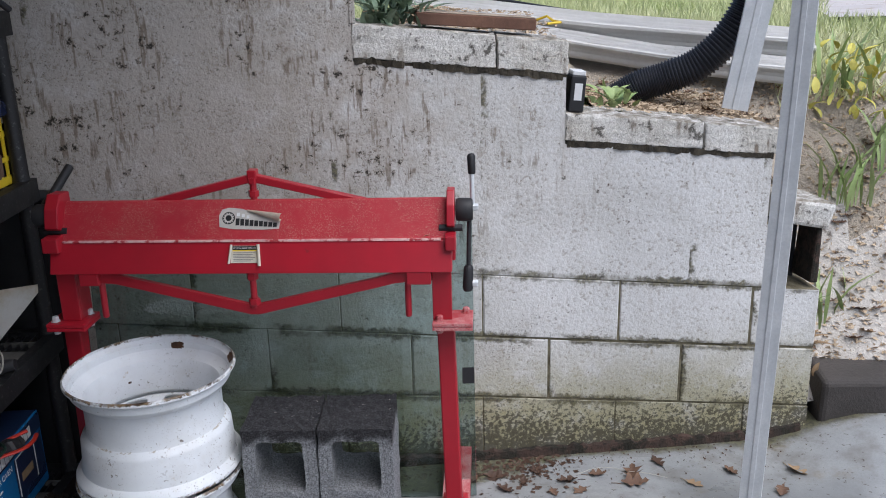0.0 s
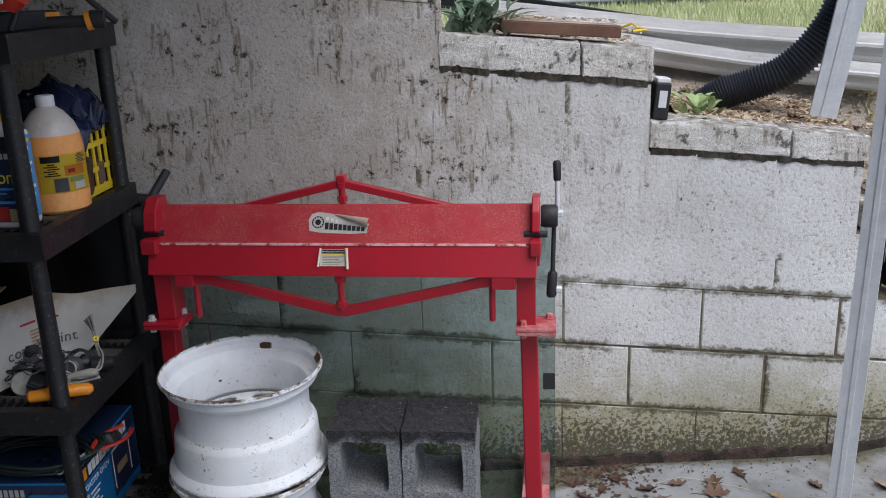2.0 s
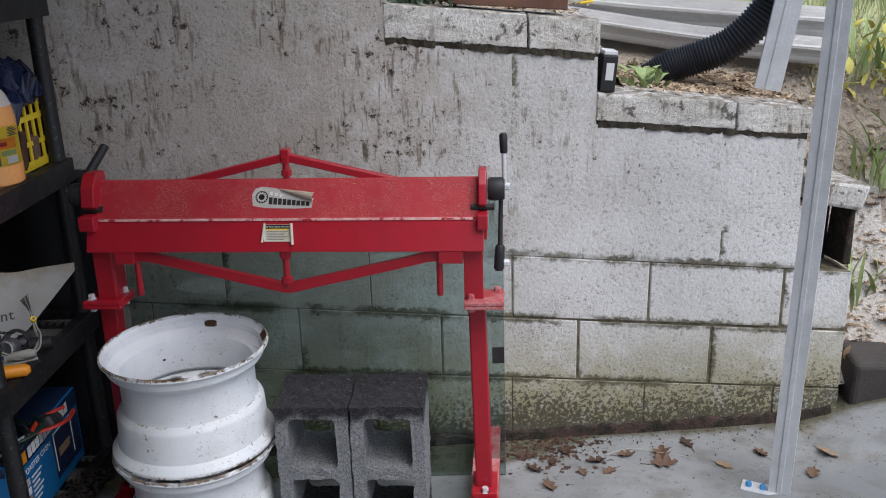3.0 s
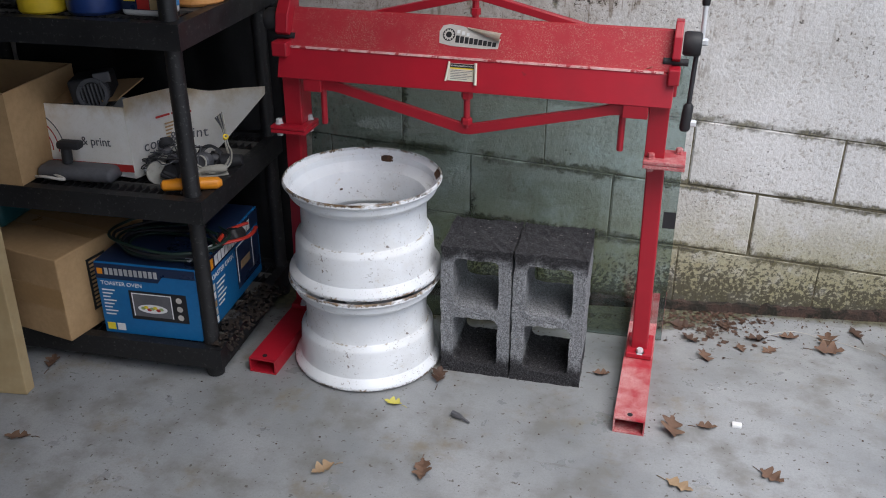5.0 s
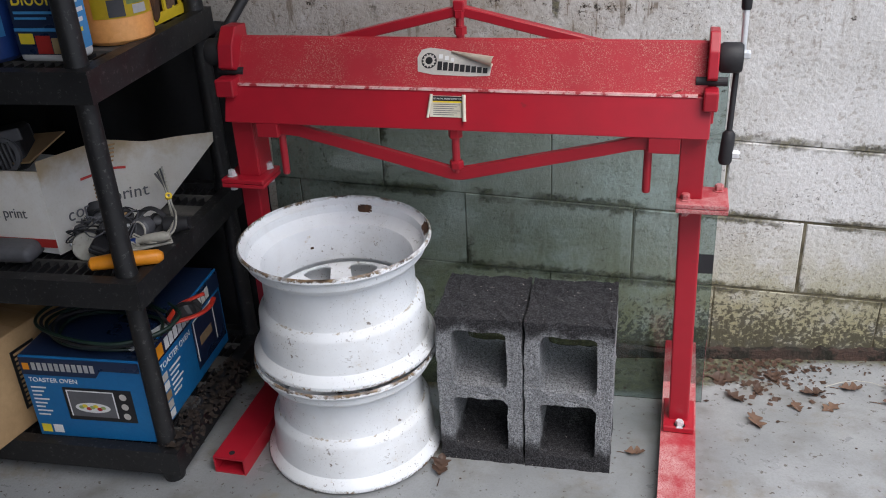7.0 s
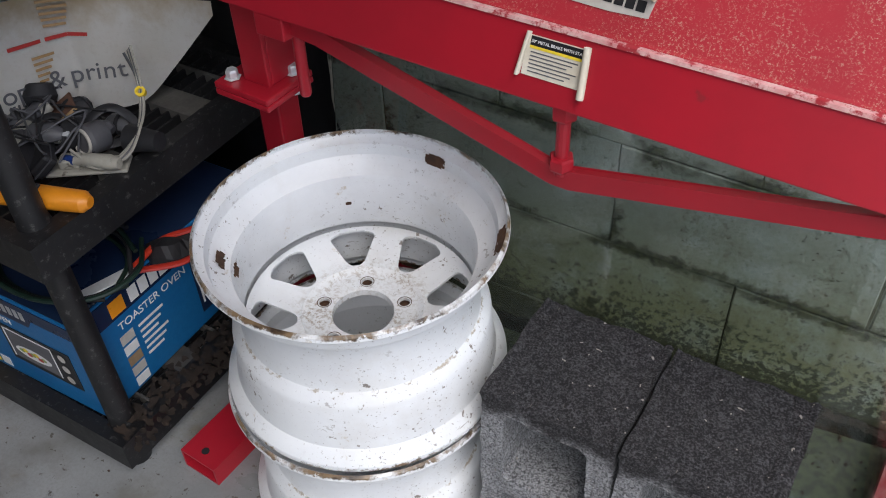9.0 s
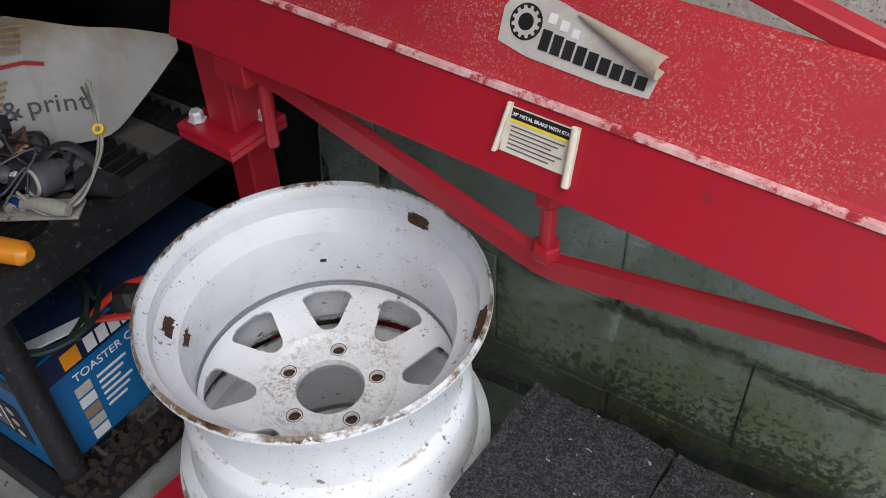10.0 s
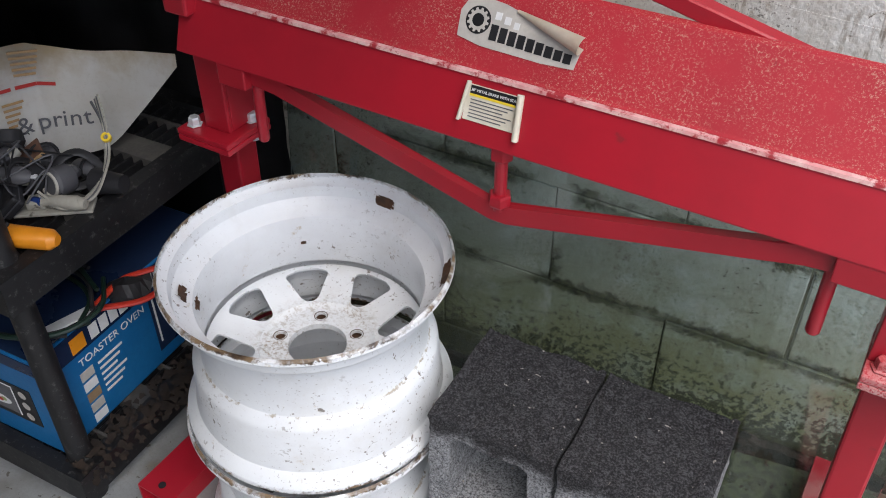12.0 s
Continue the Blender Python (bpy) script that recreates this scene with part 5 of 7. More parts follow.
tagged(link_mesh("mulch", bm, M_STRAW, False), "broken dry leaf mulch on soil and caps", "mulch", kind="stuff")


# board on the wall cap
bd = thing("wooden_board", pose(0.450, wall_y(0.450) + 0.035, 1.371, 0, 4.8, 8.656), "short reddish brown board lying on the wall cap", "board")
part("board", roughen(bm_box(0, 0.352, 0.0, 0.115, 0, 0.034, 0.003), 0.002, 18), M_PLANK, bd)
part("weathered_top", roughen(bm_box(0.003, 0.349, 0.004, 0.112, 0.0345, 0.037, 0.001), 0.001, 18), M_PLANKTOP, bd, "weathered grey top face with debris")

# white vinyl gutters in a heap
def build_gutter(p0, p1, r, label):
    a, b = Vector(p0), Vector(p1)
    g = thing("vinyl_gutter", Matrix.Translation(a), label, "gutter", "white vinyl gutters")
    d = b - a
    axis = d.normalized()
    side = axis.cross(Vector((0, 0, 1))).normalized()
    up = side.cross(axis)
    prof = []
    for k in range(40):
        th = 2 * math.pi * k / 40
        rr = r * (1 + 0.09 * (1 if math.sin(5 * th) > 0.45 else 0) - 0.10 * (1 if math.sin(5 * th) < -0.6 else 0))
        prof.append((rr * math.cos(th), 0.82 * rr * math.sin(th)))
    bm = bmesh.new()
    rings = []
    for f in (0.0, 0.5, 1.0):
        sag = -0.015 * math.sin(math.pi * f)
        rings.append([bm.verts.new(d * f + side * u + up * (v + sag)) for u, v in prof])
    for r0, r1 in zip(rings, rings[1:]):
        for k in range(40):
            bm.faces.new((r0[k], r0[(k + 1) % 40], r1[(k + 1) % 40], r1[k]))
    bmesh.ops.solidify(bm, geom=list(bm.faces), thickness=0.003)
    part("channel", bm, M_VINYL, g)
    for u, v in ((0.96 * r, 0.30 * r), (-0.96 * r, 0.30 * r)):
        part("bead", bm_tube([d * f + side * u + up * (v - 0.015 * math.sin(math.pi * f)) for f in (0.0, 0.25, 0.5, 0.75, 1.0)], 0.006, 8), M_VINYL, g, "", True)
    return g


build_gutter((0.30, 3.80, 1.385), (1.86, 3.73, 1.212), 0.068, "long white vinyl gutter lying on top of a heap")
build_gutter((0.80, 3.70, 1.262), (1.80, 3.62, 1.122), 0.058, "white vinyl gutter lying under another")
build_gutter((0.95, 3.93, 1.26), (1.95, 3.90, 1.17), 0.052, "white vinyl gutter at the back of the heap")
ed = thing("garden_edging", pose(0.02, 4.375, 1.418, 0, 8.6, -17.7), "strip of black garden edging on the lawn", "edging")
part("strip", roughen(bm_section([(0, 0), (0.02, 0), (0.016, 0.075), (0.004, 0.075)], 0, 1.12, None, 0.003), 0.002, 9), M_HOSE, ed)
part("rolled_top", bm_tube([(0.0, 0.010, 0.075), (0.4, 0.012, 0.077), (0.8, 0.008, 0.074), (1.12, 0.010, 0.072)], 0.009, 10), M_HOSE, ed, "", True)

# corrugated drain hose
def spline(pts, n):
    out = []
    P = [Vector(p) for p in pts]
    P = [2 * P[0] - P[1]] + P + [2 * P[-1] - P[-2]]
    for i in range(1, len(P) - 2):
        for k in range(n):
            t = k / n
            a, b, c, d = P[i - 1:i + 3]
            out.append(0.5 * ((2 * b) + (c - a) * t + (2 * a - 5 * b + 4 * c - d) * t * t + (3 * b - a - 3 * c + d) * t ** 3))
    return out + [P[-2]]


pts = spline([(1.10, 3.33, 1.07), (1.17, 3.32, 1.115), (1.26, 3.31, 1.145), (1.375, 3.29, 1.198), (1.475, 3.28, 1.305), (1.54, 3.27, 1.46), (1.58, 3.26, 1.70), (1.60, 3.25, 1.95)], 42)
rad = [0.057 if (i // 2) % 2 else 0.051 for i in range(len(pts))]
hose = thing("drain_hose", Matrix.Translation((0, 0, 0)), "black corrugated drain hose rising from the soil", "hose")
part("tube", bm_tube(pts, rad, 22), M_HOSE, hose)


# galvanised door track and channel
def channel_section(w, d, t):
    return [(-w / 2, 0), (w / 2, 0), (w / 2, d), (w / 2 - 0.012, d), (w / 2 - 0.012, d - t), (w / 2 - t, d - t), (w / 2 - t, t), (w * 0.16, t), (w * 0.10, t + 0.006), (-w * 0.10, t + 0.006), (-w * 0.16, t), (-w / 2 + t, t), (-w / 2 + t, d - t), (-w / 2 + 0.012, d - t), (-w / 2 + 0.012, d), (-w / 2, d)]


def build_channel(name, m, length, w, label, category):
    p = thing(name, m, label, category)
    bm = bmesh.new()
    sec = channel_section(w, 0.03, 0.002)
    a = [bm.verts.new((x, y, 0)) for x, y in sec]
    b = [bm.verts.new((x, y, length)) for x, y in sec]
    for i in range(len(a)):
        bm.faces.new((a[i], a[(i + 1) % len(a)], b[(i + 1) % len(a)], b[i]))
    bm.faces.new(a), bm.faces.new(b)
    part("channel", bm, M_STEEL, p)
    part("crease", bm_box(-w * 0.11, w * 0.11, -0.003, -0.0005, 0, length, 0.001), M_STEEL, p)
    return p


post = build_channel("steel_post", pose(1.405, 2.475, -0.02, 0, 0.9, -22), 2.62, 0.060, "upright galvanised steel channel post standing on the concrete", "steel post")
foot = part("foot_plate", bm_box(-0.105, 0.0, -0.02, 0.035, 0.0, 0.006, 0.001), M_STEEL, post)
for x in (-0.085, -0.045):
    part("bolt", moved(bm_lathe([(0.0001, 0.014), (0.007, 0.014), (0.009, 0.010), (0.009, 0.0)], 6), pose(x, 0.006, 0.006)), M_LTBLUE, foot)
build_channel("steel_track", pose(1.453, 3.12, 1.062, 0, 8.6, -10), 1.1, 0.082, "galvanised steel track leaning on the wall cap", "steel track")

# small black case against the step of the wall
bx = thing("small_case", pose(0.893, wall_y(0.893) + 0.012, 1.104, 0, 5, 6), "small black case with a white label on the wall cap", "case")
part("body", bm_box(0.0, 0.046, 0, 0.075, 0, 0.108, 0.004), M_GRIP, bx)
part("label", rect(0.013, 0.036, 0.036, 0.086, -0.0002), M_WHITE, bx, "white paper label")
part("cap", bm_box(0.003, 0.043, 0.004, 0.07, 0.108, 0.122, 0.003), M_WHITE, bx, "white lid")

bm = bm_tube([(0.80, wall_y(0.8) + 0.10, 1.368), (0.83, wall_y(0.8) + 0.08, 1.38), (0.85, wall_y(0.8) + 0.11, 1.365), (0.87, wall_y(0.8) + 0.07, 1.362), (0.83, wall_y(0.8) + 0.05, 1.36)], 0.004, 6)
tagged(link_mesh("cord_scrap", bm, M_YELLOW, True), "scrap of yellow cord on the wall cap", "cord")


# ---- parked car ----
def build_car():
    c = thing("parked_car", pose(2.0, 9.62, 1.243, 0, 0, 186), "dark navy car parked on the drive", "car")
    L = 4.4
    low = [(-0.85, 0.30), (-0.80, 0.22), (-0.42, 0.20), (-0.36, 0.34), (-0.22, 0.60), (0.0, 0.68), (0.22, 0.60), (0.36, 0.34), (0.42, 0.20), (2.10, 0.20), (2.16, 0.34), (2.30, 0.60), (2.52, 0.68), (2.74, 0.60), (2.88, 0.34), (2.94, 0.20), (3.35, 0.24), (3.5, 0.4),
           (3.48, 0.85), (3.2, 0.95), (2.7, 1.0), (2.1, 1.42), (0.9, 1.45), (0.25, 1.02), (-0.65, 0.88), (-0.86, 0.62)]
    part("body", bm_prism(low, 0.0, 1.75, None, 0.02), M_CARPAINT, c)
    part("underbody", bm_box(0.42, 2.12, 0.10, 1.65, 0.10, 0.30, 0.02), M_TYRE, c, "dark underside")
    part("underbody", bm_box(-0.80, -0.40, 0.10, 1.65, 0.13, 0.30, 0.02), M_TYRE, c, "dark underside")
    for x in (0.0, 2.52):
        for y in (0.10, 1.65):
            tyre = moved(bm_lathe([(0.20, -0.10), (0.30, -0.105), (0.32, -0.08), (0.325, 0.0), (0.32, 0.08), (0.30, 0.105), (0.20, 0.10)], 40), pose(x, y, 0.325, 90, 0, 0))
            wheel = part("wheel", tyre, M_TYRE, c, "", True)
            bm = moved(bm_lathe([(0.215, -0.10), (0.205, -0.085), (0.19, -0.03), (0.18, 0.09), (0.215, 0.10)], 40), pose(x, y, 0.325, 90, 0, 0))
            for k in range(5):
                bm2 = bm_box(-0.028, 0.028, 0.03, 0.205, -0.012, 0.012)
                moved(bm2, pose(x, y + (-0.07 if y < 1 else 0.07), 0.325, 90, 0, 0) @ pose(0, 0, 0, 0, 0, 72 * k))
                me = bpy.data.meshes.new("spoke_source")
                bm2.to_mesh(me)
                bm2.free()
                bm.from_mesh(me)
                bpy.data.meshes.remove(me)
            part("alloy_rim", bm, M_ALLOY, wheel, "bright alloy rim")
    part("side_window", bm_prism([(0.45, 1.02), (1.0, 1.38), (2.0, 1.38), (2.5, 1.02)], 1.752, 1.756), M_GRIP, c)
    return c


build_car()

# ---- things on the shelves ----
def toaster_box():
    W, D, H = 0.298, 0.44, 0.226
    b = thing("toaster_oven_box", pose(-0.918, 1.982, 0.105, 0, 0, 4.5), "blue and black printed toaster oven carton, unopened", "carton")
    part("carton", bm_box(0, W, 0, D, 0, H, 0.003), M_BLUE, b)
    part("top_panel", bm_box(0.004, W - 0.004, 0.004, D - 0.004, H + 0.0002, H + 0.0012), M_NAVY, b, "dark printed top")
    # front face
    part("top_band", bm_prism([(0.0015, H - 0.05), (0.0015, H - 0.004), (W - 0.002, H - 0.004), (W - 0.002, H - 0.03), (0.20, H - 0.03), (0.185, H - 0.05)], -0.0016, -0.0002), M_NAVY, b)
    bars(b, M_WHITE, [(0.03 + 0.0145 * i, 0.0405 + 0.0145 * i, H - 0.037, H - 0.016) for i in range(11)], -0.0018, 0.0)
    part("round_mark", bm_box(0.008, 0.024, -0.003, -0.0018, H - 0.036, H - 0.018, 0.0005), M_ORANGE, b)
    letters("lettering", "TOASTER OVEN", 0.017, M_WHITE, b, pose(0.012, -0.0006, H - 0.070) @ FRONT)
    bars(b, M_WHITE, [(0.012, 0.05 - 0.008 * (i % 3), H - 0.088 - 0.011 * i, H - 0.084 - 0.011 * i) for i in range(8)], -0.0002, 0.0006)
    part("oven_picture", rect(0.092, 0.262, 0.055, 0.145, -0.0002), M_INK, b, "printed picture of a black oven")
    part("oven_glass", rect(0.103, 0.215, 0.066, 0.136, -0.0014, 0.0006), M_GREYINK, b)
    bars(b, M_WHITE, [(0.100, 0.218, 0.136, 0.139), (0.100, 0.103, 0.066, 0.136), (0.215, 0.218, 0.066, 0.136)], -0.0020, 0.0005)
    bm = bmesh.new()
    n = 28
    bm.faces.new([bm.verts.new((0.158 + 0.044 * math.cos(2 * math.pi * k / n), -0.0024, 0.092 + 0.014 * math.sin(2 * math.pi * k / n))) for k in range(n)])
    part("printed_plate", bm, M_WHITE, b)
    for i in range(7):
        bm = bmesh.new()
        cx, cz = 0.130 + 0.009 * i, 0.093 + 0.004 * math.sin(i * 2.1)
        bm.faces.new([bm.verts.new((cx + 0.007 * math.cos(2 * math.pi * k / 10), -0.0028, cz + 0.005 * math.sin(2 * math.pi * k / 10))) for k in range(10)])
        part("printed_food", bm, (M_IRIS, M_YELLOWINK, M_REDINK)[i % 3], b)
    for i in range(3):
        bm = bmesh.new()
        bm.faces.new([bm.verts.new((0.240 + 0.009 * math.cos(2 * math.pi * k / 16), -0.0024, 0.073 + 0.027 * i + 0.009 * math.sin(2 * math.pi * k / 16))) for k in range(16)])
        part("printed_knob", bm, M_SILVER, b)
    for x in (0.010, 0.040):
        part("small_picture", rect(x, x + 0.024, 0.012, 0.034, -0.0002, 0.0008), M_WHITE if x > 0.02 else M_YELLOWINK, b)
    # side face, seen from the machine's end
    s = W + 0.0002
    part("top_band", bm_box(s, s + 0.0014, 0.002, D - 0.002, H - 0.052, H - 0.004), M_NAVY, b)
    for i in range(11):
        part("print_bar", bm_box(s + 0.0014, s + 0.0022, 0.118 + 0.0235 * i, 0.137 + 0.0235 * i, H - 0.045, H - 0.015), M_WHITE, b)
    part("round_mark", bm_box(s + 0.0014, s + 0.0026, 0.074, 0.106, H - 0.046, H - 0.014, 0.0004), M_ORANGE, b)
    side = pose(s, 0.080, H - 0.082) @ pose(0, 0, 0, 0, 0, 90) @ FRONT
    letters("lettering", "TOASTER OVEN", 0.0225, M_WHITE, b, side)
    for i in range(6):
        part("print_bar", bm_box(s, s + 0.0008, 0.116, 0.175 - 0.01 * (i % 3), H - 0.105 - 0.014 * i, H - 0.100 - 0.014 * i), M_WHITE, b)
    for i in range(5):
        part("small_picture", bm_box(s, s + 0.0010, 0.074, 0.104, 0.008 + 0.026 * i, 0.028 + 0.026 * i), (M_WHITE, M_SILVER, M_TAN)[i % 3], b)
    part("oven_picture", bm_box(s, s + 0.0012, 0.255, 0.43, 0.030, 0.165), M_NAVY, b, "printed picture of an oven")
    for y0, y1, z0, z1 in ((0.262, 0.38, 0.163, 0.167), (0.262, 0.266, 0.05, 0.163), (0.376, 0.380, 0.05, 0.163)):
        part("print_bar", bm_box(s + 0.0012, s + 0.002, y0, y1, z0, z1), M_WHITE, b)
    part("printed_plate", bm_box(s + 0.0012, s + 0.002, 0.285, 0.355, 0.085, 0.11), M_TAN, b)
    return b


toaster_box()


def cardboard(name, m, W, D, H, label, open_top=False):
    b = thing(name, m, label, "carton")
    if open_top:
        bm = bm_box(0, W, 0, D, 0, H)
        bmesh.ops.delete(bm, geom=[f for f in bm.faces if f.calc_center_median().z > H - 1e-4], context="FACES_ONLY")
        bmesh.ops.recalc_face_normals(bm, faces=bm.faces)
        bmesh.ops.solidify(bm, geom=list(bm.faces), thickness=0.005)
    else:
        bm = bm_box(0, W, 0, D, 0, H, 0.004)
    part("carton", bm, M_CARTON, b)
    return b


b = cardboard("cardboard_box", pose(-1.398, 1.975, 0.105, 0, 0, -9), 0.425, 0.34, 0.255, "brown cardboard box taped shut on the bottom shelf")
part("tape", bm_box(-0.001, 0.426, -0.0014, -0.0002, 0.10, 0.16), M_TAPE, b, "brown parcel tape")
part("tape", bm_box(0.0, 0.425, 0.14, 0.20, 0.2552, 0.2562), M_TAPE, b, "brown parcel tape")
part("label", bm_box(0.4252, 0.4262, 0.10, 0.17, 0.05, 0.21), M_INK, b, "black printed label with bars")
for i in range(12):
    part("print_bar", bm_box(0.4262, 0.4268, 0.108, 0.162, 0.058 + 0.0125 * i, 0.0645 + 0.0125 * i), M_CARTON, b)

b = cardboard("cardboard_box", pose(-1.523, 1.925, 0.550, 0, 0, 3), 0.462, 0.30, 0.25, "tall brown cardboard box, open at the top", True)
part("label", rect(0.18, 0.30, 0.15, 0.235, -0.0002), M_WHITE, b, "white shipping label")


def paper_carton():
    """White copier paper carton, broken open, with long printed flaps."""
    turn = -4.5
    base = Vector((-1.116, 2.087, 0.548))
    b = thing("paper_carton", pose(base.x, base.y, base.z, 0, 0, turn), "white copier paper carton torn open, water stained", "carton")
    part("body", bm_box(0.004, 0.312, 0.014, 0.20, 0.0, 0.158, 0.003), M_WHITEBOX, b)
    lean_m = pose(0, 0.004, 0.004, -3, -3.5, 0)
    fl = part("front_flap", moved(bm_box(0.0, 0.318, 0, 0.004, 0, 0.176), lean_m), M_WHITEBOX, b, "white flap with red rings and black lettering")
    for r in (0.035, 0.055, 0.075, 0.095):
        bm = bmesh.new()
        prev = None
        for k in range(21):
            a = math.pi * (-0.05 + 0.55 * k / 20)
            q = r + 0.004
            cur = (bm.verts.new((0.002 + r * math.cos(a), -0.0012, 0.055 + r * math.sin(a))), bm.verts.new((0.002 + q * math.cos(a), -0.0012, 0.055 + q * math.sin(a))))
            if prev:
                bm.faces.new((prev[0], prev[1], cur[1], cur[0]))
            prev = cur
        part("printed_ring", moved(bm, lean_m), M_REDINK if r < 0.08 else M_GREYINK, fl)
    letters("lettering", "& print", 0.034, M_GREYINK, fl, lean_m @ pose(0.160, -0.0016, 0.068) @ FRONT)
    part("red_edge", moved(bm_box(0.0, 0.318, -0.0012, 0, 0.0, 0.020), lean_m), M_REDINK, fl)

    # long printed flap: along the carton's end, then out to a raised blunt tip
    back = (Matrix.Translation(base) @ pose(0, 0, 0, 0, 0, turn)).inverted()
    low = [back @ Vector(q) for q in ((-0.801, 2.068, 0.552), (-0.757, 2.226, 0.552), (-0.735, 2.258, 0.552), (-0.694, 2.309, 0.558), (-0.636, 2.340, 0.622), (-0.547, 2.361, 0.722))]
    top = [back @ Vector(q) for q in ((-0.803, 2.070, 0.772), (-0.762, 2.230, 0.760), (-0.742, 2.261, 0.754), (-0.694, 2.312, 0.734), (-0.627, 2.342, 0.738), (-0.545, 2.361, 0.745))]
    low_c, top_c = spline(low, 5), spline(top, 5)
    n = len(low_c) - 1
    bm = bmesh.new()
    lower, upper = [bm.verts.new(q) for q in low_c], [bm.verts.new(q) for q in top_c]
    for i in range(n):
        bm.faces.new((lower[i], lower[i + 1], upper[i + 1], upper[i]))
    bmesh.ops.solidify(bm, geom=list(bm.faces), thickness=0.004)
    flap = part("side_flap", bm, M_WHITEBOX, b, "long white flap lettered in black", True)

    run = [0.0]
    for q0, q1 in zip(low_c, low_c[1:]):
        run.append(run[-1] + math.hypot(q1.x - q0.x, q1.y - q0.y))

    def at_run(s, g):
        k = max(i for i in range(n) if run[i] <= s)
        f = (s - run[k]) / (run[k + 1] - run[k])
        return low_c[k].lerp(low_c[k + 1], f).lerp(top_c[k].lerp(top_c[k + 1], f), g)

    def on_flap(s, g, s2, out=0.003):
        """A pose on the flap: its x runs along the flap from s towards s2 metres, z points away from the board."""
        o, q = at_run(s, g), at_run(s2, g)
        ax = (q - o).normalized()
        up = (at_run(s, 1.0) - at_run(s, 0.0)).normalized()
        nz = ax.cross(up).normalized()
        up = nz.cross(ax)
        m = Matrix((ax, up, nz)).transposed().to_4x4()
        m.translation = o + nz * out
        return m

    at = 0.042
    for ch, adv in (("c", 0.0178), ("o", 0.0193), ("p", 0.0197), ("y", 0.0225), ("&", 0.0285), ("p", 0.0197), ("r", 0.0128), ("i", 0.0088), ("n", 0.0196), ("t", 0.0125)):
        letters("letter", ch, 0.042, M_GREYINK, flap, on_flap(at, 0.29, at + 1.18 * adv, 0.003))
        at += 1.18 * adv
    for i in range(5):
        ob = part("print_bar", bm_box(0.0, 0.045 - 0.003 * i, 0, 0.004, 0.0, 0.001), M_TAPE, flap)
        ob.matrix_local = on_flap(0.156, 0.94 - 0.045 * i, 0.199)
    for i in range(5):
        ob = part("print_bar", bm_box(0.0, 0.034 - 0.005 * i, 0, 0.004, 0.0, 0.001), M_TAPE, flap)
        ob.matrix_local = on_flap(0.124, 0.55 - 0.045 * i, 0.160)
    for s0, s1 in ((0.096, 0.146), (0.152, 0.186), (0.187, 0.216)):
        ob = part("print_bar", bm_box(0.0, s1 - s0 - 0.001, 0, 0.0055, 0.0, 0.0012), M_REDINK, flap)
        ob.matrix_local = on_flap(s0, 0.66, s1)
    part("torn_edge", moved(bm_box(-0.01, 0.25, 0.0, 0.13, 0.0, 0.004, 0.001), pose(0.01, 0.05, 0.165, 12, -8, 0)), M_CARTON, b, "brown torn inner flap")
    return b


paper_carton()

# black vent lamp on the torn carton
v = thing("vent_fan", pose(-0.950, 2.158, 0.716, 0, -8, 20), "black plastic fan housing with a slotted grille", "fan")
part("housing", bm_box(-0.045, 0.062, -0.048, 0.05, 0.0, 0.088, 0.012, 3), M_GRIP, v)
part("rear_cover", bm_box(-0.035, 0.05, 0.05, 0.085, 0.008, 0.075, 0.010, 2), M_GREYPL, v)
part("bracket", bm_box(0.03, 0.075, -0.052, -0.044, 0.070, 0.098, 0.003), M_GREYPL, v)
part("frame", moved(bm_lathe([(0.032, 0.0), (0.042, 0.0), (0.042, 0.012), (0.032, 0.012)], 24, None, True), pose(0.02, -0.05, 0.045, 80, 0, 0)), M_GREYPL, v, "", True)
for i in range(6):
    part("slat", bm_box(-0.008 + 0.010 * i, -0.004 + 0.010 * i, -0.062, -0.056, 0.016, 0.074), M_GREYPL, v)

# grey handset with a stalk, lying at the front of the shelf
h = thing("grey_sander", pose(-1.059, 2.000, 0.548, 0, 0, 5), "dusty grey power tool lying on the shelf", "power tool")
part("body", bm_box(0, 0.22, 0, 0.07, 0, 0.038, 0.016, 3), M_GREYPL, h, "", True)
part("stalk", bm_tube([(0.075, 0.04, 0.04), (0.078, 0.04, 0.085)], 0.014, 12), M_GRIP, h, "", True)
part("knob", bm_box(0.06, 0.125, 0.02, 0.055, 0.082, 0.104, 0.008), M_GRIP, h, "", True)
part("cord", bm_tube(spline([(0.0, 0.0, 0.01), (0.04, -0.02, 0.02), (0.09, -0.01, 0.012), (0.05, 0.005, 0.02)], 6), 0.004, 6), M_WIRE, h, "", True)

# orange tool sheath with a black strap
o = thing("orange_sheath", pose(-0.692, 2.018, 0.549, 0, 0, 23), "orange plastic handle with a black cord round it", "tool handle")
part("handle", bm_tube([(0.0, 0, 0.016), (0.006, 0, 0.016), (0.07, 0, 0.018), (0.145, 0, 0.017), (0.155, 0, 0.017)], [0.008, 0.016, 0.019, 0.017, 0.009], 16, None, True, 0.9), M_ORANGE, o, "", True)
part("strap", bm_tube([(0.05, -0.022, 0.0), (0.075, -0.021, 0.03), (0.085, 0.0, 0.042)], 0.003, 8), M_GRIP, o)

M_PALE = plain("yellowed_plastic", (0.40, 0.385, 0.33), (0.30, 0.285, 0.24), 30, 0.5, 0, 90, 0.2, 0.001, ((0.10, 0.09, 0.07), 60, 0.58, 0.68))
# a heap of electrical odds and ends
rnd = random.Random(8)


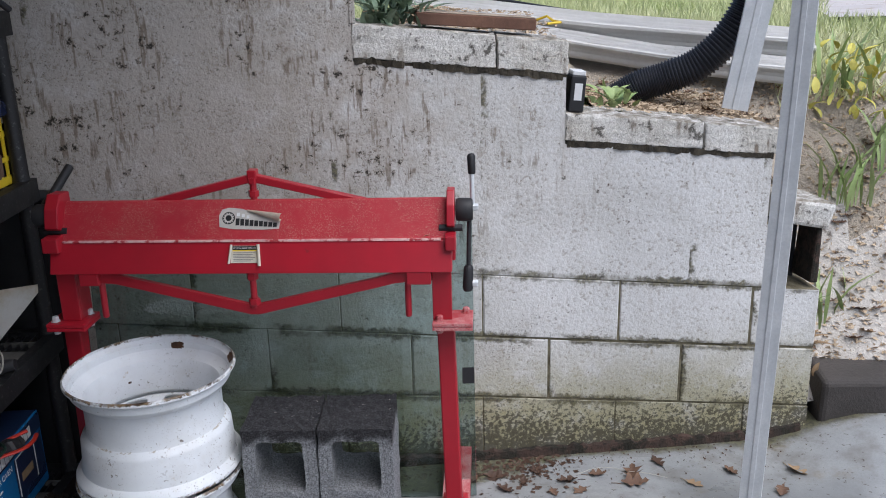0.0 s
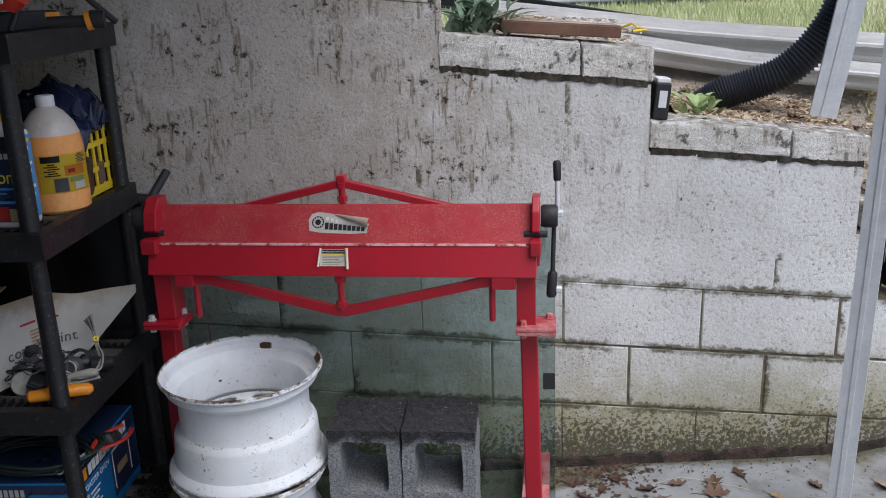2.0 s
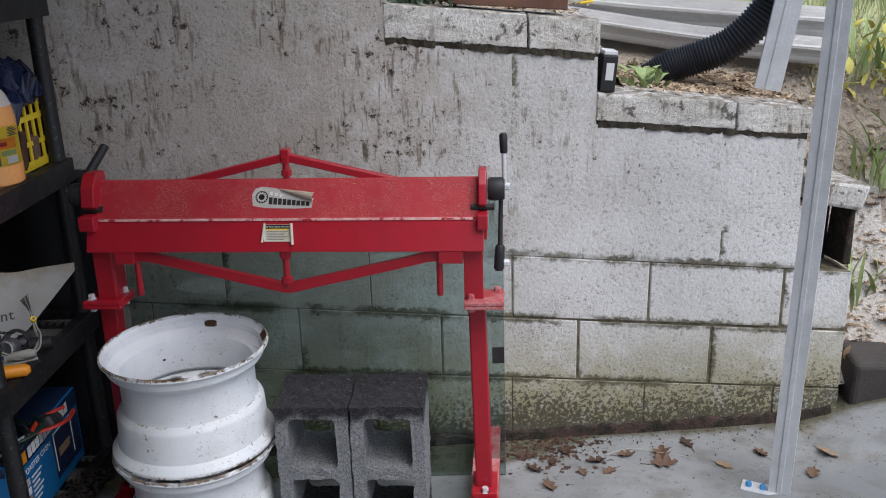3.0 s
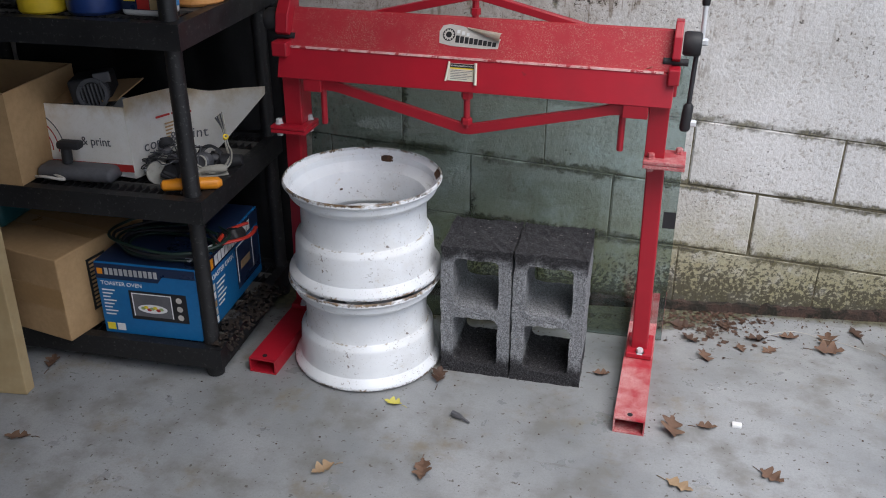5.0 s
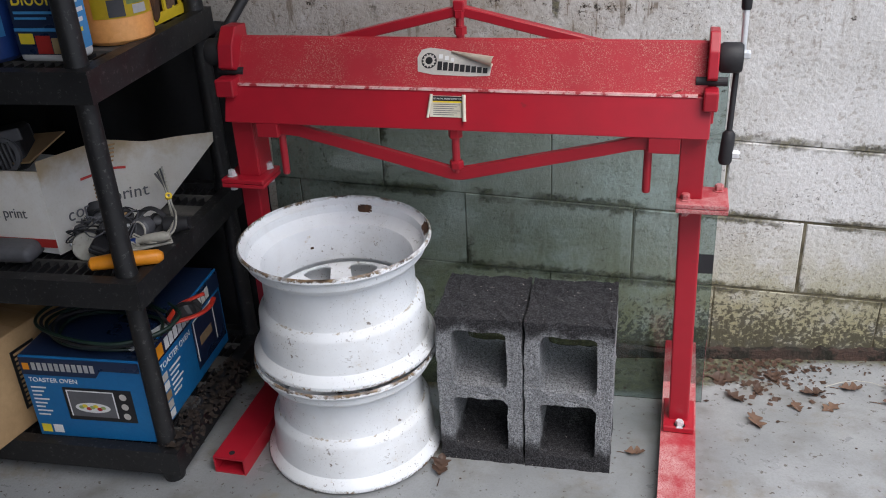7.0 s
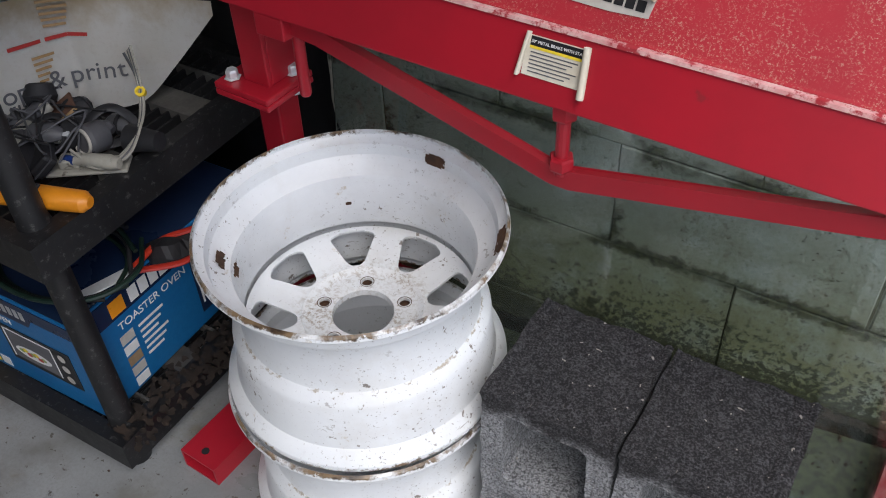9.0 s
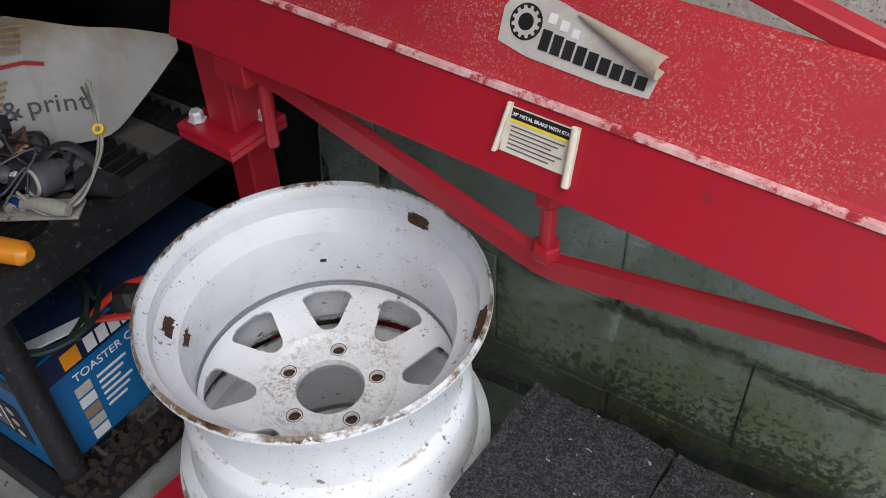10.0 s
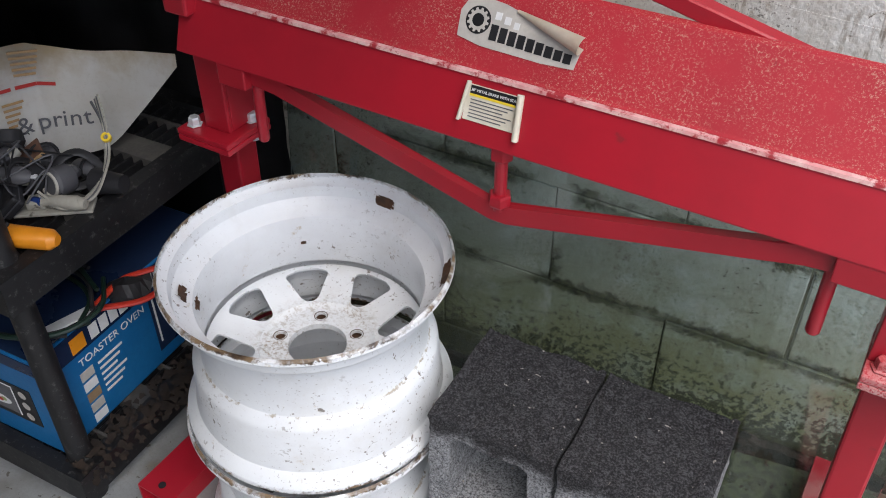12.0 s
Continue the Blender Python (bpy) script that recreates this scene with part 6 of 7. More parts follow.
def clutter(name, m, label, category, build):
    t = thing(name, m, label, category)
    build(t)
    return t


def motor(t):
    part("can", moved(bm_lathe([(0.0001, 0), (0.022, 0), (0.024, 0.004), (0.024, 0.03), (0.018, 0.036), (0.0001, 0.036)], 22), pose(0, 0, 0.024, 78, 0, 20)), M_GREYPL, t, "", True)
    part("collar", moved(bm_lathe([(0.018, 0.036), (0.021, 0.036), (0.021, 0.040), (0.018, 0.040)], 22, None, True), pose(0, 0, 0.024, 78, 0, 20)), M_WIRE, t, "", True)
    part("shaft", bm_tube([(0.03, 0.03, 0.02), (0.075, 0.06, 0.025)], [0.022, 0.015], 12), M_GRIP, t, "", True)


def socket(t):
    part("shell", bm_tube([(0, 0, 0.016), (0.02, 0.004, 0.018), (0.06, 0.0, 0.022), (0.075, 0, 0.022)], [0.007, 0.010, 0.012, 0.008], 14), M_PALE, t, "", True)
    part("plug", bm_tube([(-0.016, 0, 0.015), (0.0, 0, 0.016)], 0.008, 12), M_BLUEJUG, t, "", True)


def plate(t):
    part("plate", bm_box(0, 0.12, 0, 0.04, 0, 0.006, 0.002), M_PALE, t)
    part("boss", bm_box(0.02, 0.05, 0.008, 0.034, 0.006, 0.022, 0.004), M_PALE, t)


def strap(t):
    part("loop", bm_tube(spline([(0, 0, 0.01), (0.03, 0.02, 0.034), (0.06, 0.022, 0.038), (0.082, 0.0, 0.02), (0.06, -0.02, 0.01), (0.02, -0.02, 0.012)], 6), 0.0075, 10, None, True, 0.25), M_GRIP, t, "", True)


clutter("electric_motor", pose(-0.655, 2.193, 0.550, 0, 0, -20), "small dusty electric motor with a collar", "motor", motor)
clutter("lamp_socket", pose(-0.645, 2.130, 0.552, 0, 0, 20), "pale plastic lamp socket with a blue plug", "socket", socket)
clutter("lamp_socket", pose(-0.757, 2.114, 0.564, 0, -20, 70), "pale plastic lamp socket among wires", "socket", socket)
clutter("mounting_plate", pose(-0.671, 2.091, 0.550, 0, 0, 38), "cream plastic mounting plate among the wires", "plate", plate)
for i, (x, y, a) in enumerate(((-0.757, 2.148, 30), (-0.717, 2.10, 80), (-0.717, 2.195, -20), (-0.68, 2.168, 60))):
    clutter("black_strap", pose(x, y, 0.550 + 0.012 * (i % 2), 8 * i, 0, a), "folded black webbing strap in the heap", "strap", strap)
pd = thing("white_disc", pose(-0.741, 2.087, 0.569, 68, 0, 40), "pale oval plastic disc propped among wires", "disc")
part("disc", bm_lathe([(0.0001, 0.004), (0.030, 0.003), (0.032, 0), (0.030, -0.003), (0.0001, -0.004)], 24), M_PALE, pd, "", True)
wb = thing("wire_bundle", pose(-0.600, 2.222, 0.555), "bundle of pale wires with a yellow tie", "wires")
for i in range(9):
    k = rnd.uniform(-1, 1)
    pts = spline([(-0.05 + 0.012 * k, 0.055 + 0.008 * rnd.uniform(-1, 1), 0.125 + 0.01 * k), (-0.035 + 0.004 * k, 0.045, 0.085), (-0.022 + 0.004 * k, 0.03, 0.050), (0.004 + 0.006 * k, -0.005, 0.035 + 0.006 * k), (0.016 + 0.006 * k, -0.045, 0.02), (-0.004, -0.075 + 0.008 * k, 0.008), (-0.05, -0.09, 0.006 + 0.003 * i % 3)], 5)
    part("wire", bm_tube(pts, 0.0022, 6), (M_PALE, M_GREYPL, M_PALE)[i % 3], wb, "", True)
part("tie", moved(bm_lathe([(0.004, -0.005), (0.008, -0.005), (0.008, 0.005), (0.004, 0.005)], 12, None, True), pose(-0.028, 0.038, 0.066, 30, 30, 0)), M_YELLOW, wb, "yellow plastic tie")
cb = thing("tangled_cable", pose(-0.738, 2.138, 0.550), "tangle of thin black and grey cables", "cable")
for i in range(12):
    pts = spline([(rnd.uniform(-0.09, 0.09), rnd.uniform(-0.06, 0.08), rnd.uniform(0.004, 0.075)) for k in range(6)], 6)
    part("cable", bm_tube(pts, 0.0016, 6), (M_GRIP, M_GREYPL, M_GRIP)[i % 3], cb, "", True)

# dusty black adapters and a folded brown card in the heap
for x, y, a, tilt in ((-0.717, 2.163, 20, 25), (-0.683, 2.113, -35, 40), (-0.752, 2.18, 70, 15), (-0.71, 2.085, 110, 30)):
    ad = thing("power_adapter", pose(x, y, 0.564, tilt, 0, a), "dusty black power adapter in the heap", "adapter", "power adapters")
    part("shell", bm_box(-0.032, 0.032, -0.02, 0.02, 0.0, 0.024, 0.006, 2), M_GRIP, ad)
    part("seam", bm_box(-0.033, 0.033, -0.0205, 0.0205, 0.011, 0.013), M_GREYPL, ad)
cdp = thing("brown_card", pose(-0.766, 2.118, 0.554, 0, -28, 62), "folded piece of brown card in the heap", "card")
part("sheet", bm_box(0, 0.11, -0.025, 0.025, 0.0, 0.004, 0.001), M_PLANK, cdp)
part("edge", bm_box(0, 0.11, -0.0265, -0.025, 0.0, 0.005), M_CARTON, cdp)

# plugs, connector shells and lamp bases piled in the heap
def connector(t):
    part("shell", bm_tube([(-0.028, 0, 0.014), (-0.02, 0, 0.016), (0.012, 0, 0.017), (0.026, 0, 0.013)], [0.008, 0.015, 0.016, 0.009], 12, None, True, 0.75), M_GREYPL, t, "", True)
    part("rib", moved(bm_lathe([(0.0155, -0.003), (0.0185, -0.002), (0.0185, 0.002), (0.0155, 0.003)], 14, None, True), pose(0.0, 0, 0.0165, 0, 90, 0)), M_GRIP, t, "", True)
    part("contact", bm_box(0.026, 0.036, -0.004, 0.004, 0.010, 0.016, 0.001), M_STEEL, t)


def bulb_holder(t):
    part("cup", bm_lathe([(0.0001, 0.002), (0.020, 0.0), (0.026, 0.012), (0.022, 0.03), (0.018, 0.032), (0.016, 0.012), (0.0001, 0.010)], 20), M_GRIP, t, "", True)
    part("insert", moved(bm_lathe([(0.0001, 0.020), (0.013, 0.020), (0.013, 0.0), (0.0001, 0.0)], 14), pose(0, 0, 0.010)), M_WIRE, t, "pale insert", True)


for i, (x, y, z, turn, tip) in enumerate(((-0.70, 2.135, 0.585, 30, 25), (-0.745, 2.165, 0.59, 110, -20), (-0.675, 2.195, 0.56, 200, 15), (-0.78, 2.14, 0.575, 70, 30), (-0.715, 2.215, 0.575, 150, -25), (-0.66, 2.235, 0.552, 10, 8), (-0.755, 2.105, 0.565, 250, 18))):
    clutter("cable_connector", pose(x, y, z, tip, 0, turn), "dusty grey cable connector in the heap", "connector", connector)
for x, y, z, turn, tip in ((-0.69, 2.165, 0.575, 0, 55), (-0.735, 2.20, 0.57, 90, 40), (-0.765, 2.175, 0.60, 40, -35)):
    clutter("bulb_holder", pose(x, y, z, tip, 0, turn), "small dark bulb holder with a pale insert", "bulb holder", bulb_holder)

# cords and shears on the toaster carton
gc = thing("green_cord", pose(-0.744, 2.098, 0.335), "dark green extension cord coiled on the carton", "cord")
for i in range(5):
    pts = spline([((0.13 + 0.012 * i) * math.cos(a + 0.4 * i), (0.085 + 0.006 * i) * math.sin(a + 0.4 * i), 0.008 + 0.010 * i + 0.006 * math.sin(3 * a)) for a in [0.7 * k for k in range(9)]], 5)
    part("loop", bm_tube(pts, 0.0042, 7), (M_GREENCORD, M_GRIP)[i % 2], gc, "", True)
sh = thing("garden_shears", pose(-0.630, 2.150, 0.331, 0, 0, 75), "shears with orange-red handles lying on the carton", "shears")
part("handle", bm_tube(spline([(0, 0, 0.012), (0.06, 0.02, 0.02), (0.10, 0.012, 0.022), (0.13, 0.0, 0.024)], 5), 0.0065, 10, None, True, 0.7), M_REDPL, sh, "", True)
part("handle", bm_tube(spline([(0, -0.01, 0.012), (0.06, -0.045, 0.014), (0.10, -0.045, 0.016), (0.13, -0.03, 0.018)], 5), 0.0065, 10, None, True, 0.7), M_REDPL, sh, "", True)
part("blade", bm_box(-0.12, 0.0, -0.012, 0.010, 0.008, 0.012, 0.001), M_STEEL, sh)
rg = thing("old_rag", pose(-0.62, 2.215, 0.329), "dark crumpled rag on the carton", "rag")
part("cloth", roughen(bm_lathe([(0.035, 0.0), (0.038, 0.012), (0.02, 0.028), (0.0001, 0.032)], 16), 0.014, 30), M_GRIP, rg)
# leaf tone taken near black for the shade on the bottom shelf
M_LEAFSHADE = plain("shade_dark_leaves", (0.014, 0.010, 0.008), (0.040, 0.026, 0.018), 30, 0.85)
lf = thing("leaf_pile", pose(-0.595, 2.130, 0.105), "heap of dead leaves caught on the bottom shelf", "leaves")
bm = bmesh.new()
for i in range(260):
    x, y, a, s = rnd.uniform(-0.02, 0.07), rnd.uniform(-0.14, 0.22), rnd.uniform(0, 6.28), rnd.uniform(0.012, 0.03)
    z = rnd.uniform(0.0, 0.012)
    s *= 0.30
    bm.faces.new([bm.verts.new((x + s * math.cos(a + q), y + s * math.sin(a + q), z + 0.004 * math.sin(q * 2 + i))) for q in (0, 1.0, 2.2, 3.3, 4.4, 5.4)])
part("leaves", bm, M_LEAFSHADE, lf, "", True)
tagged(lf, kind="stuff")
tc = thing("teal_tool_case", pose(-1.48, 2.02, 0.361, 0, 0, 4), "teal plastic tool case on a cardboard box", "tool case")
part("case", bm_box(0, 0.24, 0, 0.16, 0, 0.09, 0.015, 3), M_TEAL, tc, "", True)
part("latch", bm_box(0.05, 0.09, -0.008, 0.002, 0.035, 0.06, 0.003), M_GRIP, tc)
part("handle", bm_tube(spline([(0.05, 0.05, 0.09), (0.06, 0.05, 0.118), (0.16, 0.05, 0.118), (0.17, 0.05, 0.09)], 5), 0.008, 10), M_GRIP, tc, "", True)

# folded black sheet, made up to fill the dark between shelves and wall
ts = thing("dark_backdrop", pose(-1.42, 2.420, 0.0, 0, 0, 8.7), "made-up dark backdrop filling the black behind the shelves", "tarpaulin")
bm = bmesh.new()
rows = []
for i in range(47):
    x = 0.90 * i / 46
    top_z = 0.96 + 0.035 * math.sin(6.0 * x) + 0.02 * math.sin(17 * x)
    col_v = []
    for j in range(25):
        z = top_z * j / 24
        fold = 0.016 * math.sin(23 * x + 1.5 * z) + 0.018 * noise.noise(Vector((x * 9, z * 5, 1.0))) + 0.012 * noise.noise(Vector((x * 30, z * 22, 4.0)))
        col_v.append(bm.verts.new((x, 0.015 + fold, z)))
    rows.append(col_v)
for a, c in zip(rows, rows[1:]):
    for k in range(24):
        bm.faces.new((a[k], c[k], c[k + 1], a[k + 1]))
bmesh.ops.solidify(bm, geom=list(bm.faces), thickness=-0.03)
part("sheet", bm, M_GRIP, ts, "", True)
part("rolled_edge", roughen(bm_tube([(0.0, 0.02, 0.955), (0.3, 0.0, 0.985), (0.6, 0.03, 0.95), (0.89, 0.02, 0.93)], [0.022, 0.030, 0.024, 0.018], 16), 0.008, 25), M_GRIP, ts, "", True)


# third shelf
def bottle(name, x, y, z, prof, material, label, turn=0, flat=1.0):
    b = thing(name, pose(x, y, z, 0, 0, turn), label, "bottle")
    bm = bm_lathe(prof, 36)
    for v in bm.verts:
        v.co.y *= flat
    part("body", bm, material, b, "", True)
    return b


Z3 = 0.993
b = thing("plant_food_jug", pose(-0.747, 2.043, Z3, 0, 0, 2) @ Matrix.Diagonal((0.90, 1.0, 1.02, 1.0)), "white plant food jug with a navy and light blue label", "jug")
part("body", bm_box(0, 0.136, 0, 0.07, 0, 0.225, 0.012, 3), M_WHITE, b, "", True)
part("shoulder", bm_section([(0.004, 0.222), (0.066, 0.222), (0.05, 0.25), (0.02, 0.25)], 0.01, 0.125, None, 0.006), M_WHITE, b, "", True)
part("cap", moved(bm_lathe([(0.0001, 0.03), (0.018, 0.03), (0.020, 0.026), (0.020, 0.0), (0.0001, 0.0)], 24), pose(0.095, 0.035, 0.248)), M_YELLOW, b, "yellow screw cap", True)
part("front_label", rect(0.006, 0.130, 0.016, 0.215, -0.0002), M_NAVY, b, "navy printed front label")
part("print_bar", rect(0.006, 0.130, 0.184, 0.213, -0.0015, 0.0006), M_INK, b)
bars(b, M_SILVER, [(0.016 + 0.014 * i, 0.026 + 0.014 * i, 0.164, 0.177) for i in range(7)], -0.0016, 0.0006)
letters("lettering", "Bloom", 0.044, M_YELLOWINK, b, pose(0.012, -0.0016, 0.108) @ FRONT)
bars(b, M_LTBLUE, [(0.014, 0.11, 0.092, 0.097), (0.014, 0.09, 0.082, 0.086), (0.006, 0.13, 0.060, 0.066)], -0.0016, 0.0006)
bars(b, M_YELLOWINK, [(0.014, 0.048, 0.036, 0.056)], -0.0018, 0.0006)
bars(b, M_REDINK, [(0.052, 0.088, 0.018, 0.052)], -0.0018, 0.0006)
bars(b, M_WOOD, [(0.090, 0.124, 0.018, 0.048)], -0.0018, 0.0006)
part("side_label", bm_box(0.1362, 0.1374, 0.008, 0.062, 0.02, 0.212), M_LTBLUE, b, "light blue side label with small print")
for i in range(9):
    part("print_bar", bm_box(0.1374, 0.138, 0.014, 0.054 - 0.006 * (i % 3), 0.196 - 0.018 * i, 0.204 - 0.018 * i), M_WHITE if i % 4 else M_YELLOWINK, b)

b = bottle("amber_jug", -0.652, 2.240, Z3, [(0.0001, 0.0), (0.066, 0.0), (0.074, 0.008), (0.075, 0.05), (0.0735, 0.10), (0.075, 0.16), (0.070, 0.195)], M_JUICE, "translucent jug of amber fluid with a yellow label", 20)
part("shoulder", bm_lathe([(0.070, 0.195), (0.060, 0.222), (0.040, 0.248), (0.022, 0.262), (0.020, 0.27)], 36), M_MILKY, b, "milky empty shoulder", True)
part("cap", bm_lathe([(0.0205, 0.262), (0.0225, 0.264), (0.0225, 0.286), (0.020, 0.29), (0.0001, 0.29)], 28), M_WHITE, b, "white ribbed cap", True)


def wrapped_label(parent, r, a0, a1, z0, z1, material, name, label=""):
    bm = bmesh.new()
    prev = None
    for i in range(17):
        a = radians(a0 + (a1 - a0) * i / 16)
        cur = (bm.verts.new((r * math.cos(a), r * math.sin(a), z0)), bm.verts.new((r * math.cos(a), r * math.sin(a), z1)))
        if prev:
            bm.faces.new((prev[0], cur[0], cur[1], prev[1]))
        prev = cur
    bmesh.ops.solidify(bm, geom=list(bm.faces), thickness=0.0006)
    return part(name, bm, material, parent, label, True)


lb = wrapped_label(b, 0.0762, -110, -5, 0.055, 0.150, M_YELLOWINK, "label", "yellow printed label")
wrapped_label(lb, 0.0768, -64, -22, 0.096, 0.122, M_ORANGE, "print_bar")
wrapped_label(lb, 0.0774, -58, -44, 0.103, 0.113, M_REDINK, "print_bar")
for i in range(6):
    wrapped_label(lb, 0.0772, -100 + 7 * (i % 2), -72 - 4 * (i % 3), 0.098 + 0.0055 * i, 0.101 + 0.0055 * i, M_INK, "print_bar")
    wrapped_label(lb, 0.0776, -40 + 4 * (i % 2), -14 - 5 * (i % 3), 0.126 + 0.0038 * i, 0.128 + 0.0038 * i, M_GREYINK, "print_bar")
wrapped_label(lb, 0.0772, -56, -26, 0.080, 0.092, M_IRIS, "print_bar")
wrapped_label(lb, 0.0772, -85, -60, 0.058, 0.092, M_GREYINK, "print_bar")
wrapped_label(lb, 0.0778, -48, -24, 0.060, 0.078, M_WHITE, "print_bar")
wrapped_label(lb, 0.0772, -104, -70, 0.132, 0.148, M_INK, "print_bar")

b = bottle("blue_jug", -0.838, 2.075, Z3, [(0.0001, 0.0), (0.060, 0.0), (0.068, 0.008), (0.069, 0.15), (0.062, 0.19), (0.03, 0.225), (0.02, 0.235), (0.02, 0.26)], M_BLUEJUG, "deep blue plastic jug with a blue and white label", 0)
lb = wrapped_label(b, 0.0702, -150, -20, 0.05, 0.165, M_LTBLUE, "label", "blue and white label")
wrapped_label(lb, 0.0710, -145, -95, 0.112, 0.128, M_WHITE, "print_bar")
wrapped_label(lb, 0.0710, -140, -90, 0.090, 0.108, M_WHITE, "print_bar")
wrapped_label(lb, 0.0710, -145, -90, 0.054, 0.074, M_WHITE, "print_bar")
wrapped_label(lb, 0.0710, -75, -40, 0.058, 0.15, M_SILVER, "print_bar")
wrapped_label(lb, 0.0710, -150, -20, 0.158, 0.163, M_WHITE, "print_bar")
part("cap", bm_lathe([(0.0215, 0.255), (0.024, 0.257), (0.024, 0.283), (0.0001, 0.285)], 24), M_WHITE, b, "", True)
b = bottle("yellow_tub", -0.967, 2.047, Z3, [(0.0001, 0.0), (0.055, 0.0), (0.060, 0.006), (0.062, 0.20), (0.064, 0.205), (0.064, 0.23), (0.0001, 0.232)], M_YELLOW, "yellow plastic tub with a lid", 0)


def crate():
    W, D, H = 0.30, 0.225, 0.215
    c = thing("plastic_crate", pose(-0.930, 2.318, Z3, 0, 0, 2), "yellow slotted plastic crate full of odds and ends", "crate")
    for side in range(4):
        n = 7 if side % 2 == 0 else 6
        span = W if side % 2 == 0 else D
        m = (pose(0, 0, 0), pose(W, 0, 0, 0, 0, 90), pose(W, D, 0, 0, 0, 180), pose(0, D, 0, 0, 0, -90))[side]
        for y0, y1, z0, z1 in ((0, 0.006, 0, 0.022), (0, 0.006, 0.062, 0.074), (0, 0.006, 0.128, 0.142), (-0.004, 0.008, H - 0.016, H)):
            part("rail", moved(bm_box(0, span, y0, y1, z0, z1), m), M_YELLOW, c)
        for i in range(n + 1):
            x = (span - 0.010) * i / n
            part("slat", moved(bm_box(x, x + 0.010, 0.0005, 0.0055, 0.022, H - 0.016), m), M_YELLOW, c)
    part("bottom", bm_box(0.004, W - 0.004, 0.004, D - 0.004, 0.002, 0.008), M_YELLOW, c)
    return c


crate()
ct = thing("odds_and_ends", pose(-0.775, 2.43, Z3 + 0.009), "brown and white odds and ends inside the crate", "scraps")
for i in range(14):
    x, y = rnd.uniform(-0.10, 0.12), rnd.uniform(-0.09, 0.10)
    part("scrap", roughen(bm_box(x - 0.03, x + 0.03, y - 0.02, y + 0.02, 0.0, rnd.uniform(0.05, 0.15), 0.008), 0.012, 30), (M_DRY, M_WHITEBOX, M_RUST_SHADE, M_GREYPL, M_CARTON)[i % 5], ct)
pb = thing("plastic_bag", pose(-0.715, 2.40, Z3 + 0.165), "crumpled dark blue and black plastic bag on the crate", "bag")
bm = bm_lathe([(0.06, 0.0), (0.11, 0.02), (0.12, 0.07), (0.09, 0.11), (0.04, 0.13), (0.0001, 0.15)], 40)
bmesh.ops.subdivide_edges(bm, edges=list(bm.edges), cuts=1, use_grid_fill=True)
roughen(bm, 0.034, 16)
roughen(bm, 0.020, 48)
part("bag", bm, M_BAG, pb)
part("tail", roughen(bm_tube([(0.07, -0.06, 0.05), (0.11, -0.10, 0.02), (0.12, -0.115, -0.035)], [0.035, 0.030, 0.012], 14, None, True, 0.4), 0.014, 40), M_BAG, pb)

# top shelf
Z4 = 1.440
bt = thing("battery_case", pose(-0.699, 2.067, Z4, 0, 0, 60), "black case with orange corners on the top shelf", "case")
part("case", bm_box(0, 0.22, 0, 0.09, 0, 0.045, 0.006), M_GRIP, bt)
for x in (0.0, 0.185):
    part("corner", bm_box(x - 0.002, x + 0.037, -0.002, 0.03, 0.004, 0.041, 0.003), M_ORANGE, bt)
rb = thing("red_bag", pose(-0.652, 2.114, Z4 + 0.046), "crumpled red packet on a black case", "packet")
part("bag", roughen(bm_lathe([(0.045, 0.0), (0.06, 0.03), (0.04, 0.07), (0.0001, 0.085)], 22), 0.022, 22), M_REDPL, rb)
part("print_bar", bm_box(0.02, 0.05, -0.06, -0.055, 0.02, 0.04, 0.001), M_WHITE, rb)
tw = thing("torch", pose(-0.581, 2.185, Z4, 0, 0, 20), "small torch with an orange ring on the top shelf", "torch")
part("barrel", bm_tube([(0, 0, 0.018), (0.09, 0, 0.018), (0.10, 0, 0.022), (0.13, 0, 0.022)], [0.014, 0.014, 0.021, 0.021], 16), M_GRIP, tw, "", True)
part("ring", bm_tube([(0.088, 0, 0.018), (0.100, 0, 0.020)], 0.0225, 16), M_ORANGE, tw, "", True)
cc = thing("black_cable", pose(-0.522, 2.249, Z4), "thick black cable looping over the top shelf", "cable")
part("cable", bm_tube(spline([(-0.10, -0.15, 0.005), (-0.06, -0.05, 0.16), (0.0, 0.05, 0.06), (0.03, 0.10, 0.01)], 8), 0.008, 10), M_GRIP, cc, "", True)

# timber offcuts leaning on the shelves
for x, h_, label in ((-1.140, 0.535, "short length of new pine timber leaning on the shelves"), (-1.315, 0.34, "shorter pine offcut leaning beside another")):
    t = thing("timber_offcut", pose(x, 1.765, 0.0, -2.5, 0, 8), label, "timber", "pine offcuts")
    part("timber", roughen(bm_box(0, 0.092, 0, 0.04, 0.001, h_, 0.003), 0.001, 20), M_WOOD, t)

# a stray leaf caught on the brake's hinge
place_leaf(0.50, 2.352, M_TAN, 60, 0.55, 3, "pale dry leaf caught on the brake", 0.874)


# ---- the wall's footing strip, caps and blocks ----
bm = bmesh.new()
prev = None
for i in range(120):
    x = -0.4 + 2.11 * i / 119
    y = wall_y(x)
    z = floor_z(x, y)
    h = 0.026 + 0.016 * noise.noise(Vector((x * 9, 0, 0))) + 0.012 * noise.noise(Vector((x * 37, 0, 0)))
    cur = [bm.verts.new((x, y + dy, z + dz)) for dy, dz in ((-0.022, -0.01), (-0.014, h), (0.01, h + 0.004), (0.01, -0.01))]
    if prev:
        for k in range(3):
            bm.faces.new((prev[k], cur[k], cur[k + 1], prev[k + 1]))
    prev = cur
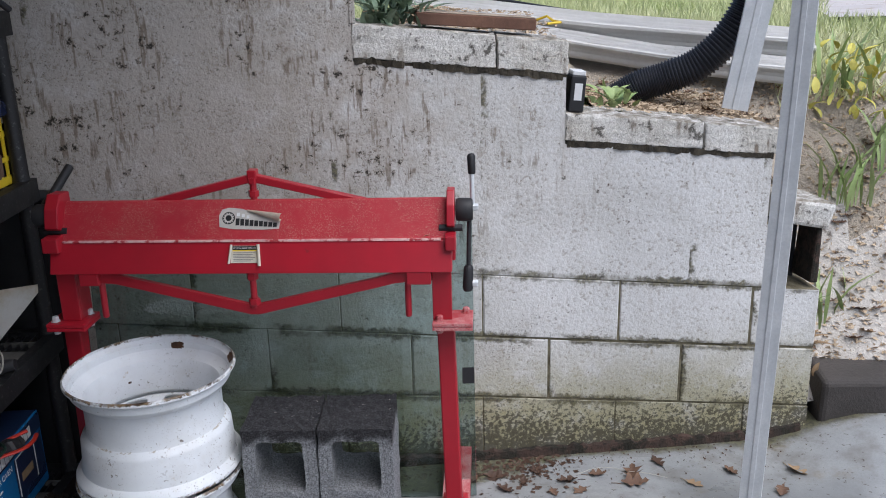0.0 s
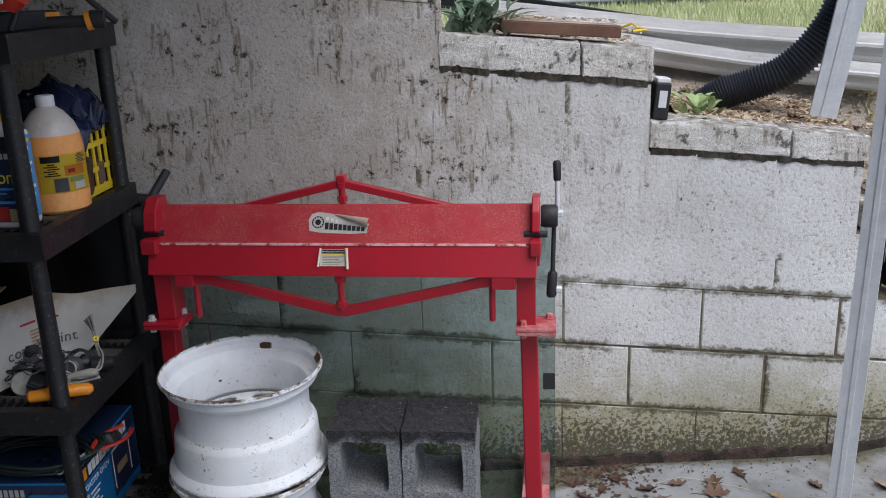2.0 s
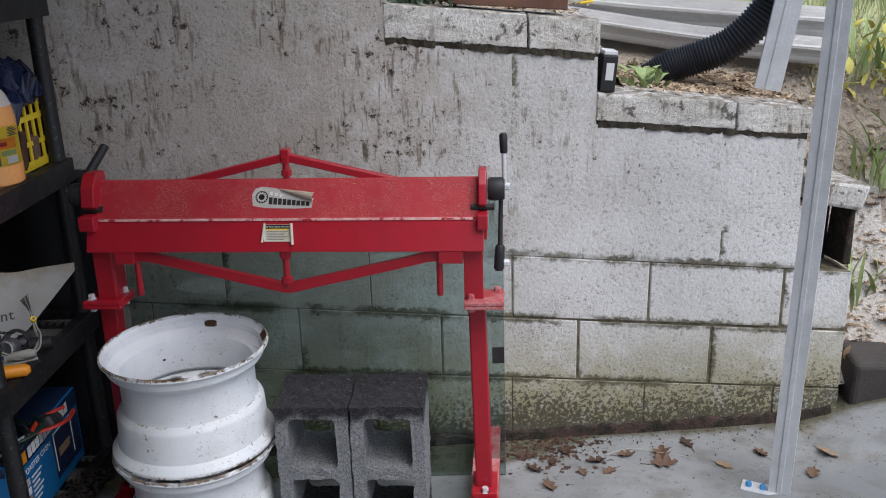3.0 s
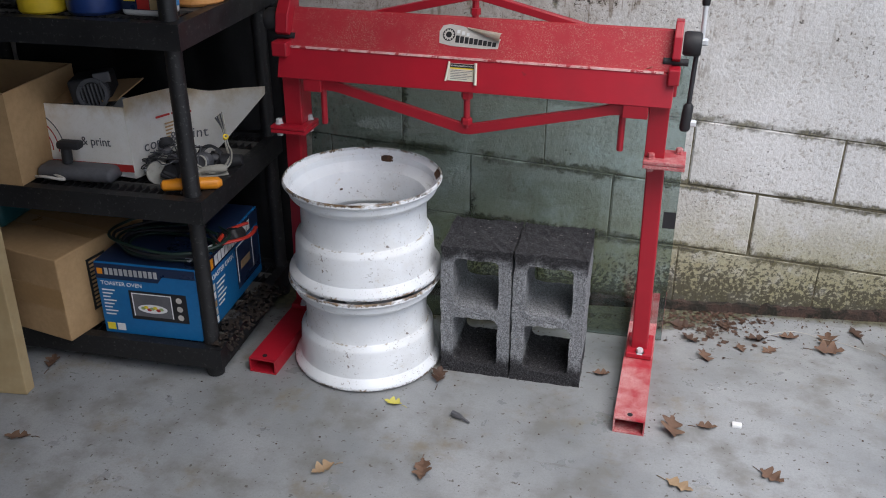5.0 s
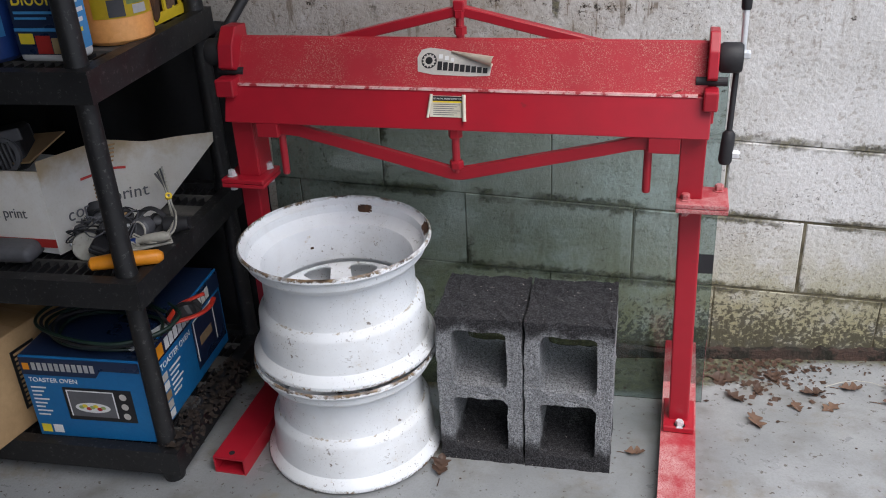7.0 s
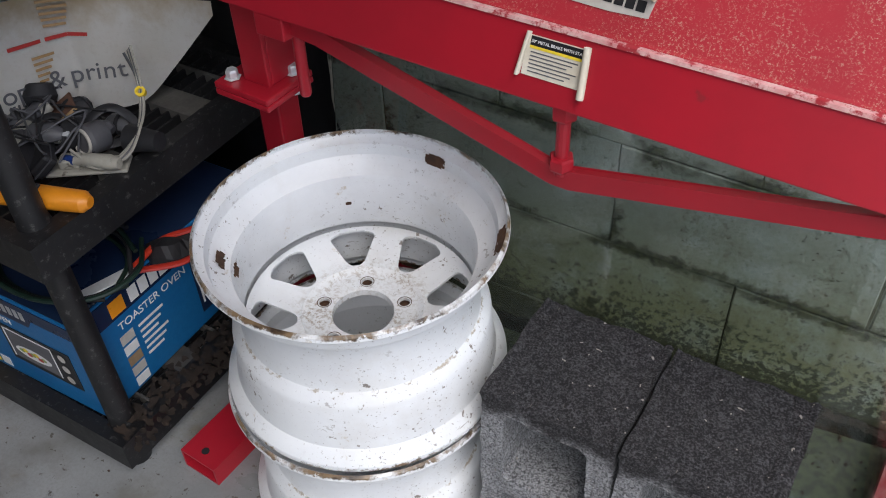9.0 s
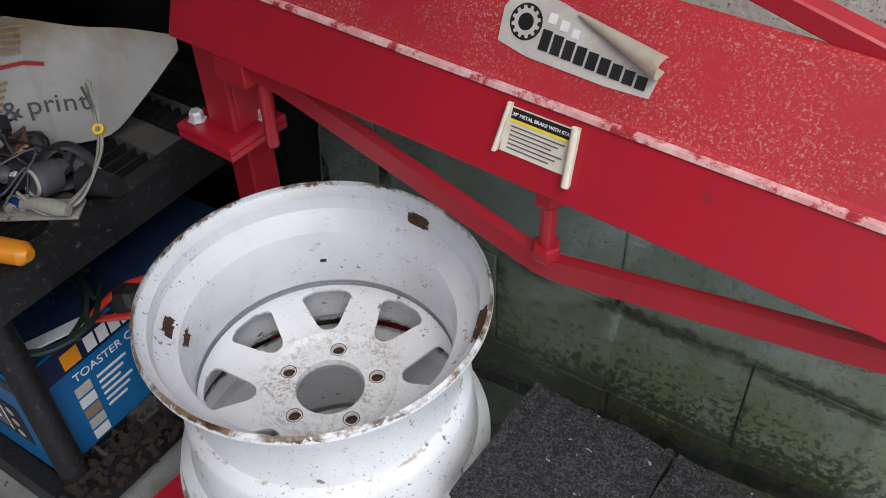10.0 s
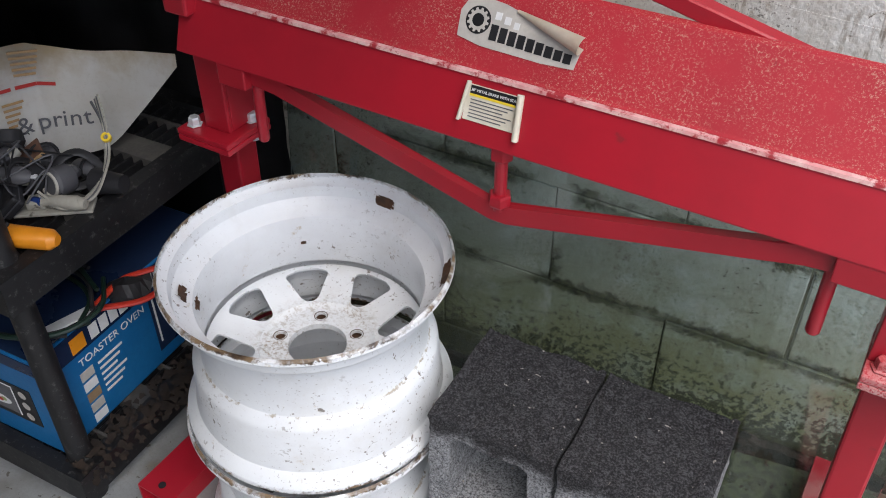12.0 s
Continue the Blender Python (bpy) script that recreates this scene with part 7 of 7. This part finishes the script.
tagged(link_mesh("trim", roughen(bm, 0.003, 30), M_FOOTING), "reddish brown footing strip along the wall", "footing", kind="structure")

BLOCKS = {}


def block_mesh(w, h, gap, depth, rough_seed):
    key = (round(w, 3), round(h, 3), gap, rough_seed)
    if key not in BLOCKS:
        g = gap / 2
        bm = bm_box(g, w - g, 0.0, depth, g, h - g)
        front = [f for f in bm.faces if f.normal.y < -0.5 or all(v.co.y < 1e-6 for v in f.verts)]
        es = [e for f in front for e in f.edges]
        if gap > 0:
            bmesh.ops.bevel(bm, geom=es, offset=0.002 if gap < 0.006 else 0.004, segments=1, affect="EDGES")
        r = random.Random(rough_seed + int(w * 1000))
        for v in bm.verts:
            if v.co.y < 0.01:
                v.co.x += r.uniform(-0.14, 0.14) * gap
                v.co.z += r.uniform(-0.14, 0.14) * gap
        bmesh.ops.recalc_face_normals(bm, faces=bm.faces)
        fall(bm)
        me = bpy.data.meshes.new("block")
        bm.to_mesh(me)
        bm.free()
        me.materials.append(M_WALL)
        BLOCKS[key] = me
    return BLOCKS[key]


def lay(z0, z1, x0, x1, joint, gap, pitch=0.443, depth=0.05):
    """One course: blocks between x0 and x1, with an upright joint at joint and every pitch from it."""
    cuts = [x0]
    k = math.ceil((x0 - joint) / pitch)
    while joint + k * pitch < x1 - 0.02:
        if joint + k * pitch > x0 + 0.02:
            cuts.append(joint + k * pitch)
        k += 1
    cuts.append(x1)
    for i, (a, b) in enumerate(zip(cuts, cuts[1:])):
        g = gap if b > -0.22 or z0 > 0.6 else min(gap, 0.0022)
        ob = new("block", block_mesh(b - a, z1 - z0, g, depth, i % 3))
        ob.parent = wall
        ob.matrix_local = pose(a, (0.0012 if gap > 0.002 else 0.0002) * ((i * 7 + int(z0 * 50)) % 3 - 1), z0 * 0.9945 - a * FALL)


lay(-0.30, -0.05, -2.6, 0.864, -0.03, 0.006)
lay(-0.05, 0.163, -2.6, 0.864, 0.19, 0.004)
lay(0.163, 0.377, -2.6, 0.864, -0.037, 0.006)
lay(0.377, 0.588, -2.6, 0.864, 0.191, 0.006)
lay(0.588, 0.797, -2.6, 0.706, -0.03, 0.0)
lay(0.797, 1.016, -2.6, 0.66, 0.19, 0.0)
lay(1.016, 1.215, -2.6, 0.004, -0.25, 0.0)
lay(1.215, 1.40, -2.6, -0.616, -0.62, 0.0)
lay(1.40, 1.61, -2.6, -0.616, -0.84, 0.004)
lay(1.61, 1.82, -2.6, -0.616, -0.62, 0.004)


def cap(x0, x1, z0, z1, seed):
    bm = bm_box(x0, x1, -0.004, 0.205, z0, z1, 0.003, 1)
    bmesh.ops.subdivide_edges(bm, edges=[e for e in bm.edges if e.calc_length() > 0.06], cuts=13, use_grid_fill=True)
    off = Vector((seed, 0, 0))
    for v in bm.verts:
        v.co += noise.noise_vector(v.co * 14 + off) * 0.0025 + noise.noise_vector(v.co * 60 + off) * 0.0035
    fall(bm)
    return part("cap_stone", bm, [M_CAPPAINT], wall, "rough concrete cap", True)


def crust(x0, x1, z0, z1, seed):
    """Black, crumbling mortar bulging from the joint under a cap."""
    bm = bm_box(x0, x1, -0.003, 0.02, z0, z1)
    bmesh.ops.subdivide_edges(bm, edges=[e for e in bm.edges if e.calc_length() > 0.1], cuts=50, use_grid_fill=True)
    off = Vector((seed, 3.0, 0))
    for v in bm.verts:
        v.co += noise.noise_vector(v.co * 22 + off) * 0.005 + noise.noise_vector(v.co * 75 + off) * 0.007
    return part("mortar_crust", fall(bm), M_CRUST, wall, "black crumbling mortar under the cap")


M_CRUST = plain("black_crumbling_mortar", (0.020, 0.017, 0.012), (0.075, 0.062, 0.042), 30, 0.95, 0, 120, 1.0, 0.004)
crust(-0.612, 0.006, 1.208, 1.229, 1)
crust(0.008, 0.660, 1.010, 1.030, 2)
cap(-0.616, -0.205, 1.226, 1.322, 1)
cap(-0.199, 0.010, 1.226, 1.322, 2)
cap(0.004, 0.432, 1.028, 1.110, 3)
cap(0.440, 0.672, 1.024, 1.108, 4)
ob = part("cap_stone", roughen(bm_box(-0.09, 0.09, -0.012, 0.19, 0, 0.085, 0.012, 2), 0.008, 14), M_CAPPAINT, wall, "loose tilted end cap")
ob.matrix_local = pose(0.775, 0.0, 0.800 * 0.9945 - 0.775 * FALL, 0, 10, 0)
# back of the open cell is coloured black for the shade inside
part("core", fall(bm_box(0.70, 0.835, 0.14, 0.2, 0.585, 0.80)), M_GRIP, wall, "black back of an open block cell, painting in its shade")
part("end_web", fall(roughen(bm_box(0.828, 0.855, 0.01, 0.14, 0.60, 0.80, 0.008), 0.012, 16)), M_FOOTING, wall, "broken brown end of the wall")
